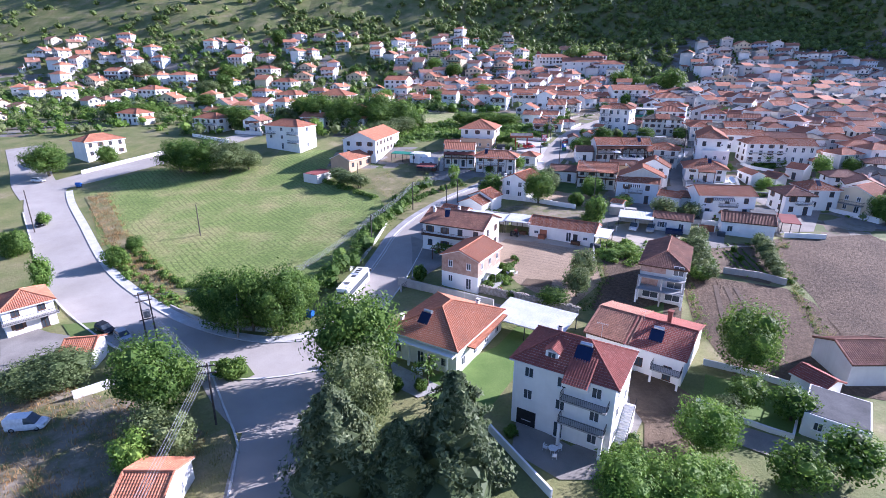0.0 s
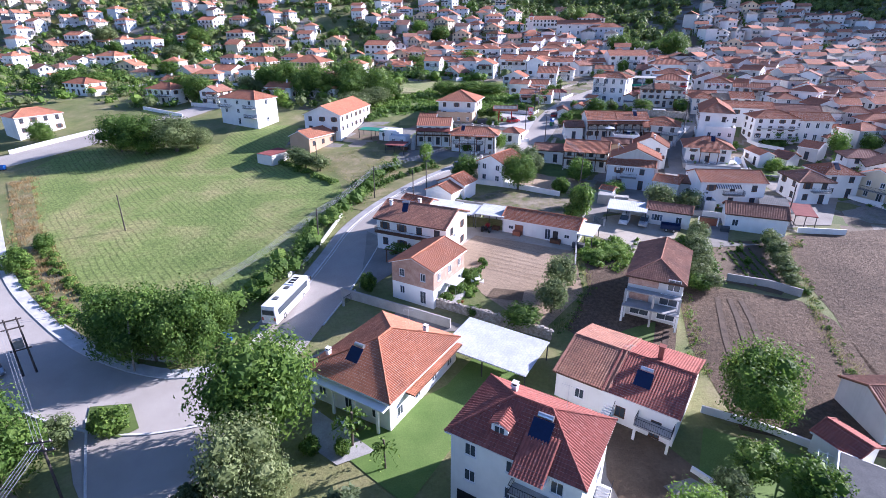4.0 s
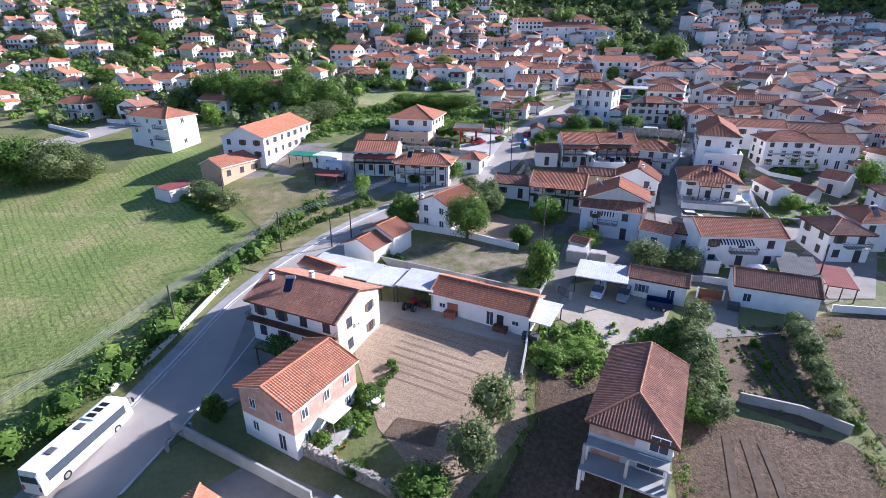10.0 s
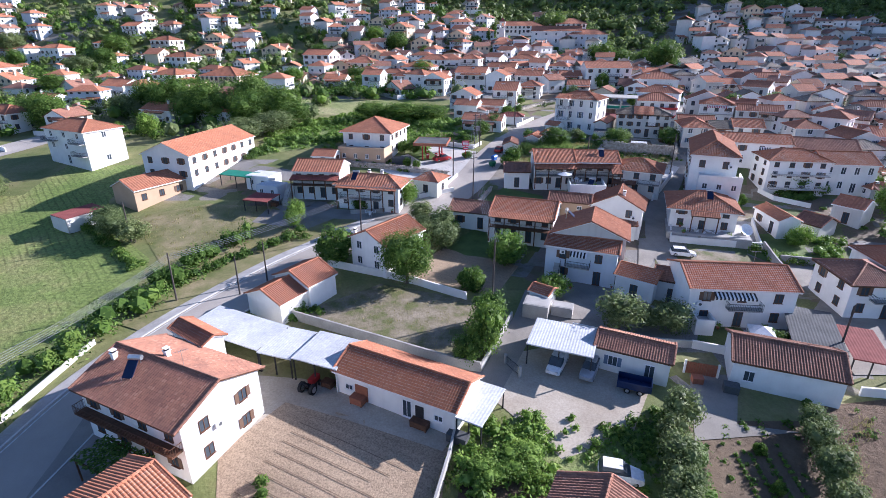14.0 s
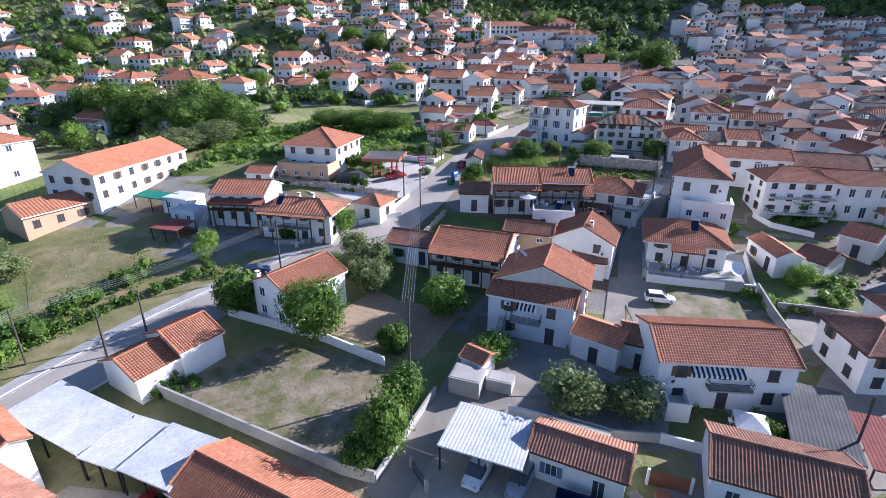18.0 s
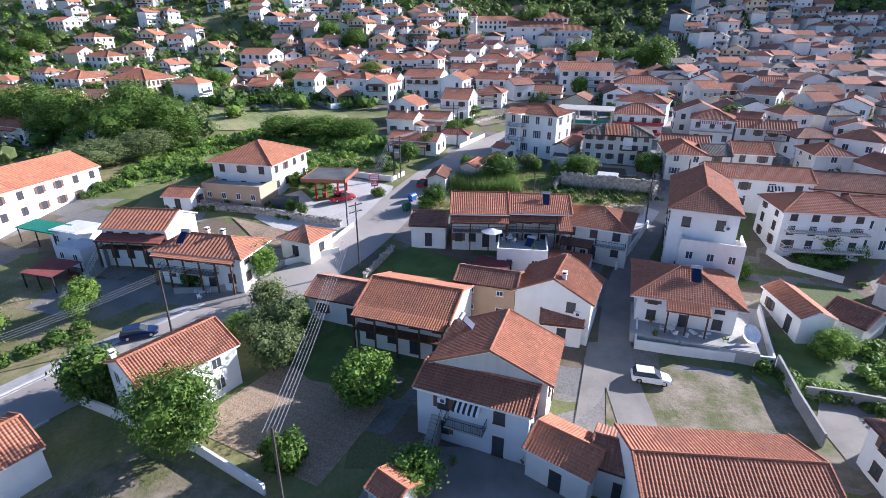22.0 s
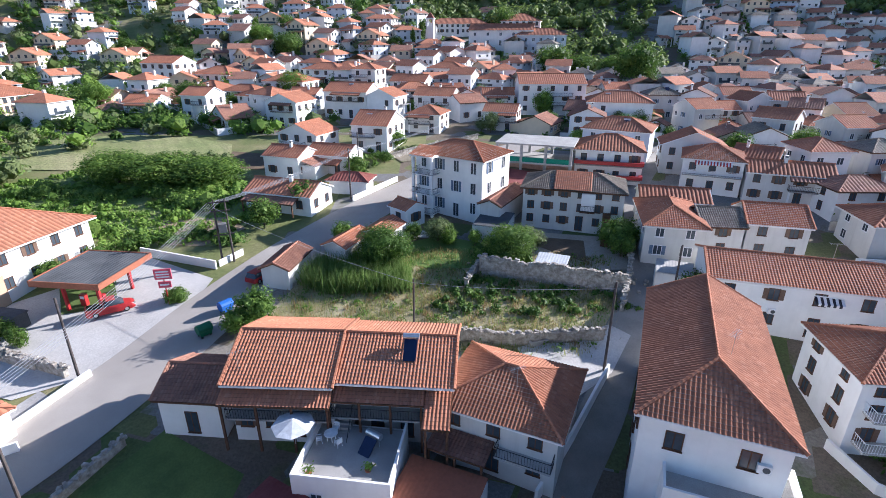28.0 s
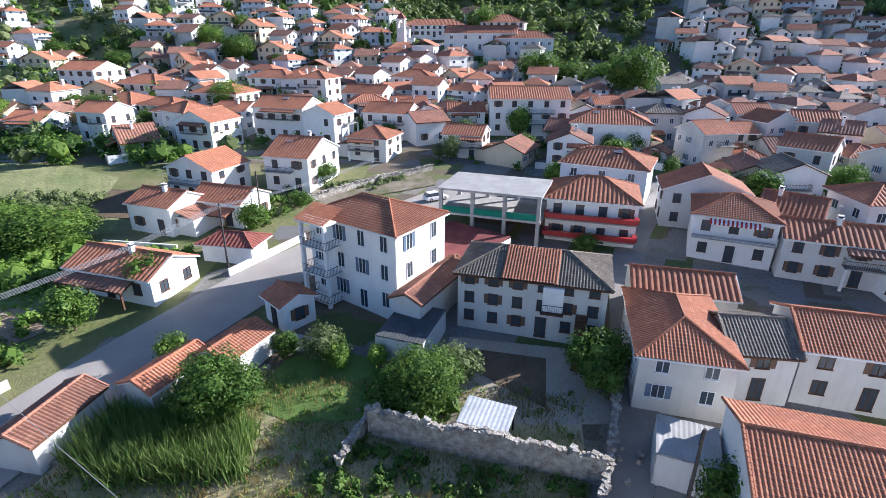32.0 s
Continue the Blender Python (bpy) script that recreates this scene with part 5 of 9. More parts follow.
wall_along("stone_wall", [(85.5, 184.7), (83.3, 179.1), (81.5, 174.6), (79.7, 170.8)], 1.4, 0.45, STONE, "rough rubble stone wall")
wall_along("stone_wall", [(61.6, 175.8), (63.4, 180.2)], 1.4, 0.45, STONE, "rough rubble stone wall")
wall_along("stone_wall", [(59.1, 166.2), (66.2, 165.2), (76.1, 165.9)], 1.5, 0.45, STONE, "rough rubble stone wall")
wall_along("garden_wall", [(0.6, 141.1), (6.7, 141.4), (11.0, 144.0), (16.6, 151.1)], 1.0, 0.25, CONCRETE, "grey concrete boundary wall")
wall_along("stone_wall", [(27.4, 145.0), (30.9, 152.8)], 0.8, 0.45, STONE, "rough rubble stone wall")
wall_along("garden_wall", [(-6.7, 24.5), (-4.3, 20.1), (-0.9, 14.1)], 1.2, 0.25, WHITE, "white rendered boundary wall")
wall_along("garden_wall", [(21.7, 30.3), (23.7, 27.9), (25.7, 26.3), (28.2, 24.5), (30.3, 23.3), (33.4, 27.2)], 0.7, 0.3, WHITE, "white rendered boundary wall")
wall_along("garden_wall", [(26.6, 38.9), (29.5, 37.5), (32.8, 35.8), (36.6, 33.2)], 1.0, 0.25, WHITE, "white rendered boundary wall")
wall_along("garden_wall", [(-64.2, 58.9), (-54.0, 52.5), (-42.0, 49.9)], 0.9, 0.25, CONCRETE, "grey concrete boundary wall")
wall_along("garden_wall", [(-63.6, 31.2), (-59.5, 35.2)], 1.4, 0.25, OLDW, "worn plastered boundary wall")
wall_along("stone_wall", [(-7.1, 168.9), (10.6, 164.3), (21.0, 160.7)], 1.1, 0.45, STONE, "rough rubble stone wall")
wall_along("garden_wall", [(22.6, 213.0), (33.6, 211.3)], 1.0, 0.25, WHITE, "white rendered boundary wall")
wall_along("garden_wall", [(28.5, 181.4), (30.6, 184.6)], 0.9, 0.25, WHITE, "white rendered boundary wall")
wall_along("garden_wall", [(43.1, 204.4), (50.1, 215.3)], 1.0, 0.25, WHITE, "white rendered boundary wall")
wall_along("garden_wall", [(37.9, 101.0), (47.7, 97.0)], 1.2, 0.25, WHITE, "white rendered boundary wall")
wall_along("garden_wall", [(16.4, 184.5), (28.3, 180.8)], 1.2, 0.25, WHITE, "white rendered boundary wall")
wall_along("garden_wall", [(12.6, 147.5), (22.3, 152.2)], 1.0, 0.25, WHITE, "white rendered boundary wall")
wall_along("garden_wall", [(18.2, 150.0), (23.3, 160.9)], 0.8, 0.25, WHITE, "white rendered boundary wall")
wall_along("garden_wall", [(-135.7, 142.3), (-128.4, 150.8), (-120.7, 158.7), (-113.4, 167.7)], 1.3, 0.25, WHITE, "white rendered boundary wall")
wall_along("garden_wall", [(-165.7, 221.3), (-158.4, 230.1), (-142.7, 239.6)], 1.0, 0.25, WHITE, "white rendered boundary wall")
wall_along("garden_wall", [(-118.5, 188.1), (-98.9, 177.6)], 1.2, 0.25, WHITE, "white rendered boundary wall")
wall_along("stone_wall", [(-12.9, 168.9), (3.6, 166.0), (17.2, 161.8)], 1.0, 0.45, STONE, "rough rubble stone wall")
wall_along("kerb", [(-48.0, 38.8), (-42.1, 29.6), (-38.5, 24.2), (-37.0, 21.6), (-36.0, 17.9), (-35.1, 13.9)], 0.2, 0.25, KERB, "pale stone kerb at the crossroads")
wall_along("kerb", [(-65.8, 59.3), (-58.1, 54.3), (-50.2, 50.1), (-42.1, 46.5), (-36.1, 46.8), (-34.5, 50.3)], 0.2, 0.25, KERB, "pale stone kerb at the crossroads")
wall_along("garden_wall", [(52.7, 97.0), (58.3, 94.9), (62.1, 93.1)], 1.2, 0.25, WHITE, "white rendered boundary wall")
wall_along("garden_wall", [(42.3, 100.1), (47.9, 97.6), (52.7, 97.0)], 1.1, 0.25, CONCRETE, "grey concrete boundary wall")
wall_along("garden_wall", [(78.8, 121.6), (83.5, 120.6), (88.2, 119.1)], 1.4, 0.25, CONCRETE, "grey concrete boundary wall")
wall_along("garden_wall", [(62.5, 208.8), (66.2, 190.0)], 1.1, 0.25, WHITE, "white rendered boundary wall")
wall_along("garden_wall", [(91.4, 152.0), (92.6, 147.8), (98.3, 143.9)], 1.0, 0.25, WHITE, "white rendered boundary wall")
wall_along("stone_wall", [(47.4, 230.1), (57.6, 240.3), (68.0, 247.5)], 1.2, 0.45, STONE, "rough rubble stone wall")


def pole(x, y, h, kind):
    """A wooden line pole, with cross-arms or as a pair with a transformer."""
    mat = PALEPOLE if kind == "pale" else POLE
    ob = base("utility_pole", x, y, (x * 13) % 50, label={"frame": "pair of dark wooden poles carrying a transformer", "pale": "leaning pale wooden line pole"}.get(kind, "dark wooden line pole beside the road"), category="utility pole", group="line poles")
    lean = 0.9 if kind == "pale" else 0.12
    part("shaft", Geo().tube((0, 0, -0.6), (lean, 0.1, h), 0.15, 0.1, 8), mat, ob)
    if kind == "frame":
        part("shaft", Geo().tube((1.5, 0, -0.6), (1.5, 0, h), 0.15, 0.1, 8), mat, ob)
        part("transformer", Geo().box(0.25, -0.4, h * 0.5, 1.25, 0.4, h * 0.5 + 1.2), PALEPOLE, ob, "grey transformer box")
        for z in (h - 0.4, h - 1.6, h * 0.45):
            part("cross_arm", Geo().box(-0.5, -0.08, z, 2.0, 0.08, z + 0.15), POLE, ob)
    elif kind == "arms":
        for z in (h - 0.4, h - 1.4):
            a = part("cross_arm", Geo().box(-1.1, -0.07, z, 1.1, 0.07, z + 0.14), POLE, ob)
            for u in (-0.95, -0.35, 0.35, 0.95):
                part("insulator", Geo().tube((u, 0, z + 0.14), (u, 0, z + 0.34), 0.06, 0.04, 6), KERB, a)
    else:
        part("insulator_rack", Geo().box(lean - 0.06, 0.1, h - 1.4, lean + 0.06, 0.26, h - 0.2), DARKMETAL, ob)
    return ob


pole(-40.0, 59.0, 8, "dark")
pole(-29.5, 84.3, 8, "dark")
pole(-21.5, 110.0, 8, "dark")
pole(-12.1, 111.4, 6.5, "dark")
pole(4.0, 132.8, 9, "dark")
pole(26.4, 146.8, 11, "arms")
pole(27.0, 104.5, 12, "dark")
pole(22.3, 160.5, 9, "dark")
pole(74.9, 161.2, 10, "dark")
pole(28.6, 182.2, 9, "frame")
pole(55.5, 165.1, 8, "dark")
pole(42.5, 205.8, 9, "dark")
pole(41.8, 221.7, 8, "dark")
pole(-74.0, 93.6, 8, "dark")
pole(-47.4, 48.1, 8, "pale")
pole(-62.6, 47.7, 9, "frame")
pole(-41.4, 25.7, 9, "arms")
pole(-117.0, 95.1, 11, "dark")
pole(69.9, 94.3, 8, "dark")
pole(85.9, 171.7, 8, "dark")
pole(-40.1, 130.9, 8, "dark")
pole(-9.0, 115.4, 7, "dark")


def wires(a, b, za, zb, n, sag=0.5, gap=0.28, side=False):
    """Slack cables between two poles, each of them a thing."""
    d = Vector((b[0] - a[0], b[1] - a[1], 0)).normalized()
    for k in range(n):
        g = Geo()
        ox, oz = (gap * (k - (n - 1) / 2), 0.0) if side else (0.0, -gap * k)
        p = []
        for i in range(13):
            t = i / 12
            p.append((a[0] + (b[0] - a[0]) * t - d.y * ox, a[1] + (b[1] - a[1]) * t + d.x * ox, (ground(*a) + za) * (1 - t) + (ground(*b) + zb) * t + oz - sag * 4 * t * (1 - t)))
        for u, v in zip(p, p[1:]):
            g.tube(u, v, 0.018, 0.018, 4, caps=False)
        tagged(g.link("cable", WIRE), "thin grey overhead cable between poles", "cable", "overhead cables")


wires((-63, 47.7), (-40, 59), 8.6, 7.8, 2, 0.8)
wires((-40, 59), (-29.5, 84.3), 7.8, 7.8, 5, 0.6)
wires((-29.5, 84.3), (-21.5, 110), 7.8, 7.8, 5, 0.6)
wires((-21.5, 110), (4.0, 132.8), 7.8, 8.6, 4, 0.7)
wires((4.0, 132.8), (26.4, 146.8), 8.6, 10.4, 3, 0.6)
wires((27, 104.5), (26.4, 146.8), 11.6, 10.4, 5, 0.9, 0.3, True)
wires((26.4, 146.8), (28.6, 182.2), 10.5, 8.6, 5, 0.8, 0.35, True)
wires((28.6, 182.2), (42.5, 205.8), 8.6, 8.6, 5, 0.6, 0.3, True)
wires((42.5, 205.8), (59.5, 226.6), 8.6, 8.6, 4, 0.6, 0.3, True)
wires((-41.4, 25.7), (-36, -14), 8.6, 8.6, 4, 0.7, 0.3, True)
wires((-41.4, 25.7), (-63, 47.7), 8.6, 8.6, 3, 0.7, 0.3, True)
wires((55.5, 165.1), (74.9, 161.2), 7.6, 9.4, 1, 0.4)
wires((55.5, 165.1), (28.6, 182.2), 7.6, 8.0, 1, 0.6)


def wheel(parent, x, y, r, w):
    o = part("wheel", Geo().tube((x, y - w / 2, r), (x, y + w / 2, r), r, r, 14), RUBBER, parent)
    part("rim", Geo().tube((x, y - w / 2 - 0.012, r), (x, y + w / 2 + 0.012, r), r * 0.6, r * 0.6, 10), STEEL, o)


CARS = {"hatch": ("hatchback", 4.3, 1.75, 1.45), "van": ("small van", 4.5, 1.8, 1.85), "jeep": ("off-road car", 4.2, 1.75, 1.75), "pickup": ("pickup truck", 5.0, 1.8, 1.7)}


def loft(g, sections, slot=0):
    """A closed skin over sections (x, half width, z0, z1, half width at the top)."""
    rings = [[(x, -w, z0), (x, -w * 1.02, (z0 + z1) / 2), (x, -t, z1), (x, t, z1), (x, w * 1.02, (z0 + z1) / 2), (x, w, z0)] for x, w, z0, z1, t in sections]
    for a, b in zip(rings, rings[1:]):
        for i in range(6):
            j = (i + 1) % 6
            g.face([a[j], a[i], b[i], b[j]], slot)
    g.face(rings[0], slot), g.face(rings[-1][::-1], slot)
    return g


def car(x, y, yaw, kind, paint):
    """A parked car, its nose along local +x."""
    word, L, W, H = CARS[kind]
    tone = {WHITEPAINT: "white", SILVER: "silver", REDPAINT: "red", DARKBLUE: "dark blue", BLACKPAINT: "black", YELLOW: "yellow"}[paint]
    ob = base("car", x, y, yaw, label=f"{tone} {word} parked in the village", category="car", group="parked cars")
    ob.location.z += 0.12
    h, w = L / 2, W / 2
    belt = 0.62 * H if kind != "van" else 0.55 * H
    part("body", loft(Geo(), [(-h, w * 0.86, 0.35, belt * 0.92, w * 0.8), (-h + 0.15, w * 0.97, 0.22, belt, w * 0.9), (h * 0.45, w, 0.2, belt, w * 0.92), (h - 0.35, w * 0.97, 0.22, belt * 0.82, w * 0.85), (h, w * 0.82, 0.32, belt * 0.66, w * 0.7)]), paint, ob)
    back, front = {"hatch": (-h + 0.25, h * 0.22), "van": (-h + 0.08, h * 0.35), "jeep": (-h + 0.15, h * 0.15), "pickup": (-0.5, h * 0.35)}[kind]
    part("cabin", loft(Geo(), [(back - 0.12, w * 0.88, belt - 0.04, belt + 0.02, w * 0.84), (back + 0.18, w * 0.9, belt - 0.04, H - 0.03, w * 0.74), (front - 0.25, w * 0.9, belt - 0.04, H, w * 0.74), (front + 0.55, w * 0.88, belt - 0.04, belt + 0.01, w * 0.82)]), GLASS, ob, "dark car windows")
    part("roof", Geo().box(back + 0.2, -w * 0.75, H - 0.04, front - 0.25, w * 0.75, H + 0.03), paint, ob)
    if kind == "van":
        part("panel", loft(Geo(), [(back - 0.05, w * 0.92, belt - 0.05, H - 0.05, w * 0.8), (0.1, w * 0.92, belt - 0.05, H + 0.01, w * 0.78)]), paint, ob)
    if kind == "pickup":
        part("cargo_bed", Geo().box(-h + 0.2, -w * 0.8, belt, -0.7, w * 0.8, belt + 0.04), BLACKPAINT, ob)
    for sx in (-1, 1):
        for sy in (-1, 1):
            wheel(ob, sx * h * 0.62, sy * (w - 0.1), 0.32, 0.2)
            lamp = part("headlight" if sx > 0 else "tail_light", Geo().box(sx * (h - 0.06) - 0.05, sy * w * 0.6 - 0.16, belt * 0.62, sx * (h - 0.06) + 0.06, sy * w * 0.6 + 0.16, belt * 0.62 + 0.13), STEEL if sx > 0 else REDPAINT, ob)
    return ob


def dumpster(x, y, yaw, paint):
    ob = base("rubbish_bin", x, y, yaw, label=f"{'blue' if paint == BLUEPAINT else 'green'} wheeled rubbish bin by the road", category="rubbish bin", group="rubbish bins")
    g = Geo()
    b, t = [(-0.6, -0.4), (0.6, -0.4), (0.6, 0.4), (-0.6, 0.4)], [(-0.75, -0.52), (0.75, -0.52), (0.75, 0.52), (-0.75, 0.52)]
    for i in range(4):
        j = (i + 1) % 4
        g.face([(*b[i], 0.25), (*b[j], 0.25), (*t[j], 1.15), (*t[i], 1.15)])
    g.face([(*p, 0.25) for p in b[::-1]])
    part("body", g, paint, ob)
    part("lid", Geo().tube((-0.78, 0, 1.0), (0.78, 0, 1.0), 0.56, 0.56, 12), paint, ob)
    for sx in (-0.5, 0.5):
        for sy in (-0.35, 0.35):
            part("castor", Geo().tube((sx, sy - 0.05, 0.13), (sx, sy + 0.05, 0.13), 0.13, 0.13, 8), RUBBER, ob)


car(62.9, 124.0, -14, "hatch", WHITEPAINT)
car(34.2, 92.9, -118, "van", WHITEPAINT)
car(37.9, 91.7, -118, "jeep", SILVER)
car(37.1, 76.8, -14, "jeep", WHITEPAINT)
car(19.6, 171.2, 35, "pickup", REDPAINT)
car(0.2, 132.2, 25, "hatch", DARKBLUE)
car(35.2, 178.2, 65, "hatch", REDPAINT)
car(-71.6, 50.8, -30, "hatch", BLACKPAINT)
car(-67.1, 48.5, -40, "hatch", SILVER)
car(-64.9, 24.9, 10, "van", WHITEPAINT)
car(-119.1, 99.7, -50, "hatch", BLACKPAINT)
car(92.6, 265.5, 30, "hatch", YELLOW)
car(97.5, 270.8, 30, "hatch", REDPAINT)
car(68.8, 231.0, 30, "hatch", WHITEPAINT)
car(-145.5, 135.6, -10, "hatch", SILVER)
dumpster(-36.8, 54.8, -25, BLUEPAINT)
dumpster(32.3, 166.9, 50, GREENPAINT)
dumpster(33.1, 171.2, 55, BLUEPAINT)
dumpster(-129.8, 131.6, 0, BLUEPAINT)

# the coach at the roadside
bus = base("coach", -30.2, 63.6, 79, label="white touring coach parked at the roadside", category="bus")
bus.location.z = ground(-30, 63) + 0.1
L, W, H = 12.0, 2.55, 3.35
part("body", loft(Geo(), [(-6, 1.18, 0.4, 2.9, 1.0), (-5.85, 1.27, 0.32, 3.3, 1.1), (5.2, 1.27, 0.32, 3.35, 1.1), (5.8, 1.24, 0.34, 3.0, 1.05), (6, 1.12, 0.45, 1.5, 1.05)]), WHITEPAINT, bus)
for s in (-1, 1):
    part("window_band", Geo().box(-5.2, s * 1.275 - 0.02, 1.55, 5.0, s * 1.275 + 0.02, 2.65), GLASS, bus, "dark tinted side windows")
    for x in (-3.4, 3.4):
        wheel(bus, x, s * 1.15, 0.5, 0.3)
    m = part("mirror_arm", Geo().tube((5.8, s * 1.1, 2.9), (6.3, s * 1.35, 2.7), 0.03, 0.03, 5), BLACKPAINT, bus)
    part("mirror", Geo().box(6.2, s * 1.35 - 0.14, 2.1, 6.3, s * 1.35 + 0.14, 2.7), BLACKPAINT, bus)
    part("tail_light", Geo().box(-6.03, s * 1.0 - 0.12, 0.9, -5.98, s * 1.0 + 0.12, 1.5), REDPAINT, bus)
part("windscreen", loft(Geo(), [(5.78, 1.08, 1.5, 3.0, 1.0), (6.04, 1.08, 1.45, 1.6, 1.04)]), GLASS, bus)
part("rear_window", Geo().box(-6.04, -0.95, 1.9, -5.96, 0.95, 2.7), GLASS, bus)
for x in (-3.2, 0.4, 2.6):
    part("roof_hatch", Geo().box(x - 0.45, -0.4, 3.3, x + 0.45, 0.4, 3.42), GREYSHEET if x < 2 else BLACKPAINT, bus)
part("air_unit", Geo().box(1.4, -0.75, 3.28, 4.4, 0.75, 3.5), WHITEPAINT, bus)
for x in (2.0, 2.9, 3.8):
    part("fan_grille", Geo().box(x - 0.3, -0.5, 3.5, x + 0.3, 0.5, 3.53), BLACKPAINT, bus)

# filling station
st = base("station_canopy", 17.0, 173.8, -7, label="grey-roofed filling station canopy on red columns", category="canopy")
g = Geo()
for i in range(18):
    a, c = -4.2 + i * 0.467, -4.2 + (i + 1) * 0.467
    g.face([(a, -4.5, 4.4), ((a + c) / 2, -4.5, 4.47), ((a + c) / 2, 4.5, 4.47), (a, 4.5, 4.4)]), g.face([((a + c) / 2, -4.5, 4.47), (c, -4.5, 4.4), (c, 4.5, 4.4), ((a + c) / 2, 4.5, 4.47)])
part("roof_sheet", g, GREYSHEET, st)
for q in ((-4.3, -4.6, 4.3, -4.45), (-4.3, 4.45, 4.3, 4.6), (-4.3, -4.45, -4.15, 4.45), (4.15, -4.45, 4.3, 4.45)):
    part("fascia", Geo().box(q[0], q[1], 3.8, q[2], q[3], 4.52), RUST, st)
for x, y in ((-2.2, -2.6), (2.2, -2.6), (-2.2, 2.6), (2.2, 2.6)):
    part("column", Geo().box(x - 0.16, y - 0.16, -0.4, x + 0.16, y + 0.16, 3.9), REDPAINT, st)
for x in (-1.2, 1.0):
    pump = base("fuel_pump", 17.0 + x, 172.5, -7, label="red and white fuel pump under the canopy", category="fuel pump")
    part("cabinet", Geo().box(-0.35, -0.25, -0.1, 0.35, 0.25, 1.6), REDPAINT, pump)
    part("display", Geo().box(-0.25, -0.27, 1.05, 0.25, -0.24, 1.4), WHITEPAINT, pump)
sg = base("road_sign", 25.7, 172.7, 10, label="tall red and white sign board on a post", category="sign")
part("post", Geo().tube((0, 0, -0.3), (0, 0, 4.6), 0.07, 0.07, 8), REDPAINT, sg)
bd = part("board", Geo().box(-0.95, -0.08, 3.4, 0.95, 0.08, 4.7), PINKBOARD, sg)
for z in (3.62, 3.95, 4.3):
    part("lettering_bar", Geo().box(-0.75, -0.1, z, 0.7, -0.082, z + 0.17), WHITEPAINT, bd)
bd = part("board", Geo().box(-0.7, -0.08, 2.3, 0.7, 0.08, 3.1), PINKBOARD, sg)
part("lettering_bar", Geo().box(-0.5, -0.1, 2.6, 0.5, -0.082, 2.8), WHITEPAINT, bd)
tk = base("storage_box", 9.3, 168.3, -12, label="dark sheet-metal storage box on the forecourt", category="storage box")
part("body", Geo().box(-2.2, -1.2, -0.2, 2.2, 1.2, 1.8), GREYSHEET, tk)
part("lid", Geo().box(-2.3, -1.3, 1.8, 2.3, 1.3, 1.95), GREYSHEET, tk)

# open concrete frame of an unfinished building
cf = base("concrete_frame", 77.7, 218.5, -20, label="unfinished two-storey concrete frame with open sides", category="building frame")
for z in (3.4, 6.9):
    part("slab", Geo().box(-7.4, -4.9, z, 7.4, 4.9, z + 0.3), CONCRETE, cf)
for x in (-7, -2.3, 2.3, 7):
    for y in (-4.5, 4.5):
        part("column", Geo().box(x - 0.25, y - 0.25, -2.5, x + 0.25, y + 0.25, 6.9), CONCRETE, cf)
part("net", Geo().box(-6.7, -4.7, 3.7, 6.7, -4.62, 4.6), GREEN_NET, cf, "green safety net")
part("back_wall", Geo().box(-7, 4.2, -2.5, 7, 4.4, 3.4), BRICK, cf)
rs = base("barn_roof", 70.1, 207.1, -20, label="red sheet roof of a low store", category="outbuilding")
part("wall", Geo().box(-5, -3.5, -2.5, 5, 3.5, 2.8), OLDW, rs)
part("roof_sheet", Geo().box(-5.4, -3.9, 2.8, 5.4, 3.9, 3.0), REDSHEET, rs)


def block(name, x, y, yaw, w, d, h, mat, label, category, rail=True, z=None, floor=None):
    """A flat-roofed block with a parapet."""
    ob = base(name, x, y, yaw, z, label=label, category=category)
    part("wall", Geo().box(-w / 2, -d / 2, -2.0, w / 2, d / 2, h), mat, ob)
    part("terrace_floor", Geo().box(-w / 2 + 0.2, -d / 2 + 0.2, h, w / 2 - 0.2, d / 2 - 0.2, h + 0.05), floor or CONCRETE, ob)
    n = int(w / 2.6) if h > 2.5 else 0
    for i in range(n):
        share("window", window_mesh(0.8, 1.0, False, "n"), ob, pose((i + 0.5 - n / 2) * w / n, -d / 2, h - 1.9))
    if rail:
        for q in ((-w / 2, -d / 2, w / 2, -d / 2 + 0.18), (-w / 2, -d / 2 + 0.18, -w / 2 + 0.18, d / 2), (w / 2 - 0.18, -d / 2 + 0.18, w / 2, d / 2)):
            part("parapet", Geo().box(q[0], q[1], h, q[2], q[3], h + 0.8), mat, ob)
    return ob


ob = block("house_annex", 76.8, 142.6, -22, 8.0, 4.6, 7.2, WHITE, "white flat-roofed annex below a tall house", "house annex")
solar_heater(ob, 0.5, 0.5, 6.9, 0)
block("house_annex", 63.3, 151.6 - 0.6, -18, 7.0, 3.0, 2.6, WHITE, "white low annex with sheet roof", "house annex", rail=False, floor=GREYSHEET)
ob = block("roof_terrace", 51.4, 149.0, -8, 7.5, 6.5, 3.0, WHITE, "white flat-roofed block with a terrace", "house annex")
solar_heater(ob, 1.0, 0.3, 2.8, -25)
block("villa_terrace", -0.3, 171.8, -14, 12.5, 6.0, 3.0, TAN, "flat terrace block in front of a villa", "terrace")
block("terrace", 71.0, 132.9, -19, 14.5, 8.5, 1.1, CONCRETE, "raised paved terrace before a house", "terrace", rail=False)
block("flat_house", -21.6, 155.1, -18, 6.0, 5.0, 3.0, WHITE, "low white flat-roofed outbuilding", "outbuilding", rail=False, floor=SHEET)
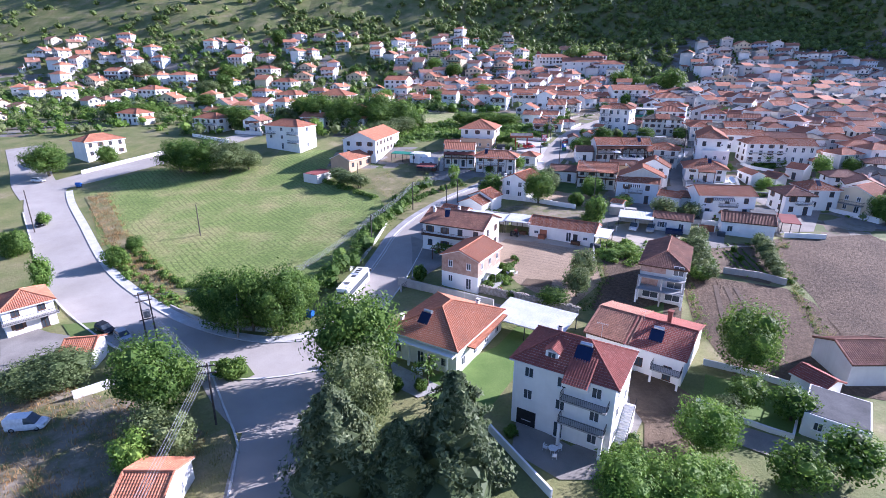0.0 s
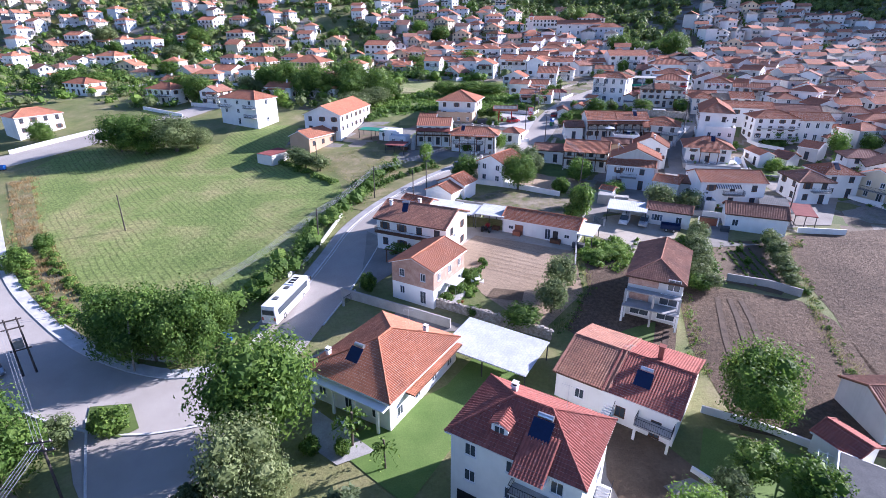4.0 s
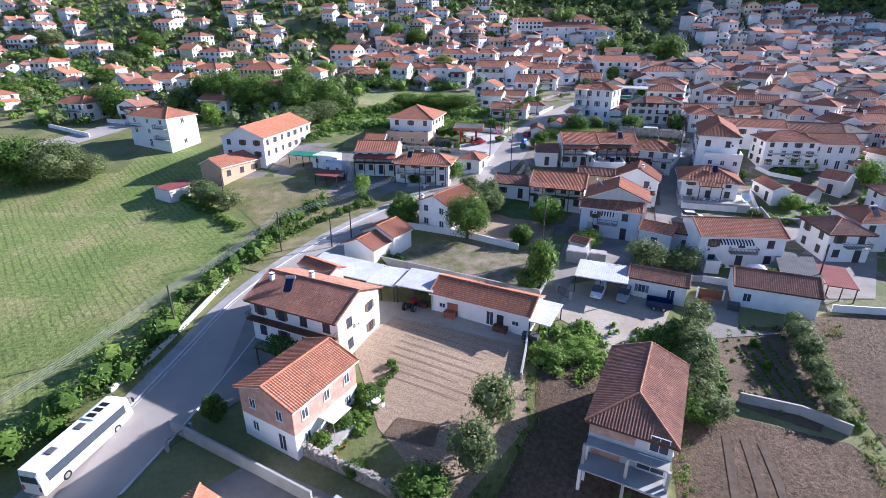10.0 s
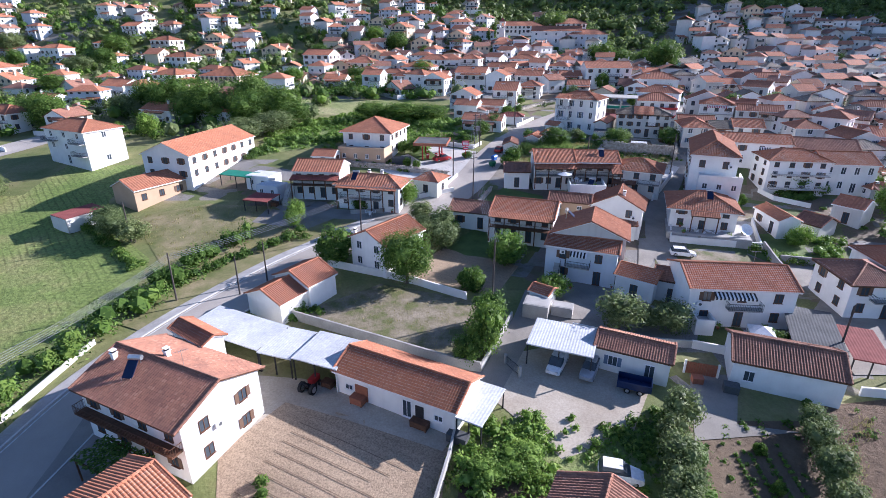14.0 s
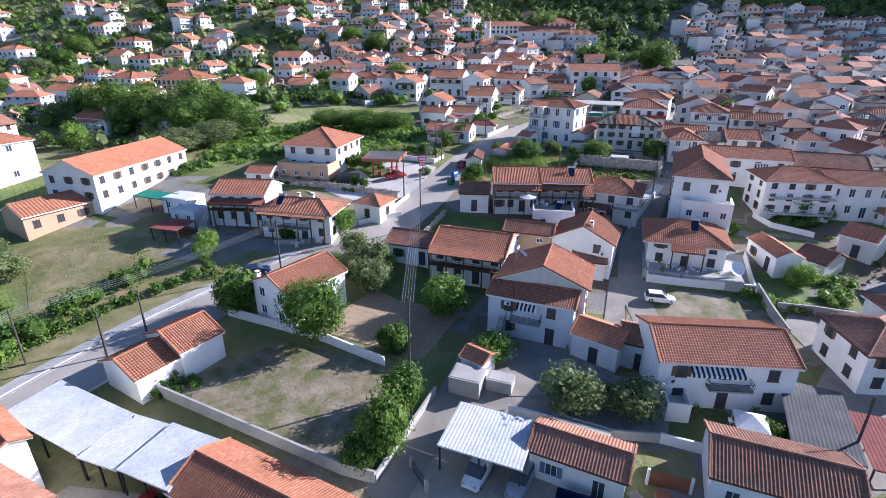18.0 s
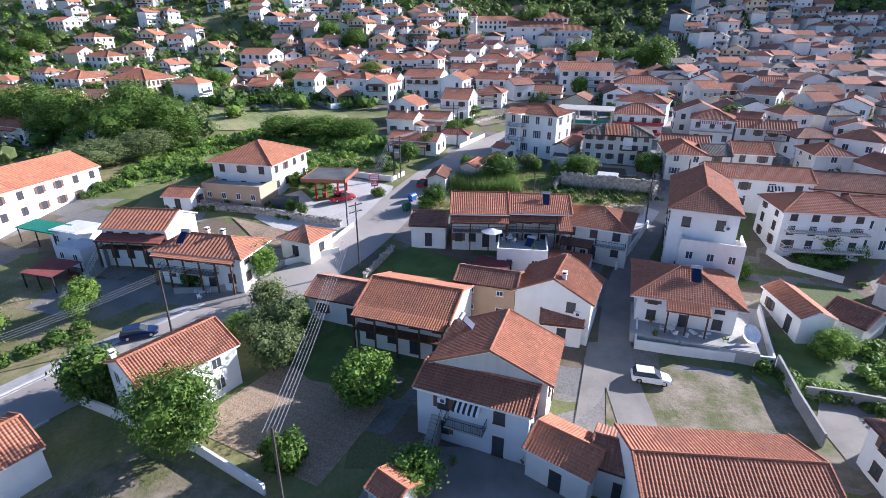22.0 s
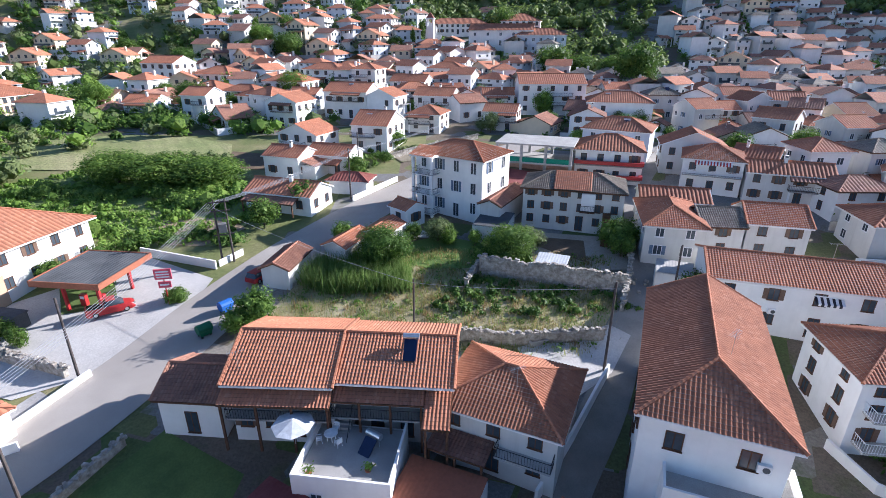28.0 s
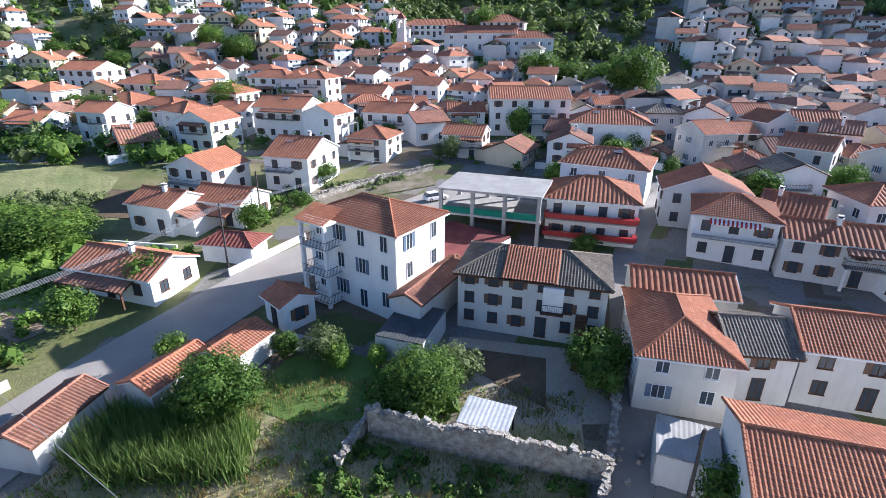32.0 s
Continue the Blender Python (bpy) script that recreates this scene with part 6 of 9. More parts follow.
block("flat_house", -18.3, 150.3, -18, 5.5, 4.0, 2.8, PALE, "low pale outbuilding with sheet roof", "outbuilding", rail=False, floor=SHEET)
canopy(-27.3, 155.6, -20, 9.0, 3.5, 3.0, GREEN_NET, 0.3, label="green awning roof beside a long house")
for x, y in ((69.5, 130.5), (70.6, 131.2), (71.4, 130.2), (72.2, 130.9)):
    ob = base("rubble_sack", x, y, x * 50 % 180, ground(x, y) + 1.12, label="white sack of rubble on a terrace", category="sack", group="sacks")
    g = Geo().tube((-0.5, 0, 0.28), (0.5, 0, 0.3), 0.3, 0.24, 8)
    part("bag", g, WHITEPAINT, ob)
ds = base("satellite_dish", 76.4, 129.2, 10, ground(76.4, 129.2) + 1.12, label="large white satellite dish on a terrace", category="satellite dish")
g = Geo()
for i in range(4):
    for k in range(20):
        a0, a1, r0, r1 = k * math.pi / 10, (k + 1) * math.pi / 10, i * 0.3, (i + 1) * 0.3
        g.face([(r * math.cos(a), r * math.sin(a), 0.25 * r * r) for r, a in ((r0, a0), (r1, a0), (r1, a1), (r0, a1))])
part("dish", g, WHITEPAINT, ds).matrix_local = pose(0, 0, 1.5, 50, 0, 0)
part("mast", Geo().tube((0, 0, -0.1), (0, 0, 1.5), 0.06, 0.06, 8), STEEL, ds)

gz = base("garden_tent", 61.9, 97.7, -20, label="small white garden tent on four posts", category="tent")
for sx in (-1.4, 1.4):
    for sy in (-1.4, 1.4):
        part("post", Geo().tube((sx, sy, -0.2), (sx, sy, 2.1), 0.04, 0.04, 6), WHITEPAINT, gz)
g = Geo()
q = [(-1.5, -1.5), (1.5, -1.5), (1.5, 1.5), (-1.5, 1.5)]
for i in range(4):
    g.face([(*q[i], 2.1), (*q[(i + 1) % 4], 2.1), (0, 0, 2.9)]), g.face([(*q[i], 1.85), (*q[(i + 1) % 4], 1.85), (*q[(i + 1) % 4], 2.1), (*q[i], 2.1)])
part("cover", g, WHITEPAINT, gz)
gh = block("flat_house", 36.5, 25.2, -38, 6.5, 7.5, 3.2, WHITE, "low white building with grey sheet roof", "outbuilding", rail=False, floor=GREYSHEET)
tr = base("trailer", 42.4, 88.9, -22, label="blue tipping trailer in a yard", category="trailer")
part("floor", Geo().box(-1.9, -1.0, 0.6, 1.9, 1.0, 0.7), DARKBLUE, tr)
for q in ((-1.9, -1.0, 1.9, -0.94), (-1.9, 0.94, 1.9, 1.0), (-1.9, -0.94, -1.84, 0.94), (1.84, -0.94, 1.9, 0.94)):
    part("side_board", Geo().box(q[0], q[1], 0.7, q[2], q[3], 1.5), DARKBLUE, tr)
for sx in (-0.7, 0.7):
    for sy in (-1.0, 1.0):
        wheel(tr, sx, sy * 0.9, 0.36, 0.22)
tc = base("tractor", 4.4, 89.0, 70, label="small red tractor under a canopy", category="tractor")
part("engine_hood", Geo().box(0.1, -0.35, 0.7, 1.6, 0.35, 1.35), REDPAINT, tc)
part("seat", Geo().box(-0.75, -0.3, 0.9, -0.2, 0.3, 1.1).box(-0.85, -0.3, 1.1, -0.75, 0.3, 1.5), BLACKPAINT, tc)
part("frame", Geo().box(-0.8, -0.3, 0.45, 1.6, 0.3, 0.7), DARKMETAL, tc)
for sy in (-0.75, 0.75):
    wheel(tc, -0.55, sy, 0.65, 0.35), wheel(tc, 1.2, sy * 0.8, 0.36, 0.22)
# the balcony tower of the tall white house
wb = next(o for o in scene.collection.objects if o.get("label") == "tall white three-storey house with dark shutters")
bx0, bx1, by, bd = -5.6, -1.6, -4.4, 2.2
for z in (0.2, 3.4, 6.6):
    balcony(wb, bx0, bx1, by, z, bd, WHITE, DARKMETAL)
for x in (bx0 + 0.2, bx1 - 0.2):
    part("column", Geo().box(x - 0.2, by - bd, -2.5, x + 0.2, by - bd + 0.4, 9.6), WHITE, wb)
g = Geo()
roof_face(g, (bx0 - 0.3, by - bd - 0.4, 9.65), (bx1 + 0.3, by - bd - 0.4, 9.65), (bx1 + 0.3, by + 0.6, 10.75), (bx0 - 0.3, by + 0.6, 10.75), True)
part("porch_roof", g, ORANGE, wb)
part("porch_ceiling", Geo().box(bx0 - 0.2, by - bd - 0.3, 9.4, bx1 + 0.2, by, 9.58), WHITE, wb)
# new tiles laid across the middle of the old mansion's roof
vb = next(o for o in scene.collection.objects if o.get("label") == "old grey-white mansion with patched mossy roof")
g = Geo()
roof_face(g, (-2.9, -4.5, 6.33), (2.6, -4.5, 6.33), (2.6, -0.1, 8.18), (-2.9, -0.1, 8.18), True)
tagged(part("roof_patch", g, ORANGE, vb, "band of newer orange tiles"), kind="stuff")
# bell tower
bt = base("bell_tower", 54.7, 371.6, -10, label="slim white church bell tower with open arches", category="bell tower")
part("shaft", Geo().box(-1.6, -1.6, -3, 1.6, 1.6, 9), WHITE, bt)
for sx in (-1.3, 1.3):
    for sy in (-1.3, 1.3):
        part("pillar", Geo().box(sx - 0.3, sy - 0.3, 9, sx + 0.3, sy + 0.3, 12), WHITE, bt)
part("cornice", Geo().box(-1.9, -1.9, 12, 1.9, 1.9, 12.5), WHITE, bt)
g = Geo()
for i in range(4):
    q = [(-1.8, -1.8), (1.8, -1.8), (1.8, 1.8), (-1.8, 1.8)]
    g.face([(*q[i], 12.5), (*q[(i + 1) % 4], 12.5), (0, 0, 15)])
part("spire", g, RED, bt)
house(87.6, 373.3, -12, 29.0, 12.9, 6.4, "gx", "o", "w", "f", gap=5, label="long white church with orange gabled roof", name="church", shut="n")
house(104.6, 366.7, -12, 22.1, 12.2, 7.2, "hip", "o", "p", "f", gap=3, shut="n", label="pale blue building with hipped orange roof")

# ---- porches, stairs, awnings and aerials ----
def find(text):
    """The house with that label."""
    return next(o for o in scene.collection.objects if o.get("label") == text and o.parent is None)


def aerial(h, x, y, z, turn=0):
    """A rooftop aerial: a mast with a boom and short rods."""
    a = part("aerial", Geo().tube((0, 0, -0.6), (0, 0, 2.0), 0.025, 0.02, 5).tube((-0.7, 0, 1.9), (0.7, 0, 1.9), 0.015, 0.015, 4), STEEL, h, "thin metal roof aerial")
    g = Geo()
    for i in range(7):
        u = -0.65 + i * 0.21
        g.tube((u, -0.35 + 0.02 * i, 1.9), (u, 0.35 - 0.02 * i, 1.9), 0.01, 0.01, 4)
    tagged(part("rod", g, STEEL, a), kind="stuff")
    a.matrix_local = pose(x, y, z, 0, 0, turn)


def lean_roof(h, x0, x1, y0, z0, y1, z1, mat, posts=0, fine=True):
    """A tiled lean-to roof over a balcony or porch, with its boarding below and posts."""
    g = Geo()
    roof_face(g, (x0, y0, z0), (x1, y0, z0), (x1, y1, z1), (x0, y1, z1), fine)
    p = part("porch_roof", Geo().box(x0, y0, z0 - 0.16, x1, y0 + 0.1, z0 - 0.02), WOOD, h)
    e = Geo()
    q = [(x0, y0, z0 - 0.05), (x1, y0, z0 - 0.05), (x1, y1, z1 - 0.05), (x0, y1, z1 - 0.05)]
    e.face(q), e.face([(a, b, c - 0.08) for a, b, c in q[::-1]])
    part("boarding", e, WOOD, p)
    tagged(part("roof_tile", g, mat, p), kind="stuff")
    for i in range(posts):
        u = x0 + 0.25 + (x1 - x0 - 0.5) * i / max(posts - 1, 1)
        part("post", Geo().box(u - 0.09, y0 + 0.1, 0, u + 0.09, y0 + 0.28, z0 - 0.16), WOOD, h)


def awning(h, x0, x1, y, z, out=1.2, dark=DARKMETAL):
    """A striped cloth awning on a wall that faces -y."""
    a = part("awning", Geo().box(x0, y - 0.1, z - 0.05, x1, y, z + 0.05), WHITEPAINT, h, "striped cloth awning")
    n = max(4, int((x1 - x0) / 0.25))
    for k, mat in ((0, dark), (1, WHITEPAINT)):
        g = Geo()
        for i in range(k, n, 2):
            a0, a1 = x0 + (x1 - x0) * i / n, x0 + (x1 - x0) * (i + 1) / n
            g.face([(a0, y - out, z - 0.5), (a1, y - out, z - 0.5), (a1, y, z), (a0, y, z)]), g.face([(a0, y - out, z - 0.75), (a1, y - out, z - 0.75), (a1, y - out, z - 0.5), (a0, y - out, z - 0.5)])
        tagged(part("stripe", g, mat, a), kind="stuff")


def stairs(h, x0, x1, y, z, run, n, mat):
    """A straight outside flight going down towards -y from height z at y."""
    for i in range(n):
        part("step", Geo().box(x0, y - run * (i + 1), -1.0, x1, y - run * i, z - z / n * (i + 0.5)), mat, h)
    g = Geo().tube((x1, y, z + 0.9), (x1, y - run * n, 0.9), 0.03, 0.03, 5)
    for i in range(0, n + 1, 2):
        g.tube((x1, y - run * i, z - z / n * i - 0.1), (x1, y - run * i, z - z / n * i + 0.9), 0.02, 0.02, 4)
    part("handrail", g, DARKMETAL, h)


def cooler(h, x, y, z, turn=0):
    o = part("air_conditioner", Geo().box(-0.4, -0.3, 0, 0.4, 0, 0.6), WHITEPAINT, h, "white outdoor air-conditioning unit")
    part("fan_grille", Geo().tube((0.1, -0.31, 0.3), (0.1, -0.3, 0.3), 0.22, 0.22, 12), GREYSHEET, o)
    o.matrix_local = pose(0, 0, 0, 0, 0, turn) @ pose(x, y, z)



def dress(h, rnd):
    """Porch, balcony, side annex, chimney and aerial for a plain house, each by chance."""
    wall = next(c for c in h.children if c.name.split(".")[0] == "wall")
    xs, ys, zs = [v.co.x for v in wall.data.vertices], [v.co.y for v in wall.data.vertices], [v.co.z for v in wall.data.vertices]
    w, d, top = max(xs), max(ys), max(zs)
    eave = sorted(zs)[len(zs) // 2] if max(zs) - min(zs) < 4 else max(z for z in zs if zs.count(z) >= 4)
    pick, mat = rnd.random(), rnd.choice((ORANGE, ORANGE, BROWN))
    if eave > 4 and pick < 0.5:
        a = rnd.uniform(-w, 0)
        balcony(h, max(-w, a), min(w, a + w * 1.3), -d, eave - 2.6, 1.3, None, rnd.choice((WHITEPAINT, DARKMETAL, WOOD)), rnd.random() < 0.5)
        if rnd.random() < 0.5:
            lean_roof(h, max(-w, a) - 0.2, min(w, a + w * 1.3) + 0.2, -d - 1.7, eave - 0.75, -d - 0.3, eave - 0.2, mat, 0, False)
    elif pick < 0.8:
        lean_roof(h, -w * 0.9, w * rnd.uniform(0.1, 0.9), -d - 2.2, 2.1, -d, 2.8, mat, 3, False)
    if rnd.random() < 0.45:
        s, deep, high = rnd.choice((-1, 1)), rnd.uniform(2.2, 3.6), rnd.uniform(2.3, 2.9)
        x0, x1 = (w, w + deep) if s > 0 else (-w - deep, -w)
        part("annex", Geo().box(x0, -d * 0.7, -2.5, x1, d * 0.6, high), rnd.choice((WHITE, OLDW, CREAM)), h)
        g = Geo()
        if s > 0:
            roof_face(g, (x1 + 0.3, -d * 0.7 - 0.3, high - 0.1), (x1 + 0.3, d * 0.6 + 0.3, high - 0.1), (x0, d * 0.6 + 0.3, high + 0.9), (x0, -d * 0.7 - 0.3, high + 0.9), False)
        else:
            roof_face(g, (x0 - 0.3, d * 0.6 + 0.3, high - 0.1), (x0 - 0.3, -d * 0.7 - 0.3, high - 0.1), (x1, -d * 0.7 - 0.3, high + 0.9), (x1, d * 0.6 + 0.3, high + 0.9), False)
        tagged(part("annex_roof", g, mat, h), kind="stuff")
    if rnd.random() < 0.5:
        chimney(h, rnd.uniform(-0.5, 0.5) * w, rnd.uniform(-0.3, 0.3) * d, eave, top + 0.9, WHITE)
    if rnd.random() < 0.25:
        aerial(h, rnd.uniform(-0.4, 0.4) * w, 0, top + 0.3, rnd.uniform(0, 90))
    if rnd.random() < 0.2:
        solar_heater(h, rnd.uniform(-0.4, 0.4) * w, -d * 0.45, eave + 0.5, 0)


rnd = random.Random(404)
for o in [q for q in scene.collection.objects if q.parent is None and "rendered house with" in str(q.get("label")) and q.location.y > 200]:
    dress(o, rnd)

house(99.0, 154.9, -8, 12.5, 8.6, 7.0, "hip", "o", fine=True, faces="fl", gap=2.7, shut="d", wsize=(0.9, 1.3), balc=[(-5.6, 6.0, -4.3, 4.0, 1.5, None, WHITEPAINT), (-5.6, 6.0, -4.3, 0.9, 1.5, None, WHITEPAINT)], label="white three-storey house with two long balconies", floor=2.6)
house(110.2, 154.6, -8, 11.0, 8.6, 6.4, "gx", "o", fine=True, faces="f", gap=2.2, shut="n", wsize=(0.9, 1.5), label="long white two-storey house with tall windows")
house(112.5, 166.0, -18, 14.5, 9.0, 5.6, "gx", "b", fine=True, wall="o", faces="f", gap=3.2, label="old plastered terrace house with brown tile roof")
pg = base("pergola", -11.6, 77.2, -25, label="vine-covered pergola before a house", category="pergola")
for sx in (-3.2, 0, 3.2):
    for sy in (-1.6, 1.6):
        part("post", Geo().box(sx - 0.07, sy - 0.07, -0.5, sx + 0.07, sy + 0.07, 2.5), WOOD, pg)
for sy in (-1.6, 1.6):
    part("beam", Geo().box(-3.5, sy - 0.07, 2.5, 3.5, sy + 0.07, 2.65), WOOD, pg)
g, rd = Geo(), random.Random(12)
for i in range(1500):
    p = Vector((rd.uniform(-3.6, 3.6), rd.uniform(-1.9, 1.9), 2.75 + rd.gauss(0, 0.12)))
    n = Vector((rd.uniform(-0.5, 0.5), rd.uniform(-0.5, 0.5), 1)).normalized()
    u = n.orthogonal().normalized()
    w = n.cross(u)
    g.face([p - u * 0.14, p - w * 0.12, p + u * 0.14, p + w * 0.12])
tagged(part("vine", g, LEAF, pg, "dense green vine leaves"), kind="stuff")

wh = find("tall white three-storey house with dark red tile roof")
dm = part("dormer", Geo().box(-2.6, -3.3, 9.6, -1.0, -0.6, 10.9), WHITE, wh)
g = Geo()
roof_face(g, (-0.8, -3.6, 10.85), (-0.8, -0.2, 10.85), (-1.8, -0.2, 11.4), (-1.8, -3.6, 11.4), True)
roof_face(g, (-2.8, -0.2, 10.85), (-2.8, -3.6, 10.85), (-1.8, -3.6, 11.4), (-1.8, -0.2, 11.4), True)
tagged(part("roof_tile", g, RED, dm), kind="stuff")
share("window", window_mesh(0.9, 0.7, False, "n"), dm, pose(-1.8, -3.3, 10.05))
g = Geo()
roof_face(g, (0.4, -6.2, 9.0), (3.4, -6.2, 9.0), (3.4, -2.2, 10.9), (0.4, -2.2, 10.9), True)
tagged(part("porch_roof", g, RED, wh), kind="stuff")
part("porch_wall", Geo().box(0.4, -5.7, 8.3, 3.4, -4.35, 8.95), WHITE, wh)
part("garage_door", Geo().box(-5.4, -4.42, 0.1, -2.9, -4.36, 2.3), DARKMETAL, wh, "dark garage shutter")
for x in (0.5, 5.4):
    part("column", Geo().box(x - 0.18, -5.75, -1.5, x + 0.18, -5.4, 3.1), WHITE, wh)
stairs(wh, 6.2, 7.5, 2.5, 3.3, 0.3, 16, WHITE)
aerial(wh, 2.5, 2.0, 11.5)
r2 = find("white house with dark red gabled tile roof")
aerial(r2, -3.2, -1.0, 5.4, 40)
part("chimney", Geo().box(-0.3, 0.8, 4.0, 0.3, 1.4, 7.3).box(-0.4, 0.7, 7.3, 0.4, 1.5, 7.45), RED, r2, "tall red brick chimney")
stairs(r2, -3.9, -2.7, -6.2, 1.9, 0.28, 10, WHITE)
ha = find("white house with hipped orange tile roof and solar heater")
for x in (-5.0, -1.6, 1.8, 5.2):
    part("column", Geo().box(x - 0.15, -8.7, -0.5, x + 0.15, -8.4, 3.5), WHITE, ha)
part("porch_ceiling", Geo().box(-6.3, -8.9, 3.4, 6.3, -7.6, 3.6), WHITE, ha)
aerial(ha, 1.0, 4.0, 6.8, 20)
lean_roof(ha, 6.2, 7.6, -4.5, 3.35, 7.0, 3.9, ORANGE)
hc = find("white house with broad weathered orange tile roof")
aerial(hc, 2.5, 0.2, 8.2, 60), cooler(hc, -1.0, -7.4, 3.4, 90)
hh = find("wide white two-storey house with orange tile roof")
awning(hh, -4.0, 1.4, -4.5, 5.3), cooler(hh, -5.6, -4.5, 3.0), aerial(hh, 3.5, 1.5, 7.0)
hg = find("pale two-storey house with narrow orange tile roof")
awning(hg, -1.6, 1.0, -3.0, 5.3, 0.9), cooler(hg, -2.9, -3.0, 4.6), stairs(hg, -4.0, -3.0, -3.0, 2.9, 0.26, 12, CONCRETE)
hn = find("white house with wooden balcony and orange tile roof")
lean_roof(hn, -5.9, 5.9, -6.6, 4.9, -4.9, 5.35, ORANGE, 5)
hj = find("white house with dark balcony and orange roof")
lean_roof(hj, -5.3, 5.3, -6.0, 4.3, -4.0, 4.9, RED, 5)
stairs(hj, -6.5, -5.3, -4.0, 3.0, 0.3, 14, CONCRETE)
hk = find("white house with wide hipped orange roof")
lean_roof(hk, -6.6, 6.6, -5.0, 4.7, -3.4, 5.0, ORANGE, 6)
q1 = find("terraced house with orange tile roof and covered balcony")
lean_roof(q1, -4.6, 4.6, -6.6, 4.75, -4.6, 5.55, ORANGE, 4)
aerial(q1, -3.5, -4.0, 6.2, 30)
q2 = find("terraced house with orange roof and solar heater")
lean_roof(q2, -5.1, 3.0, -6.0, 4.9, -4.0, 5.5, ORANGE, 4)
lean_roof(q2, 3.0, 5.2, -7.8, 4.2, -4.0, 5.5, ORANGE, 2)
stairs(q2, -4.4, -3.2, -4.2, 3.0, 0.3, 14, CONCRETE)
q3 = find("old house with hipped orange tile roof")
lean_roof(q3, -4.8, 0.2, -7.0, 2.6, -4.6, 3.0, BROWN, 3)
aerial(q3, 1.0, -2.0, 6.6, 50)
hp = find("white house with hipped orange roof above a terrace")
lean_roof(hp, -2.4, 2.6, -7.4, 3.7, -5.6, 4.4, ORANGE, 3)
hs = find("long white terrace with continuous orange tile roof")
awning(hs, 1.5, 4.2, -4.5, 4.9, 0.9), cooler(hs, -2.0, -4.5, 2.2), aerial(hs, 4.0, 0.0, 7.4)
hi = find("tall white three-storey house with long orange tile roof")
aerial(hi, 1.0, -3.0, 12.0, 70), cooler(hi, 3.0, -9.1, 8.0)
ho = find("white gabled house with orange tile roof beside the lane")
cooler(ho, 3.2, -3.9, 3.2), aerial(ho, 0.5, 0.0, 7.6)
hu = find("white two-storey house with long balcony")
aerial(hu, -2.0, 0.0, 8.0, 25), awning(hu, -3.0, 3.0, -4.5, 5.9, 1.0, REDPAINT)
hd = find("unfinished concrete house with brown tile roof")
part("infill_wall", Geo().box(-3.4, -6.98, 2.6, -0.6, -6.9, 4.2), BRICK, hd, "bare hollow-brick infill")
part("infill_wall", Geo().box(-3.8, -6.98, 5.1, 0.5, -6.9, 6.3), BRICK, hd, "bare hollow-brick infill")
for x in (-3.8, 0.2, 3.8):
    for z in (0.0, 2.5):
        part("column", Geo().box(x - 0.15, -9.3 + z * 0.2, z - 0.4, x + 0.15, -9.0 + z * 0.2, z + 2.4), CONCRETE, hd)
for x, z, w in ((2.2, 0.2, 2.4), (-1.6, 0.2, 2.6), (2.2, 2.7, 2.4), (2.6, 5.2, 1.6)):
    share("window", window_mesh(w, 1.7, False, "n"), hd, pose(x, -6.95, z))
v = find("old grey-white mansion with patched mossy roof")
stairs(v, 4.6, 5.7, -4.0, 3.2, 0.3, 14, WOOD)
balcony(v, 1.2, 3.4, -4.0, 3.2, 1.0, WOOD, DARKMETAL)
part("window_bay", Geo().box(1.3, -4.7, 3.3, 3.3, -4.0, 5.9), WHITE, v)
block("flat_house", 33.6, 105.0, -20, 3.6, 3.0, 2.2, CONCRETE, "small flat-roofed concrete store", "outbuilding", rail=False)
block("flat_house", 37.4, 105.2, -20, 3.0, 2.0, 1.5, CONCRETE, "low concrete block store", "outbuilding", rail=False)
block("flat_house", 55.8, 101.4, -8, 2.4, 3.2, 1.5, WHITE, "white rendered outbuilding with a flat roof", "outbuilding", rail=True)
ps = base("parasol", 46.7, 150.0, 10, hill(47.1, 149.8) + 3.05, label="round pale parasol on a roof terrace", category="parasol")
part("pole", Geo().tube((0, 0, 0), (0, 0, 2.4), 0.03, 0.03, 6), STEEL, ps)
g = Geo()
for i in range(8):
    a, b = i * math.pi / 4, (i + 1) * math.pi / 4
    g.face([(1.7 * math.cos(a), 1.7 * math.sin(a), 1.95), (1.7 * math.cos(b), 1.7 * math.sin(b), 1.95), (0, 0, 2.45)])
part("cover", g, SHEET, ps)

# ---- plants ----
def leaf(g, p, out, size, rnd, droop=0.0, blade=False):
    """One folded leaf spray, facing roughly outwards."""
    n = (out + Vector((rnd.uniform(-1, 1), rnd.uniform(-1, 1), rnd.uniform(-0.6, 1))) * 0.8).normalized()
    u = n.orthogonal().normalized()
    u.rotate(Matrix.Rotation(rnd.uniform(0, 6.28), 3, n))
    w = n.cross(u)
    s = size * rnd.uniform(0.6, 1.3)
    k = len(g.v)
    if blade:
        g.v.extend(tuple(q) for q in (p - u * s, p - w * s * 0.62 - n * s * 0.1, p + u * s * 0.7 + w * s * 0.45 - Vector((0, 0, droop * s))))
        g.f.append((k, k + 1, k + 2)), g.m.append(0), g.uv.extend([(0, 0)] * 3)
        return
    g.v.extend(tuple(q) for q in (p - u * s, p - w * s * 0.5 - n * s * 0.15, p + u * s - Vector((0, 0, droop * s)), p + w * s * 0.5 - n * s * 0.15))
    g.f.append((k, k + 1, k + 2, k + 3)), g.m.append(0), g.uv.extend([(0, 0)] * 4)


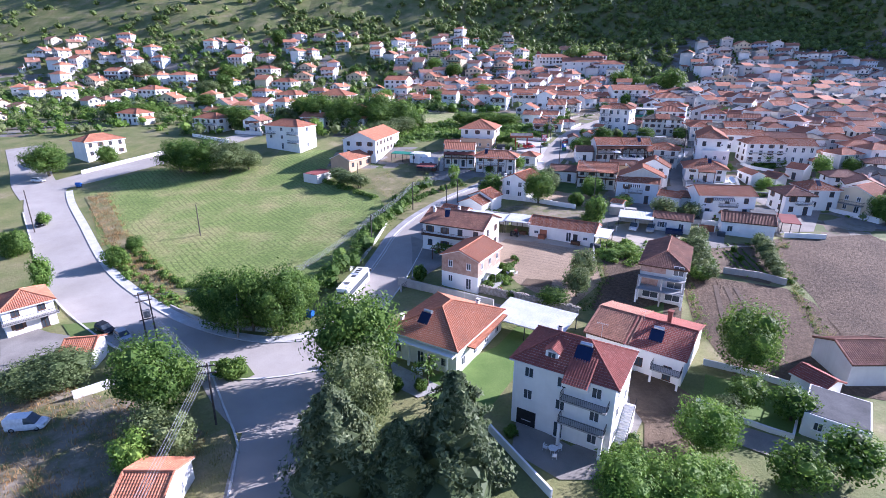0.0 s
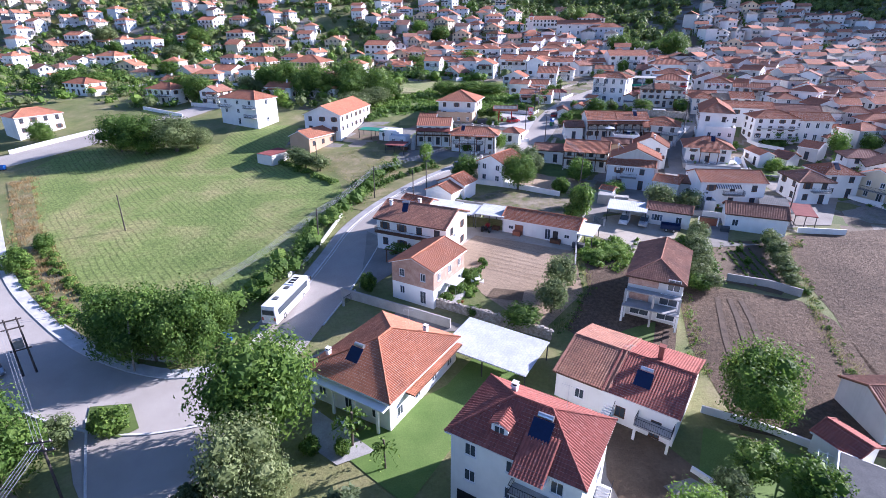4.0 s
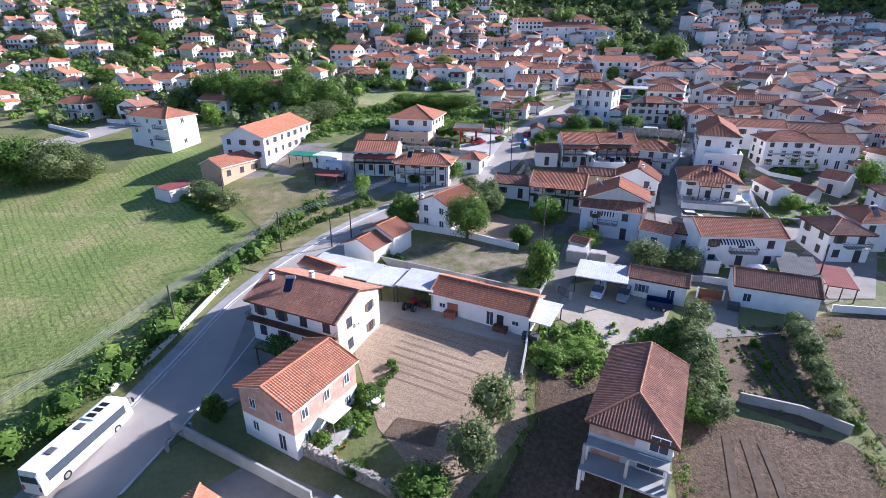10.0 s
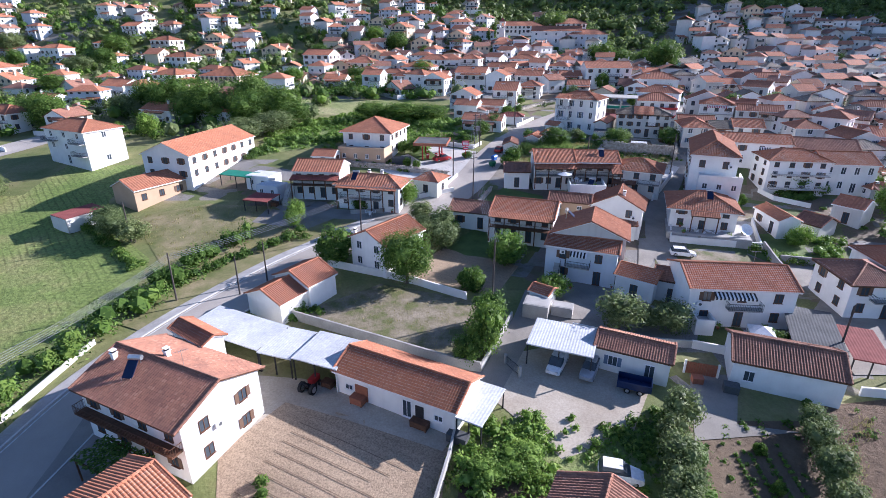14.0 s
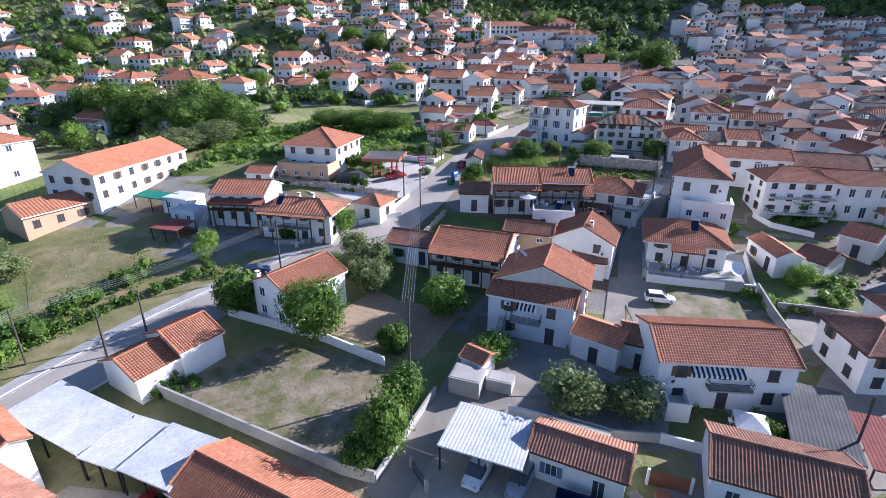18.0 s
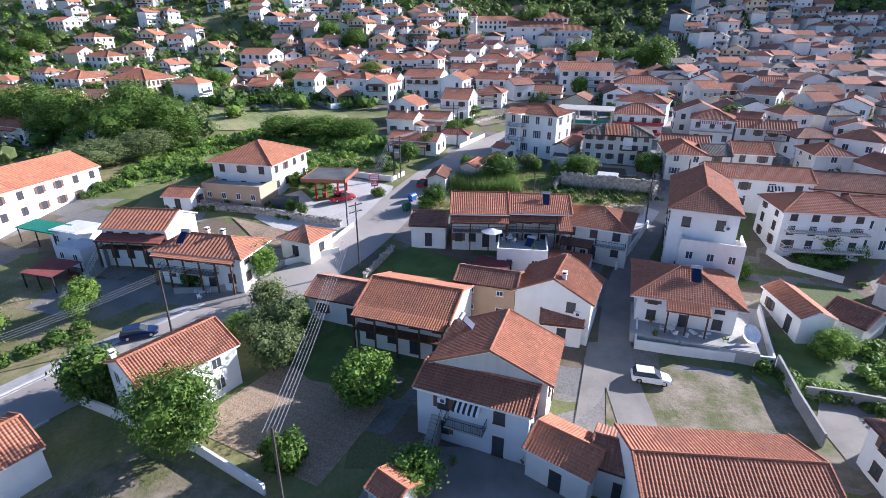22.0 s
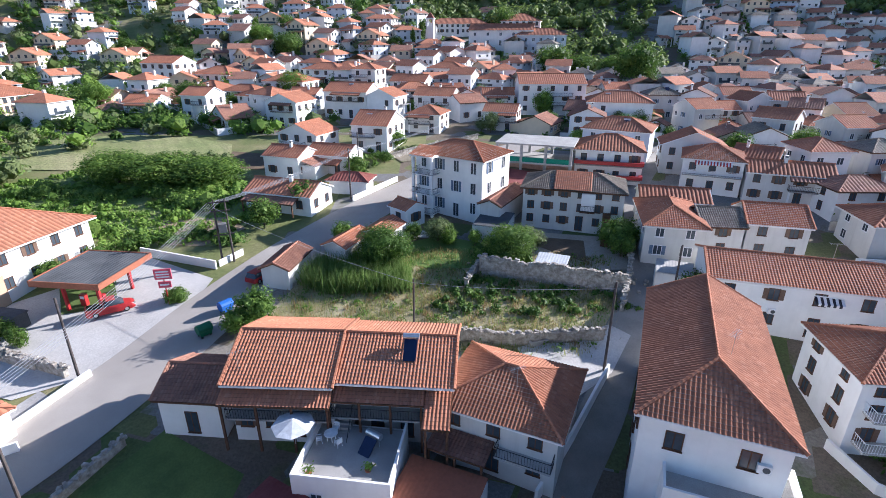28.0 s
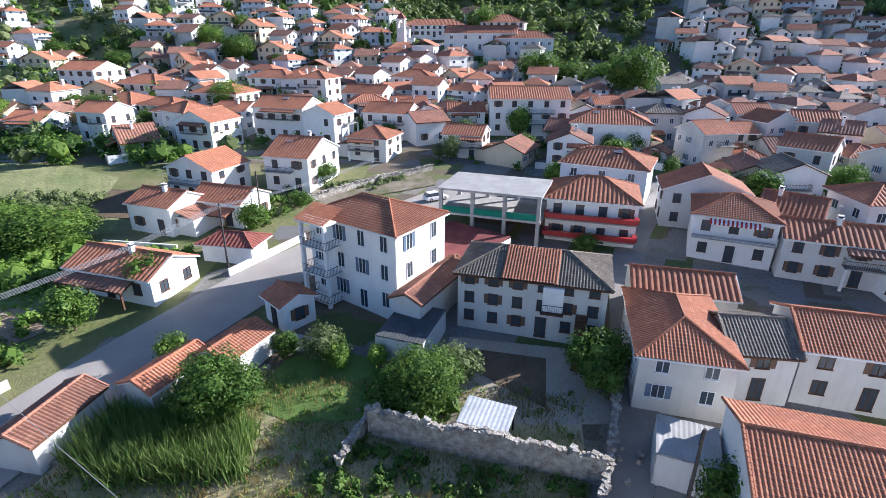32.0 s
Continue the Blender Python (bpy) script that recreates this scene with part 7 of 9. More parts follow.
def blob(g, c, r, rnd):
    """A rough dark core inside a lobe of leaves."""
    bm = bmesh.new()
    bmesh.ops.create_icosphere(bm, subdivisions=1, radius=1)
    k = len(g.v)
    for v in bm.verts:
        g.v.append(tuple(Vector(c) + Vector((v.co.x * r, v.co.y * r, v.co.z * r * 0.85)) * rnd.uniform(0.8, 1.1)))
    for f in bm.faces:
        g.f.append(tuple(k + v.index for v in f.verts)), g.m.append(0), g.uv.extend([(0, 0)] * 3)
    bm.free()


def make_tree(kind, r, h, seed, leaves, size, mat):
    rnd = random.Random(seed)
    ob = new("tree")
    trunk, crown = Geo(), Geo()
    bare = {"shrub": 0.0, "conifer": 0.05, "palm": 0.7, "olive": 0.16, "dark": 0.04}.get(kind, 0.15)
    top = h * (bare + 0.25)
    r0 = max(0.08, r * 0.055)
    p, q = Vector((0, 0, -0.4)), Vector((rnd.uniform(-0.1, 0.1) * r, rnd.uniform(-0.1, 0.1) * r, top))
    trunk.tube(p, q, r0 * 1.3, r0 * 0.8, 7)
    if kind == "palm":
        trunk.tube(q, (0, 0, h * 0.72), r0 * 1.2, r0 * 1.5, 7)
        for i in range(34):
            a, e = rnd.uniform(0, 6.28), rnd.uniform(-0.3, 1.1)
            d = Vector((math.cos(a) * math.cos(e), math.sin(a) * math.cos(e), math.sin(e)))
            for k in range(9):
                t = k / 8
                c = Vector((0, 0, h * 0.74)) + d * r * t - Vector((0, 0, r * 0.55 * t * t))
                leaf(crown, c, Vector((0, 0, 1)), 0.28, rnd, 0.5)
    elif kind == "conifer":
        trunk.tube(q, (0, 0, h * 0.95), r0 * 0.8, 0.03, 6)
        for i in range(leaves):
            t = rnd.random() ** 1.35
            a = rnd.uniform(0, 6.28)
            layer = 0.78 + 0.22 * math.sin(t * 40 + 2.0 * math.sin(a * 3 + seed))
            rr = r * (1 - t) ** 0.5 * layer * (0.72 + 0.28 * math.sin(a * 5 + t * 9 + seed)) * rnd.uniform(0.75, 1.05)
            c = Vector((math.cos(a) * rr, math.sin(a) * rr, h * (0.06 + 0.94 * t) - rr * 0.18))
            leaf(crown, c, Vector((math.cos(a), math.sin(a), 0.35)), size, rnd, 0.6, True)
        for k in range(6):
            blob(crown, (0, 0, h * (0.14 + 0.14 * k)), r * (0.72 - 0.105 * k), rnd)
    else:
        lobes = []
        n = 13 if kind != "shrub" else 8
        for i in range(n):
            a, t = i * 2.4 + rnd.uniform(-0.4, 0.4), (i + 0.5) / n
            rr = r * 0.62 * math.sqrt(1 - (2 * t - 1) ** 2 * 0.9) * rnd.uniform(0.75, 1.1)
            z = h * (bare + (1 - bare) * (0.18 + 0.66 * t))
            lobes.append((Vector((math.cos(a) * rr, math.sin(a) * rr, z)), r * rnd.uniform(0.34, 0.5)))
        for c, lr in lobes:
            trunk.tube(q.lerp(Vector((0, 0, h * bare)), 0.3), c, r0 * 0.45, r0 * 0.12, 5)
            blob(crown, c, lr * 0.66, rnd)
            squash = min(1.0, h * (1 - bare) * 0.35 / (r * 0.45))
            for k in range(leaves // n):
                d = Vector((rnd.gauss(0, 1), rnd.gauss(0, 1), rnd.gauss(0, 1))).normalized()
                rad = lr * (rnd.uniform(0.78, 1.12) if rnd.random() < 0.85 else rnd.uniform(1.1, 1.4))
                leaf(crown, c + Vector((d.x, d.y, d.z * squash)) * rad, d, size, rnd, 0.0, True)
    part("trunk", trunk, BARK, ob)
    part("crown", crown, mat, ob)
    return ob


TREES = {}
KINDS = {"broad": (LEAF, "leafy green broadleaf tree"), "dark": (LEAF, "dense dark green leafy tree"), "light": (LEAF_LIGHT, "bright green round-crowned tree"), "olive": (LEAF_OLIVE, "grey-green olive tree with loose crown"),
         "conifer": (LEAF_DARK, "tall grey-green conifer with drooping branches"), "palm": (LEAF, "small fan palm with a fibrous trunk"), "shrub": (LEAF, "rounded green garden shrub")}


def tree(kind, x, y, h, r):
    """A tree of that height and crown radius, from a few shapes of its kind."""
    big = r > 3.4
    pick = int(abs(x * 3 + y * 7)) % 3
    key = (kind, big, pick)
    if key not in TREES:
        pr, ph = (5.0, 9.5) if big else (2.4, 4.4)
        if kind == "shrub":
            pr, ph = (4.0, 4.4) if big else (1.8, 2.2)
        count, size = ((9000, 0.24) if big else (2400, 0.19))
        if kind == "conifer":
            pr, ph, count, size = 4.4, 11.5, 12000, 0.24
        ob = make_tree(kind, pr, ph, pick * 11 + len(kind), count, size, KINDS[kind][0])
        TREES[key] = (ob, pr, ph)
        tagged(ob, KINDS[kind][1], "palm" if kind == "palm" else "shrub" if kind == "shrub" else "tree", "trees and shrubs")
        ob.name = "shrub" if kind == "shrub" else "tree"
        first = True
    else:
        first = False
    ob, pr, ph = TREES[key]
    m = pose(x, y, hill(x, y), 0, 0, (x * 37 + y * 91) % 360) @ Matrix.Diagonal((r / pr, r / pr, h / ph, 1))
    if first:
        ob.matrix_world = m
        return ob
    c = copy_thing(ob, Matrix.Identity(4))
    c.matrix_basis = m
    return c


def scatter(name, mat, label, spots, size, count, tall=1.0, core=True, category="plants"):
    """Many small plants as one mesh: a tuft of leaves at each spot (x, y, radius, height)."""
    g, rnd = Geo(), random.Random(len(spots))
    for x, y, r, h in spots:
        z = hill(x, y)
        if core:
            blob(g, (x, y, z + h * 0.45), min(r, h) * 0.62, rnd)
        for k in range(count):
            d = Vector((rnd.gauss(0, 1), rnd.gauss(0, 1), abs(rnd.gauss(0, 1)) + 0.1)).normalized()
            q = rnd.uniform(0.75, 1.1)
            leaf(g, Vector((x + d.x * r * q, y + d.y * r * q, z + h * (0.12 + 0.85 * d.z * q))), d, size, rnd)
    return tagged(g.link(name, mat), label, category, kind="stuff")


def blades(name, mat, label, spots, count):
    """Upright grass or reed blades, a tuft at each spot (x, y, spread, height)."""
    g, rnd = Geo(), random.Random(len(spots) + 3)
    for x, y, r, h in spots:
        z = hill(x, y)
        for k in range(count):
            a, px, py = rnd.uniform(0, 6.28), x + rnd.gauss(0, r), y + rnd.gauss(0, r)
            hh, w = h * rnd.uniform(0.6, 1.2), 0.035 + h * 0.016
            dx, dy, lx, ly = math.cos(a) * w, math.sin(a) * w, rnd.gauss(0, 0.25) * h, rnd.gauss(0, 0.25) * h
            i = len(g.v)
            g.v.extend([(px - dx, py - dy, z - 0.05), (px + dx, py + dy, z - 0.05), (px + lx, py + ly, z + hh)])
            g.f.append((i, i + 1, i + 2)), g.m.append(0), g.uv.extend([(0, 0)] * 3)
    return tagged(g.link(name, mat), label, "grass", kind="stuff")


def spots_in(pts, n, r, h, seed):
    rd = random.Random(seed)
    xs, ys = [p[0] for p in pts], [p[1] for p in pts]
    out = []
    while len(out) < n:
        x, y = rd.uniform(min(xs), max(xs)), rd.uniform(min(ys), max(ys))
        if inside(pts, x, y):
            out.append((x, y, r * rd.uniform(0.6, 1.5), h * rd.uniform(0.5, 1.4)))
    return out



tree("broad", -25.0, 34.7, 13.6, 6.8)
tree("dark", -51.0, 52.0, 10.5, 4.8)
tree("dark", -45.5, 50.8, 11.3, 5.1)
tree("dark", -40.5, 50.6, 11.3, 4.9)
tree("dark", -38.9, 55.4, 8.9, 3.7)
tree("dark", -54.7, 56.1, 8.2, 3.7)
tree("olive", -22.7, 24.8, 10.5, 4.5)
tree("conifer", -23.4, 14.1, 13.8, 7.4)
tree("conifer", -11.1, 14.2, 15.4, 7.4)
tree("conifer", -16.6, 12.2, 11.5, 5.6)
tree("conifer", -26.6, 22.1, 7.2, 4.2)
tree("palm", -14.7, 34.0, 5.1, 2.3)
tree("palm", -10.6, 30.8, 4.1, 1.6)
tree("broad", 32.0, 37.4, 9.6, 4.9)
tree("light", 18.1, 21.0, 6.6, 3.9)
tree("broad", 27.6, 29.4, 4.3, 2.7)
tree("broad", 32.1, 26.6, 4.6, 2.9)
tree("olive", 24.1, 27.1, 3.2, 1.9)
tree("light", 6.7, 12.9, 6.1, 4.1)
tree("light", 11.3, 12.6, 6.1, 4.1)
tree("light", 15.5, 13.0, 5.3, 3.5)
tree("broad", 25.4, 15.3, 5.1, 3.2)
tree("broad", 32.3, 16.9, 5.7, 3.4)
tree("broad", -49.9, 28.3, 10.3, 5.4)
tree("olive", -67.0, 33.7, 5.8, 4.9)
tree("olive", -70.0, 32.2, 4.8, 4.0)
tree("light", -46.7, 17.0, 5.1, 2.5)
tree("olive", -43.6, 19.6, 5.2, 2.9)
tree("olive", -47.3, 21.5, 5.1, 3.0)
tree("olive", -48.5, 35.0, 3.2, 2.1)
tree("shrub", -44.0, 37.1, 2.5, 2.5)
tree("broad", -59.6, 38.3, 4.1, 2.6)
tree("light", -92.1, 64.5, 7.7, 2.3)
tree("shrub", -111.8, 82.4, 5.1, 3.7)
tree("light", -117.7, 99.7, 3.6, 1.8)
tree("broad", -145.5, 140.7, 10.0, 7.0)
tree("dark", -132.1, 152.0, 6.5, 4.1)
tree("shrub", -84.9, 76.9, 3.9, 3.0)
tree("shrub", -86.0, 85.7, 2.6, 2.1)
tree("dark", -102.9, 144.9, 10.9, 7.0)
tree("dark", -94.3, 142.8, 11.7, 7.0)
tree("olive", -86.2, 144.9, 10.2, 7.0)
tree("olive", -80.6, 147.1, 6.0, 5.0)
tree("olive", 12.5, 60.1, 5.9, 2.7)
tree("olive", 15.0, 66.2, 6.7, 2.8)
for x, y, h, r in ((45.6, 83.6, 4.2, 2.3), (43.6, 80.4, 3.6, 2.0), (42.8, 77.6, 4.3, 2.3), (42.0, 74.6, 4.0, 2.1), (41.2, 71.9, 3.8, 2.2), (39.8, 69.4, 3.4, 2.0), (40.6, 67.0, 3.0, 2.0),
                   (59.2, 82.4, 3.2, 1.7), (58.0, 79.9, 3.7, 2.0), (57.0, 76.6, 3.9, 2.1), (56.2, 73.4, 3.3, 1.9), (55.4, 70.6, 3.0, 1.8), (54.6, 67.4, 2.6, 1.5)):
    tree("olive", x, y, h, r)
tree("broad", 38.6, 66.8, 2.8, 2.2)
tree("broad", 7.3, 56.8, 3.5, 3.2)
tree("shrub", -17.5, 68.2, 2.9, 1.4)
tree("shrub", -0.1, 70.6, 1.8, 1.8)
tree("shrub", -2.5, 66.6, 1.7, 1.7)
tree("shrub", -4.1, 63.5, 1.6, 1.6)
tree("shrub", 0.3, 60.0, 1.7, 1.3)
tree("light", 27.8, 78.3, 2.0, 2.6)
tree("light", 24.3, 77.0, 1.8, 2.2)
tree("broad", 25.3, 94.8, 7.6, 2.7)
tree("broad", 14.1, 114.2, 8.7, 4.6)
tree("dark", 1.6, 121.1, 6.9, 3.4)
tree("olive", 19.6, 126.1, 5.5, 2.9)
tree("olive", 16.4, 129.9, 4.7, 2.5)
tree("light", 31.3, 121.1, 5.5, 3.4)
tree("shrub", 24.5, 112.3, 3.4, 2.2)
tree("broad", 26.4, 101.9, 5.1, 2.5)
tree("broad", 22.9, 93.6, 4.0, 2.0)
tree("light", 25.4, 96.4, 3.7, 1.8)
tree("shrub", -2.4, 105.8, 2.6, 2.0)
tree("olive", 44.4, 101.0, 5.5, 3.4)
tree("olive", 51.5, 100.6, 4.3, 2.9)
tree("olive", 48.7, 102.0, 2.8, 2.0)
tree("light", 36.9, 110.4, 3.4, 2.8)
tree("light", -9.6, 137.8, 4.6, 2.1)
tree("light", 12.0, 145.3, 5.1, 2.7)
tree("shrub", 2.9, 145.3, 2.5, 1.8)
tree("shrub", 62.7, 94.3, 2.1, 1.5)
tree("olive", 20.5, 127.1, 4.7, 2.6)
tree("olive", 16.2, 131.8, 4.1, 2.3)
tree("broad", 30.6, 120.1, 4.7, 3.0)
tree("broad", 21.4, 132.5, 3.0, 2.0)
tree("light", 13.2, 131.7, 3.4, 2.1)
tree("broad", -0.6, 122.4, 3.7, 2.3)
tree("light", 11.0, 145.9, 4.6, 2.3)
tree("shrub", 2.6, 143.5, 2.5, 1.9)
tree("light", -10.0, 135.7, 3.7, 1.8)
tree("broad", 7.2, 144.7, 2.3, 1.5)
tree("shrub", 49.9, 150.3, 2.3, 2.6)
tree("shrub", 53.1, 136.6, 2.0, 1.0)
tree("shrub", 77.2, 130.0, 2.7, 0.8)
tree("light", 85.3, 128.2, 2.4, 1.9)
tree("broad", 12.0, 176.4, 3.2, 2.0)
tree("broad", 9.4, 176.9, 3.3, 1.8)
tree("broad", 37.5, 168.7, 4.3, 2.4)
tree("broad", 31.0, 193.2, 4.6, 2.6)
tree("broad", 35.6, 200.4, 4.8, 2.7)
tree("broad", 44.4, 187.2, 3.4, 1.8)
tree("broad", 50.8, 181.1, 5.6, 3.6)
tree("dark", 54.4, 188.7, 2.8, 1.3)
tree("dark", 59.5, 187.6, 2.9, 1.5)
tree("broad", 67.8, 182.6, 5.0, 3.6)
tree("olive", 70.9, 184.9, 3.7, 2.3)
tree("broad", 85.0, 186.5, 4.0, 2.3)
tree("light", 36.0, 167.4, 2.9, 2.0)
tree("light", 5.2, 176.6, 3.4, 1.9)
tree("light", 8.3, 177.9, 2.5, 1.3)
tree("broad", 105.8, 171.1, 3.1, 2.0)
tree("shrub", 26.3, 173.4, 1.5, 1.5)
tree("olive", 58.0, 188.3, 3.4, 2.1)
tree("light", 59.8, 186.9, 2.2, 1.1)
tree("light", 63.4, 187.4, 2.2, 1.1)
tree("broad", 67.4, 181.2, 3.4, 2.6)
tree("broad", 70.8, 186.4, 2.0, 1.2)
tree("broad", 83.6, 183.6, 3.4, 2.0)
tree("broad", 41.5, 219.1, 3.8, 2.4)
tree("broad", 46.5, 227.7, 2.5, 1.6)
tree("broad", 48.0, 239.4, 4.0, 2.8)
tree("light", 9.7, 297.1, 8.6, 6.1)
tree("broad", 16.0, 276.0, 5.7, 3.5)
tree("broad", 89.3, 210.9, 2.6, 1.7)
tree("broad", 104.2, 334.3, 11.5, 8)
tree("broad", 113.4, 334.4, 8.2, 7.3)
tree("broad", 128.1, 308.6, 15.5, 8)
tree("broad", 125.5, 324.4, 10.2, 6.4)
tree("broad", 141.0, 273.9, 4.1, 4.1)
tree("dark", 89.9, 378.3, 14.6, 5.6)
tree("dark", 46.6, 370.8, 8.0, 1.3)
tree("dark", 50.8, 380.3, 9.5, 1.9)
tree("broad", -7.4, 356.8, 10.5, 7.0)
tree("broad", -58.8, 212.2, 12.5, 7.0)
tree("broad", -42.0, 214.7, 12.6, 7.0)
tree("broad", -41.7, 204.3, 10.2, 7.0)
tree("broad", -52.5, 209.7, 9.8, 7.0)
tree("broad", -30.0, 209.7, 7.5, 6.8)
tree("broad", -80.8, 222.9, 11.0, 7.0)
tree("olive", -38.2, 188.8, 6.0, 7.0)
tree("olive", -31.7, 196.1, 6.3, 6.3)
tree("broad", 6.7, 212.1, 6.2, 6.9)
tree("broad", 14.9, 212.1, 5.5, 6.9)
tree("broad", -3.7, 214.7, 5.7, 6.3)
tree("shrub", -27.2, 201.3, 2.6, 1.6)
tree("shrub", -23.0, 204.3, 2.7, 1.7)
tree("broad", -71.5, 217.7, 13.0, 7.0)
tree("broad", -62.0, 209.8, 9.7, 6.1)
tree("broad", -43.2, 213.8, 14.0, 7.0)
tree("broad", -33.4, 209.9, 11.1, 7.0)
tree("broad", -102.7, 200.8, 10.1, 6.3)
tree("olive", -87.5, 217.6, 7.4, 5.3)
tree("broad", -161.2, 330.5, 10.3, 6.4)
tree("dark", -170.3, 225.6, 8.9, 7.0)
tree("dark", -160.8, 230.1, 7.2, 7.0)
tree("dark", -209.1, 330.2, 10.0, 5.0)
tree("olive", -43.9, 132.7, 4.7, 3.6)
tree("olive", -39.4, 130.8, 4.3, 3.3)
tree("olive", -47.4, 136.8, 4.1, 3.4)
tree("shrub", 64.0, 97.1, 2.2, 1.6)
tree("light", 86.7, 128.5, 3.6, 2.2)
tree("olive", 19.6, 132.1, 5.4, 3.0)
tree("olive", 15.3, 137.4, 4.3, 2.7)
tree("light", 30.7, 120.5, 4.7, 2.9)
tree("dark", 13.2, 165.1, 2.5, 1.1)
tree("dark", 10.8, 166.4, 2.6, 1.2)
tree("shrub", 83.7, 145.2, 2.3, 1.3)
tree("shrub", 59.4, 138.2, 1.9, 1.2)
tree("broad", 99.7, 152.5, 4.2, 3.0)
tree("light", 104.2, 150.6, 2.6, 2.2)
tree("broad", 83.2, 186.0, 4.0, 2.5)
tree("broad", -33.4, 296.7, 5.8, 3.7)
tree("broad", -18.4, 278.5, 5.3, 4.1)
tree("olive", -7.4, 275.0, 4.9, 3.8)
tree("dark", -4.0, 282.6, 5.0, 4.3)
tree("broad", -2.8, 292.3, 5.3, 3.5)
tree("light", 6.2, 281.5, 4.1, 2.8)
tree("broad", -29.0, 278.5, 4.6, 3.8)
tree("olive", 33.2, 276.2, 3.7, 2.4)
tree("broad", 50.9, 276.2, 4.2, 3.0)
tree("light", 32.1, 225.4, 2.2, 1.4)
tree("broad", 62.5, 279.0, 3.8, 2.5)
tree("olive", 68.7, 292.8, 3.6, 2.4)
tree("broad", 29.6, 357.0, 6.4, 4.6)
tree("broad", -26.8, 361.3, 6.3, 4.3)
tree("light", 9.1, 352.4, 5.4, 3.6)
tree("broad", -50.6, 352.2, 6.7, 4.9)
tree("broad", -78.9, 360.8, 7.1, 5.1)
tree("olive", -63.3, 379.3, 6.3, 4.2)
tree("broad", -15.4, 385.2, 6.7, 4.8)
tree("broad", 39.2, 366.3, 5.5, 4.0)
tree("broad", -112.5, 212.4, 8.6, 6.6)
tree("olive", -230.0, 356.3, 11.9, 8)
tree("broad", -165.0, 347.8, 12.6, 8)
tree("broad", -149.2, 418.4, 11.7, 6.8)
tree("light", -48.7, 285.4, 7.6, 4.8)
tree("broad", -19.8, 285.7, 7.6, 5.8)
tree("light", -21.0, 368.2, 9.2, 6.2)
tree("broad", -125.4, 391.2, 8.6, 5.7)
tree("olive", -166.5, 315.7, 8.4, 6.6)
tree("broad", -144.2, 265.1, 7.6, 6.4)
tree("shrub", -4.0, 23.8, 1.2, 1.0)
tree("shrub", -19.2, 33.2, 1.8, 1.3)
tree("shrub", -15.6, 33.1, 1.6, 1.1)
tree("light", 9.7, 20.1, 1.8, 1.3)
tree("shrub", 52.1, 79.7, 1.2, 0.7)
tree("shrub", 51.4, 75.3, 1.2, 0.7)


rnd = random.Random(21)
for name, pts, wid, tall in (("hedge", [(-45, 54), (-41, 60), (-36, 69), (-32.5, 79), (-30.5, 92), (-27, 106), (-25, 116), (-19, 131)], 2.6, 3.5), ("hedge", [(-25, 114), (-17, 124), (-7.6, 132.7)], 1.3, 1.8),
                             ("hedge", [(-57.8, 139.1), (-45.5, 131.8), (-34, 121)], 1.2, 1.4), ("hedge", [(-85, 84), (-71, 71.5), (-55, 61)], 1.2, 1.0), ("hedge", [(56, 66), (58, 76), (61, 86)], 0.6, 0.8),
                             ("hedge", [(10.8, 183.6), (22.0, 189.9), (28.5, 187.1)], 1.6, 1.8), ("hedge", [(-30.9, 173.0), (-24.5, 185.3), (-7.7, 187.1), (7.1, 191.8)], 2.0, 2.0), ("hedge", [(-16.0, 207.1), (2.8, 207.1), (20.0, 200.7)], 2.5, 2.2), ("hedge", [(77, 126), (86, 117), (90, 110)], 1.2, 1.2),
                             ("hedge", [(-12.4, 167.7), (2.7, 166.9), (10.2, 164.1)], 0.8, 1.0), ("hedge", [(-2, 66), (1, 72), (3, 76)], 0.8, 0.8)):
    line = smooth_line(pts, 1.1)
    scatter(name, LEAF, "uneven green hedge of shrubs and brambles", [(x + rnd.gauss(0, wid * 0.4), y + rnd.gauss(0, wid * 0.4), wid * rnd.uniform(0.6, 1.2), tall * rnd.uniform(0.5, 1.3)) for x, y in line], 0.24, 110, category="hedge")


scatter("weeds", LEAF_LIGHT, "low green weeds in an overgrown plot", spots_in(COVER["weedy_plot"], 90, 0.6, 0.6, 1), 0.2, 22)
scatter("weeds", LEAF_LIGHT, "lush green undergrowth of a meadow", spots_in(COVER["meadow"], 520, 1.2, 0.9, 2), 0.34, 22)
blades("tall_grass", REED, "tall dry grass and weeds", spots_in(COVER["weed_lot"], 950, 0.6, 0.45, 3), 20)
blades("tall_grass", GREENREED, "fresh green grass among dry weeds", spots_in(COVER["weed_lot"], 520, 0.7, 0.42, 33), 20)
blades("tall_grass", STRAW, "rust-coloured dry seed heads among weeds", spots_in(COVER["weed_lot"], 520, 0.4, 0.6, 13), 14)
scatter("weeds", LEAF_LIGHT, "fresh green weeds in a dry lot", spots_in(COVER["weed_lot"], 260, 0.5, 0.5, 14), 0.16, 20, core=False)
scatter("weeds", LEAF, "green weeds along a ruined wall", spots_in([(57.4, 171.2), (61.1, 178.3), (79.9, 174.8), (81.9, 171.2), (68.8, 169.5)], 120, 0.6, 0.8, 4), 0.2, 22)
blades("reeds", GREENREED, "tall green reeds beside an outbuilding", spots_in([(40.8, 176.7), (42, 180.9), (46.8, 182.2), (53.3, 180.6), (54.4, 175.6), (45.0, 175.1)], 260, 0.45, 1.9, 5), 60)
blades("tall_grass", REED, "dry weeds on rough ground", spots_in(COVER["rough_ground"], 420, 0.5, 0.5, 6), 14)
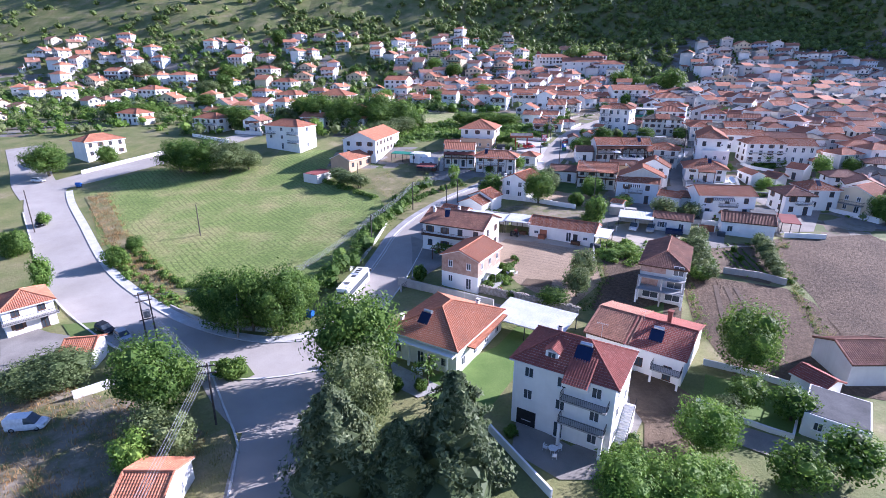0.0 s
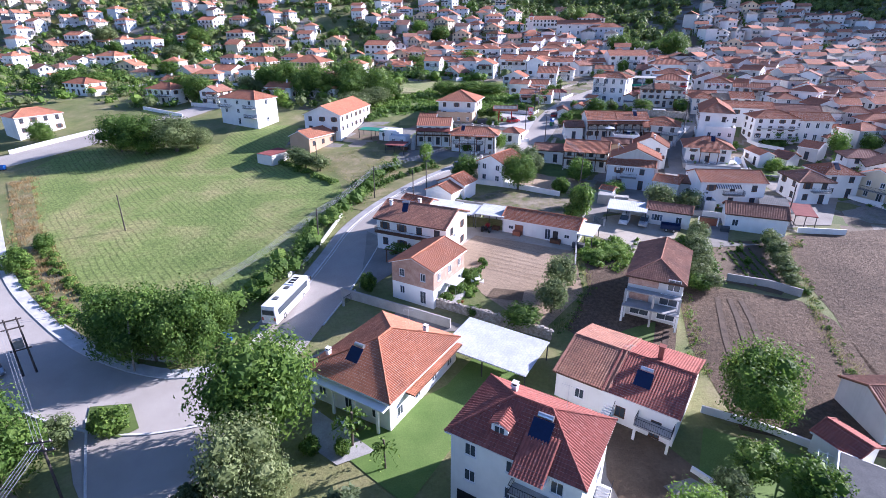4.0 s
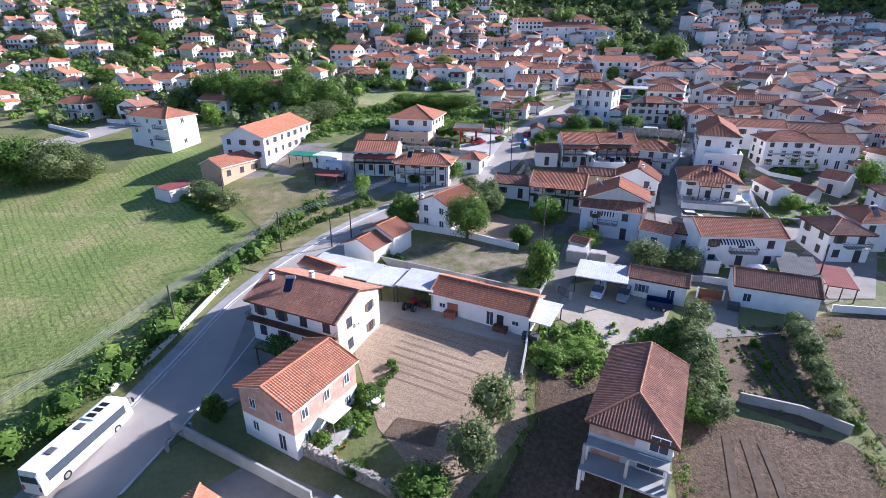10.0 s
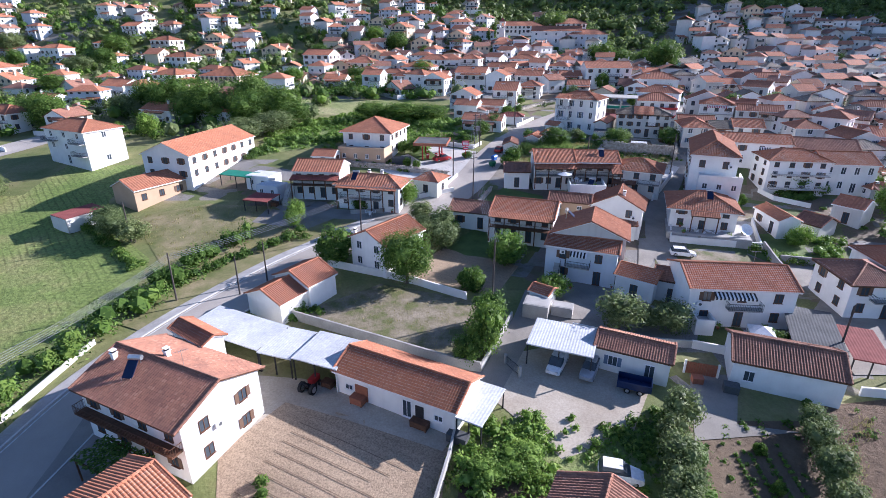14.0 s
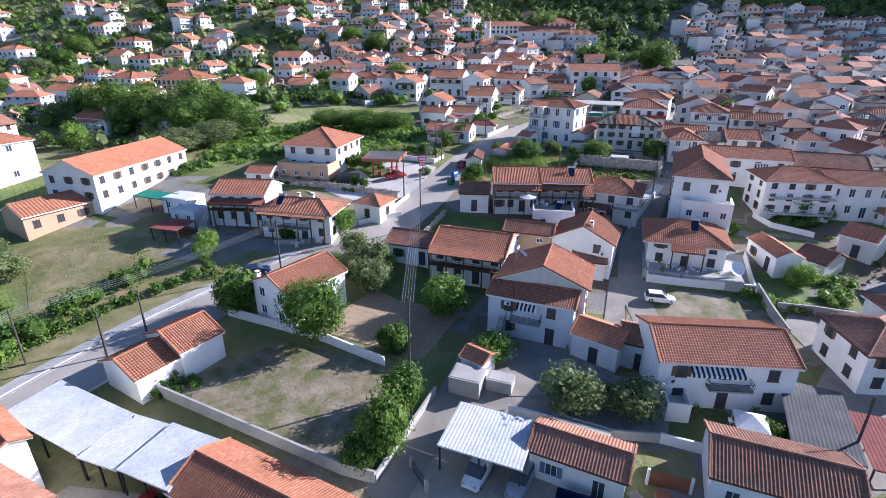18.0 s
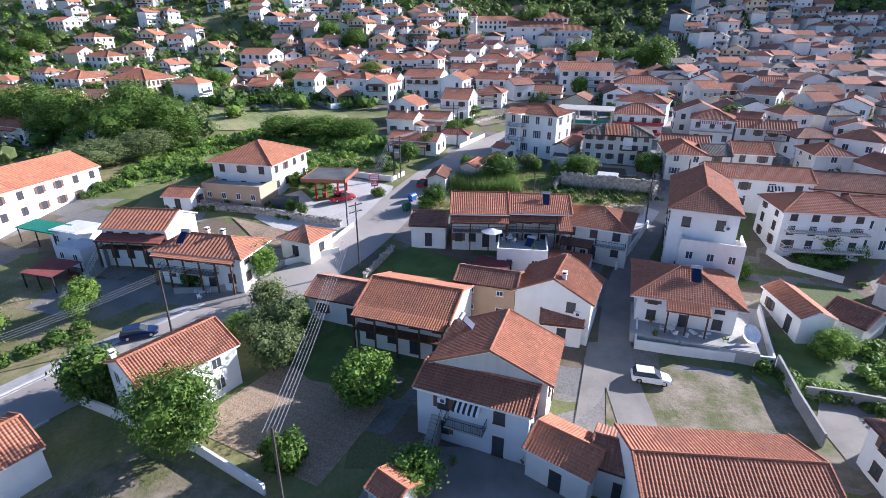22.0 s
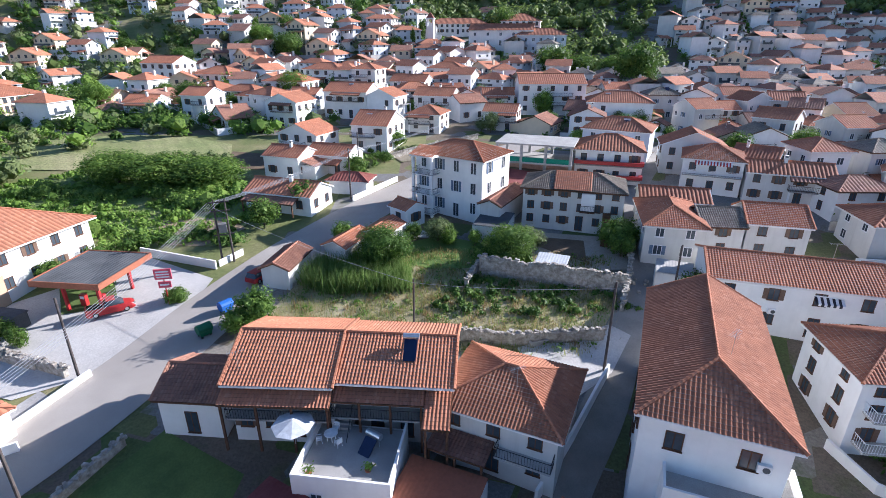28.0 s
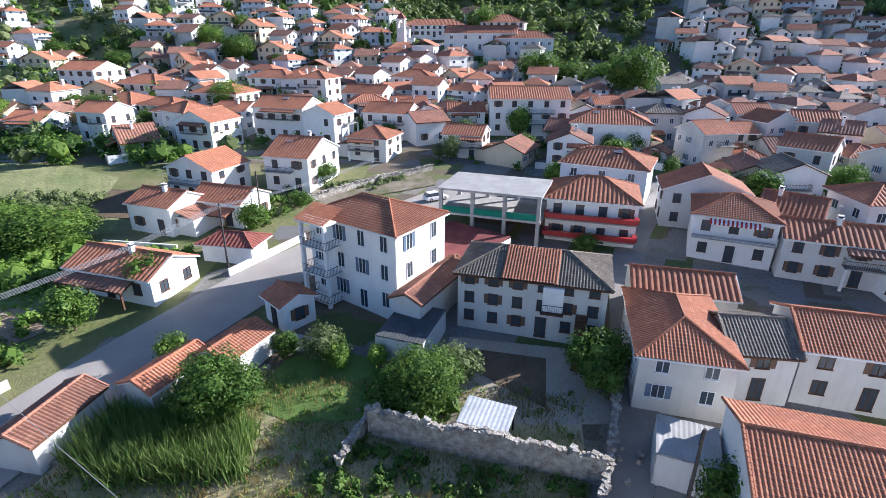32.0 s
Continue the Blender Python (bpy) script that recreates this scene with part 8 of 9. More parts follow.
scatter("vegetables", LEAF_LIGHT, "rows of green vegetables in dark soil", [(49.0 + 1.5 * k + 0.6 * u, 68.0 + 11.5 * u, 0.32, 0.42) for k in range(4) for u in [i / 17 for i in range(18)]], 0.14, 16)
scatter("weeds", LEAF, "sparse weeds in a vegetable garden", spots_in(COVER["vegetable_plot"], 50, 0.4, 0.35, 7), 0.16, 14)
blades("tall_grass", REED, "grass along the paddock", spots_in(COVER["horse_paddock"], 320, 0.5, 0.35, 8), 12)
blades("tall_grass", REED, "dry grass of the lot", spots_in(COVER["dry_lot"], 160, 0.5, 0.25, 9), 10)
scatter("flowers", PINK, "pink flowering bushes", [(-3.4, 65, 0.8, 0.9), (-2.6, 66, 0.7, 0.8)], 0.14, 120)

scatter("bushes", LEAF_LIGHT, "dense green bushes on the slope", spots_in([(0.2, 220.1), (15.4, 216.3), (27.7, 209.4), (24.2, 202.9), (19.6, 199.9), (13.1, 201.4)], 150, 1.6, 1.9, 50), 0.24, 36, category="shrubs")
scatter("bushes", LEAF_OLIVE, "pale grey-green bushes on the slope", spots_in([(-9.0, 233.7), (10.8, 233.9), (16.8, 220.1), (2.9, 216.3)], 90, 1.3, 1.2, 51), 0.24, 36, category="shrubs")
scatter("bushes", LEAF, "green bushes beside a ruined wall", spots_in([(63.6, 184.9), (68.6, 188.3), (70.6, 181.9), (67.0, 179.3), (63.9, 181.2)], 60, 1.2, 1.6, 52), 0.24, 36, category="shrubs")
scatter("bushes", LEAF_LIGHT, "lush bright undergrowth above the houses", spots_in([(-41.9, 203.8), (10.7, 203.8), (16.9, 176.1), (11.0, 176.1), (-22.8, 182.4)], 200, 1.2, 1.0, 53), 0.24, 36, category="shrubs")
scatter("bushes", LEAF_LIGHT, "bright green bushes on an overgrown plot", spots_in([(23.0, 83.6), (30.9, 84.7), (31.2, 77.2), (27.8, 71.9), (20.6, 76.3)], 80, 0.9, 0.9, 54), 0.24, 36, category="shrubs")
scatter("bushes", LEAF, "green bushes at the edge of a yard", spots_in([(35.6, 82.4), (45.3, 86.0), (41.7, 79.2), (35.3, 79.2)], 40, 0.8, 0.7, 55), 0.24, 36, category="shrubs")
scatter("bushes", LEAF, "dense climbing greenery beside a house", spots_in([(43.7, 81.3), (47.5, 79.2), (43.0, 68.7), (38.1, 68.7)], 36, 1.3, 2.0, 56), 0.24, 36, category="shrubs")
scatter("bushes", LEAF_LIGHT, "garden shrubs in a walled garden", spots_in([(78.7, 123.7), (82.9, 122.7), (84.2, 121.6), (78.1, 121.6)], 30, 0.9, 1.0, 57), 0.24, 36, category="shrubs")
scatter("bushes", LEAF_LIGHT, "garden shrubs behind a concrete wall", spots_in([(91.3, 132.2), (95.9, 129.8), (89.6, 121.6), (86.3, 122.7)], 40, 1.0, 1.2, 58), 0.24, 36, category="shrubs")
scatter("bushes", LEAF, "vines and shrubs before a house", spots_in([(-17.7, 84.2), (-8.3, 83.8), (-6.0, 80.4), (-14.7, 80.3)], 24, 0.7, 1.0, 59), 0.24, 36, category="shrubs")
scatter("bushes", LEAF, "shrubs along a garden wall", spots_in([(-4.7, 173.0), (7.6, 170.3), (9.6, 166.4), (-3.3, 169.0)], 40, 0.8, 0.9, 60), 0.24, 36, category="shrubs")
scatter("bushes", LEAF_LIGHT, "flower bed shrubs beside a brick house", spots_in([(-1.8, 66.6), (-0.3, 72.7), (2.1, 71.5), (0.5, 64.7)], 30, 0.5, 0.6, 61), 0.24, 36, category="shrubs")
scatter("bushes", LEAF, "low shrubs in a house garden", spots_in([(6.0, 20.9), (10.7, 22.9), (10.5, 16.7), (4.6, 15.8)], 30, 0.8, 1.0, 62), 0.24, 36, category="shrubs")
scatter("bushes", LEAF, "shrubs at the foot of a roadside shed", spots_in([(-4.1, 106.4), (0.0, 108.6), (2.8, 105.1), (-1.4, 103.6)], 26, 0.8, 1.0, 63), 0.24, 36, category="shrubs")
scatter("bushes", LEAF, "garden shrubs round small houses", spots_in([(35.1, 227.6), (42.7, 235.8), (47.8, 230.1), (42.2, 218.0), (37.9, 220.3)], 50, 0.9, 1.3, 64), 0.24, 36, category="shrubs")
scatter("bushes", LEAF_OLIVE, "dry scrub beside the road", spots_in([(47.0, 235.8), (57.5, 243.4), (66.8, 247.5), (57.9, 235.8)], 40, 0.8, 0.8, 65), 0.24, 36, category="shrubs")
scatter("bushes", LEAF_LIGHT, "garden shrubs before low houses", spots_in([(25.3, 210.2), (34.9, 212.0), (37.6, 208.3), (29.2, 206.6)], 30, 0.8, 1.1, 66), 0.24, 36, category="shrubs")
scatter("bushes", LEAF, "shrubs beside a concrete path", spots_in([(95.3, 152.0), (103.1, 150.9), (101.3, 147.7), (95.3, 147.7)], 40, 1.0, 1.4, 67), 0.24, 36, category="shrubs")
scatter("bushes", LEAF, "garden shrubs behind the hamlet", spots_in([(-74.9, 198.7), (-72.0, 209.7), (-61.4, 198.7), (-63.5, 188.8)], 40, 1.0, 1.3, 68), 0.24, 36, category="shrubs")

scatter("bushes", LEAF, "dark green trees above a hay meadow", spots_in([(-62, 255), (-50, 272), (0, 264), (20, 257), (14, 250), (-8, 256)], 70, 2.6, 4.2, 69), 0.34, 60, category="trees")
scatter("bushes", LEAF_LIGHT, "bright green trees above a hay meadow", spots_in([(-62, 255), (-50, 272), (0, 264), (20, 257), (14, 250), (-8, 256)], 34, 2.4, 4.0, 70), 0.34, 60, category="trees")
for k, line in enumerate(([(66, 84), (60, 78), (57.4, 68), (54, 59), (50, 46), (47, 36)], [(36.5, 71), (33.5, 58), (30, 46)], [(20.5, 79), (19.6, 67), (13, 56)], [(25, 82), (22, 77)])):
    pts = smooth_line(line, 0.7)
    blades("tall_grass", REED, "rank grass along a field edge", [(x + rnd.gauss(0, 0.5), y, 0.5, rnd.uniform(0.2, 0.6)) for x, y in pts], 22)
    scatter("weeds", LEAF_LIGHT if k % 2 else LEAF, "green weeds along a field edge", [(x + rnd.gauss(0.3, 0.6), y + rnd.gauss(0, 0.8), rnd.uniform(0.2, 0.8), rnd.uniform(0.15, 0.6)) for x, y in pts], 0.15, 20, core=False)
# flowers and shrubs along the brick house, tall weeds on the field edge
blades("tall_grass", STRAW, "dry brown weeds along the field edge", spots_in([(-122, 124), (-117, 126), (-92, 93.5), (-72, 73), (-66, 65), (-62, 61), (-66, 60), (-78, 70.5), (-95, 88)], 420, 0.5, 0.7, 15), 16)
scatter("weeds", LEAF_LIGHT, "green weeds along the field edge", spots_in([(-90, 84), (-74, 70), (-60, 60), (-64, 59), (-80, 71), (-92, 84)], 90, 0.7, 0.8, 16), 0.2, 26)
blades("tall_grass", STRAW, "dry brown weeds on rough ground", spots_in(COVER["rough_ground"], 420, 0.6, 0.6, 17), 16)
blades("tall_grass", REED, "grass on the road verge", spots_in(COVER["road_verge"], 110, 0.5, 0.35, 18), 14)

# ---- yard furniture and clutter ----
def chair_at(x, y, yaw, z):
    """A white plastic garden chair."""
    ob = base("garden_chair", x, y, yaw, z, label="white plastic garden chair in a yard", category="chair", group="garden chairs")
    part("seat", Geo().box(-0.24, -0.24, 0.4, 0.24, 0.24, 0.44), WHITEPAINT, ob)
    part("backrest", Geo().box(-0.24, 0.2, 0.44, 0.24, 0.24, 0.88), WHITEPAINT, ob)
    for sx in (-0.21, 0.21):
        for sy in (-0.21, 0.21):
            part("leg", Geo().tube((sx, sy, 0), (sx * 0.9, sy * 0.9, 0.4), 0.025, 0.025, 5), WHITEPAINT, ob)
        part("armrest", Geo().box(sx - 0.03, -0.22, 0.62, sx + 0.03, 0.2, 0.65), WHITEPAINT, ob)
    return ob


def table_at(x, y, z):
    ob = base("garden_table", x, y, 20, z, label="round white plastic garden table", category="table", group="garden tables")
    part("tabletop", Geo().tube((0, 0, 0.7), (0, 0, 0.74), 0.55, 0.55, 16), WHITEPAINT, ob)
    for i in range(4):
        a = i * math.pi / 2
        part("leg", Geo().tube((0.35 * math.cos(a), 0.35 * math.sin(a), 0), (0.3 * math.cos(a), 0.3 * math.sin(a), 0.7), 0.03, 0.03, 5), WHITEPAINT, ob)


def pot_at(x, y, z):
    ob = base("flower_pot", x, y, 0, z, label="clay flower pot with a green plant", category="flower pot", group="flower pots")
    part("pot", Geo().tube((0, 0, 0), (0, 0, 0.4), 0.17, 0.25, 10), RUST, ob)
    g, rd = Geo(), random.Random(int(x * 9 + y))
    for i in range(60):
        p = Vector((rd.gauss(0, 0.2), rd.gauss(0, 0.2), 0.6 + rd.gauss(0, 0.15)))
        g.face([p, p + Vector((0.12, 0.02, 0.05)), p + Vector((0.1, 0.12, 0.1)), p + Vector((0.0, 0.1, 0.02))])
    tagged(part("plant", g, LEAF_LIGHT, ob), kind="stuff")


def crate_at(x, y, yaw, w, d, h, mat, label):
    ob = base("crate", x, y, yaw, label=label, category="crate", group="crates and boxes")
    part("body", Geo().box(-w / 2, -d / 2, 0.1, w / 2, d / 2, h), mat, ob)
    for s in (-w / 2 + 0.1, w / 2 - 0.1):
        part("bearer", Geo().box(s - 0.06, -d / 2, -0.05, s + 0.06, d / 2, 0.1), WOOD, ob)
    part("lid", Geo().box(-w / 2 - 0.04, -d / 2 - 0.04, h, w / 2 + 0.04, d / 2 + 0.04, h + 0.06), mat, ob)


SETS = ((0.5, 20.6, 0.12), (-16.0, 37.0, 0.12), (67.8, 131.5, 1.16), (1.4, 69.4, 0.08), (62.0, 99.6, 0.1), (4.8, 140.5, 0.1), (49.5, 150.3, 3.06))
for x, y, up in SETS:
    z = ground(x, y) + up
    table_at(x, y, z)
    for k in range(3):
        a = k * 2.1 + x
        chair_at(x + 0.95 * math.cos(a), y + 0.95 * math.sin(a), math.degrees(a) - 90, z)
for x, y, up in ((-2.2, 62.6, 0.1), (-1.4, 63.4, 0.1), (65.6, 130.6, 1.16), (66.2, 133.6, 1.16), (73.8, 129.4, 1.16), (40.2, 112.4, 0.1), (46.8, 112.6, 0.1), (58.2, 101.2, 0.1), (64.4, 100.8, 0.1), (52.8, 147.3, 3.06), (48.4, 147.1, 3.06), (-3.9, 144.6, 0.1), (9.2, 141.4, 0.1), (-14.6, 36.4, 0.1), (5.8, 21.4, 0.12)):
    pot_at(x, y, ground(x, y) + up)
crate_at(10.4, 86.6, -27, 1.6, 1.0, 0.9, RUST, "rusty metal box beside a shed")
crate_at(17.6, 83.2, -27, 2.0, 1.2, 0.8, WOOD, "weathered wooden crate beside a shed")
crate_at(21.6, 81.2, -27, 2.2, 1.1, 1.0, GREYSHEET, "grey metal box beside a shed")
crate_at(6.4, 89.6, -27, 1.4, 1.0, 0.7, WOOD, "stack of old boards under a canopy")
crate_at(53.6, 88.6, -22, 1.6, 1.2, 1.0, GREYSHEET, "covered stack of goods in a yard")
crate_at(50.4, 90.2, -10, 1.2, 1.0, 0.8, RUST, "rusty box in a yard")
crate_at(-21.3, 148.4, -18, 1.6, 1.2, 1.0, DARKBLUE, "blue box beside an outbuilding")
crate_at(-16.4, 145.0, -18, 1.4, 1.0, 0.9, WOOD, "wooden crate beside a parking roof")
ls = find("long low white shed with orange tile roof")
part("shed_door", Geo().box(-4.9, -3.34, 0.0, -3.2, -3.26, 2.0), RUST, ls, "brown boarded shed door")
part("shed_door", Geo().box(3.0, -3.34, 0.0, 4.0, -3.26, 2.0), DARKMETAL, ls, "dark metal shed door")
bh = find("two-storey house, brick above and white plaster below")
part("canopy_sheet", Geo().box(4.0, -1.6, 2.7, 6.2, 1.4, 2.78), WHITEPAINT, bh, "white sheet canopy over a door")
for y in (-1.4, 1.2):
    part("post", Geo().tube((6.0, y, -0.4), (6.0, y, 2.7), 0.04, 0.04, 6), STEEL, bh)
part("plinth", Geo().box(4.0, -4.0, -1.0, 6.6, 3.5, 0.35), CONCRETE, bh)
# rubble at the foot of the ruined wall and beside the roadside ruin
rd = random.Random(88)
for cx, cy, n in ((65.3, 183.1, 26), (40.5, 177.6, 20), (83.6, 176.1, 16), (69.2, 130.9, 10)):
    for i in range(n):
        x, y, r = cx + rd.gauss(0, 1.6), cy + rd.gauss(0, 1.0), rd.uniform(0.15, 0.4)
        st = base("stone", x, y, rd.uniform(0, 90), ground(x, y) + (1.1 if cx == 69.2 else 0.05), label="rough fallen wall stone on the ground", category="stone", group="fallen stones")
        g = Geo()
        blob(g, (0, 0, r * 0.4), r, rd)
        part("block", g, STONE, st)
# white pergola and boarded gates
pw = base("pergola", 35.7, 28.7, -38, label="white lattice pergola over a garden path", category="pergola")
for sx in (-1.9, 1.9):
    for sy in (-1.3, 1.3):
        part("post", Geo().box(sx - 0.06, sy - 0.06, -0.3, sx + 0.06, sy + 0.06, 2.3), WHITEPAINT, pw)
for i in range(6):
    part("rafter", Geo().box(-2.0 + i * 0.78, -1.5, 2.3, -1.92 + i * 0.78, 1.5, 2.42), WHITEPAINT, pw)
for sy in (-1.3, 0.0, 1.3):
    part("beam", Geo().box(-2.1, sy - 0.05, 2.2, 2.1, sy + 0.05, 2.3), WHITEPAINT, pw)
bg = base("boarded_gate", 51.4, 91.5, -18, label="brown boarded yard gate between outbuildings", category="gate")
for s in (-1.85, 1.85):
    part("post", Geo().box(s - 0.12, -0.12, -0.3, s + 0.12, 0.12, 1.9), WHITE, bg)
for i in range(12):
    part("board", Geo().box(-1.7 + i * 0.285, -0.03, 0.08, -1.44 + i * 0.285, 0.03, 1.7), RUST, bg)
part("rail", Geo().box(-1.72, 0.03, 0.4, 1.72, 0.08, 0.52).box(-1.72, 0.03, 1.3, 1.72, 0.08, 1.42), WOOD, bg)
bs = base("board_stack", 48.4, 90.0, -70, label="stack of pale weathered boards beside a shed", category="boards")
for i in range(7):
    part("board", Geo().box(-1.4 + 0.1 * (i % 3), -0.5 + 0.16 * i, 0.02, 1.3 + 0.12 * (i % 2), -0.36 + 0.16 * i, 0.1 + 0.09 * (i % 3)), PALEPOLE, bs)
for x, y in ((68.9, 165.3), (71.3, 166.2)):
    tg = base("trough", x, y, 18, label="grey concrete trough beside a wall", category="trough", group="troughs")
    part("bottom", Geo().box(-1.0, -0.45, 0.05, 1.0, 0.45, 0.15), CONCRETE, tg)
    for q in ((-1.0, -0.45, 1.0, -0.35), (-1.0, 0.35, 1.0, 0.45), (-1.0, -0.35, -0.9, 0.35), (0.9, -0.35, 1.0, 0.35)):
        part("side", Geo().box(q[0], q[1], 0.15, q[2], q[3], 0.65), CONCRETE, tg)
tree("broad", 89.0, 171.9, 4.2, 2.3)
# gate posts and a yard gate
for x, y, yaw in ((28.6, 92.4, -60), (-20.2, 64.8, 60)):
    gt = base("yard_gate", x, y, yaw, label="dark metal yard gate between posts", category="gate")
    for s in (-1.5, 1.5):
        part("post", Geo().box(s - 0.15, -0.15, -0.3, s + 0.15, 0.15, 1.5), CONCRETE, gt)
    part("gate_frame", Geo().tube((-1.3, 0, 0.15), (1.3, 0, 0.15), 0.03, 0.03, 5).tube((-1.3, 0, 1.3), (1.3, 0, 1.3), 0.03, 0.03, 5), DARKMETAL, gt)
    for i in range(14):
        u = -1.3 + i * 0.2
        part("bar", Geo().tube((u, 0, 0.15), (u, 0, 1.3), 0.015, 0.015, 4), DARKMETAL, gt)

# ---- the town on the slope ----
TAKEN = []
for o in list(scene.collection.objects):
    if o.parent is None and o.name.split(".")[0] in ("house", "church", "concrete_frame"):
        TAKEN.append((o.location.x, o.location.y))
ROADS = MAIN[::2] + ALLEY[::2]
TYPES = []
rnd = random.Random(77)
for k in range(30):
    old = k >= 16
    st = rnd.choice((2, 2, 2, 3, 1) if k < 27 else (0,))
    w, d = (rnd.uniform(6.8, 10.5), rnd.uniform(6.6, 8.8)) if st and old else (rnd.uniform(8.0, 12.5), rnd.uniform(7.4, 9.8)) if st else (rnd.uniform(4, 5.5), rnd.uniform(3.5, 4.5))
    wall = rnd.choice("wwooop" if old else "wwwccocpo")
    tile = rnd.choice("ooobbbg" if old else "ooooobb")
    TYPES.append((w, d, (2.5, 3.0, 5.1, 7.0)[st], rnd.choice(("hip", "hip", "gx", "gx", "gy")), tile, wall))
PROTO = {}


def town_house(k, x, y, yaw):
    """A house of the town, one of thirty shapes."""
    if k not in PROTO:
        w, d, h, roof, tile, wall = TYPES[k]
        PROTO[k] = house(x, y, yaw, w, d, h, roof, tile, wall, "frl", pitch=0.42, over=0.6, gap=2.2 + 0.5 * (k % 4), skip=0.15, wsize=((0.8, 1.1), (0.9, 1.35), (1.1, 1.2))[k % 3], shut="bdn"[k % 3])
        dress(PROTO[k], random.Random(k * 5 + 1))
        return PROTO[k]
    return copy_thing(PROTO[k], pose(x, y, hill(x, y), 0, 0, yaw))


def density(x, y):
    if 108 < x < 150 + (y - 322) * 0.2 and 322 < y < 450:
        return 0.0
    if 50 < x < 125 and 376 < y < 470:
        return 0.12 if y < 440 else 0.0
    if x > 118:
        return 0.92 if 100 < y < (396 if x < 290 else 380) else 0.0
    if x > 98 and 98 < y < 160:
        return 0.8
    if x > 66:
        return 0.92 if 236 < y < 376 else 0.0
    if x > -50:
        return 0.8 if 262 < y < 405 else 0.5 if 405 <= y < 452 else 0.0
    if x > -150 and 372 < y < 440:
        return 0.5
    return (0.3 if y < 330 else 0.42) if 190 < y < 425 and not (x < -150 and y < 215) else 0.0


GAPS, SITES = [], []
SIZE = [5.4] * len(TAKEN)
y = 100.0
while y < 505:
    x = -300.0 + rnd.uniform(0, 8)
    while x < 330:
        k = rnd.randrange(16, 30) if x - (y - 250) * 0.25 > 95 and rnd.random() < 0.8 else rnd.randrange(27, 30) if rnd.random() < 0.1 else rnd.randrange(16)
        w, d = TYPES[k][:2]
        px, py = x + w / 2 - (y - 250) * 0.25, y + rnd.uniform(-2.2, 2.2)
        thick = density(px, py)
        x += w + rnd.uniform(0.6, 3.5) + (0 if thick > 0.7 else rnd.uniform(2, 12))
        if rnd.random() > thick:
            if thick > 0.2:
                GAPS.append((px, py))
            continue
        size = (w + d) / 4
        if min((math.dist((px, py), q) - s for q, s in zip(TAKEN, SIZE)), default=99) < size * 0.82 or min(math.dist((px, py), q) for q in ROADS) < 5 + size:
            GAPS.append((px, py))
            continue
        if inside(COVER["meadow"], px, py) or inside(COVER["crop_field"], px, py):
            continue
        TAKEN.append((px, py))
        SIZE.append(size)
        SITES.append((math.dist((px, py), (60, 130)), k, px, py, -20 + rnd.gauss(0, 18) + (12 if px > 120 else 0) + rnd.choice((0, 0, 0, 90))))
    y += rnd.uniform(8.4, 10.6)
SITES.sort()
for near, k, x, y, yaw in SITES[:185]:
    town_house(k, x, y, yaw)


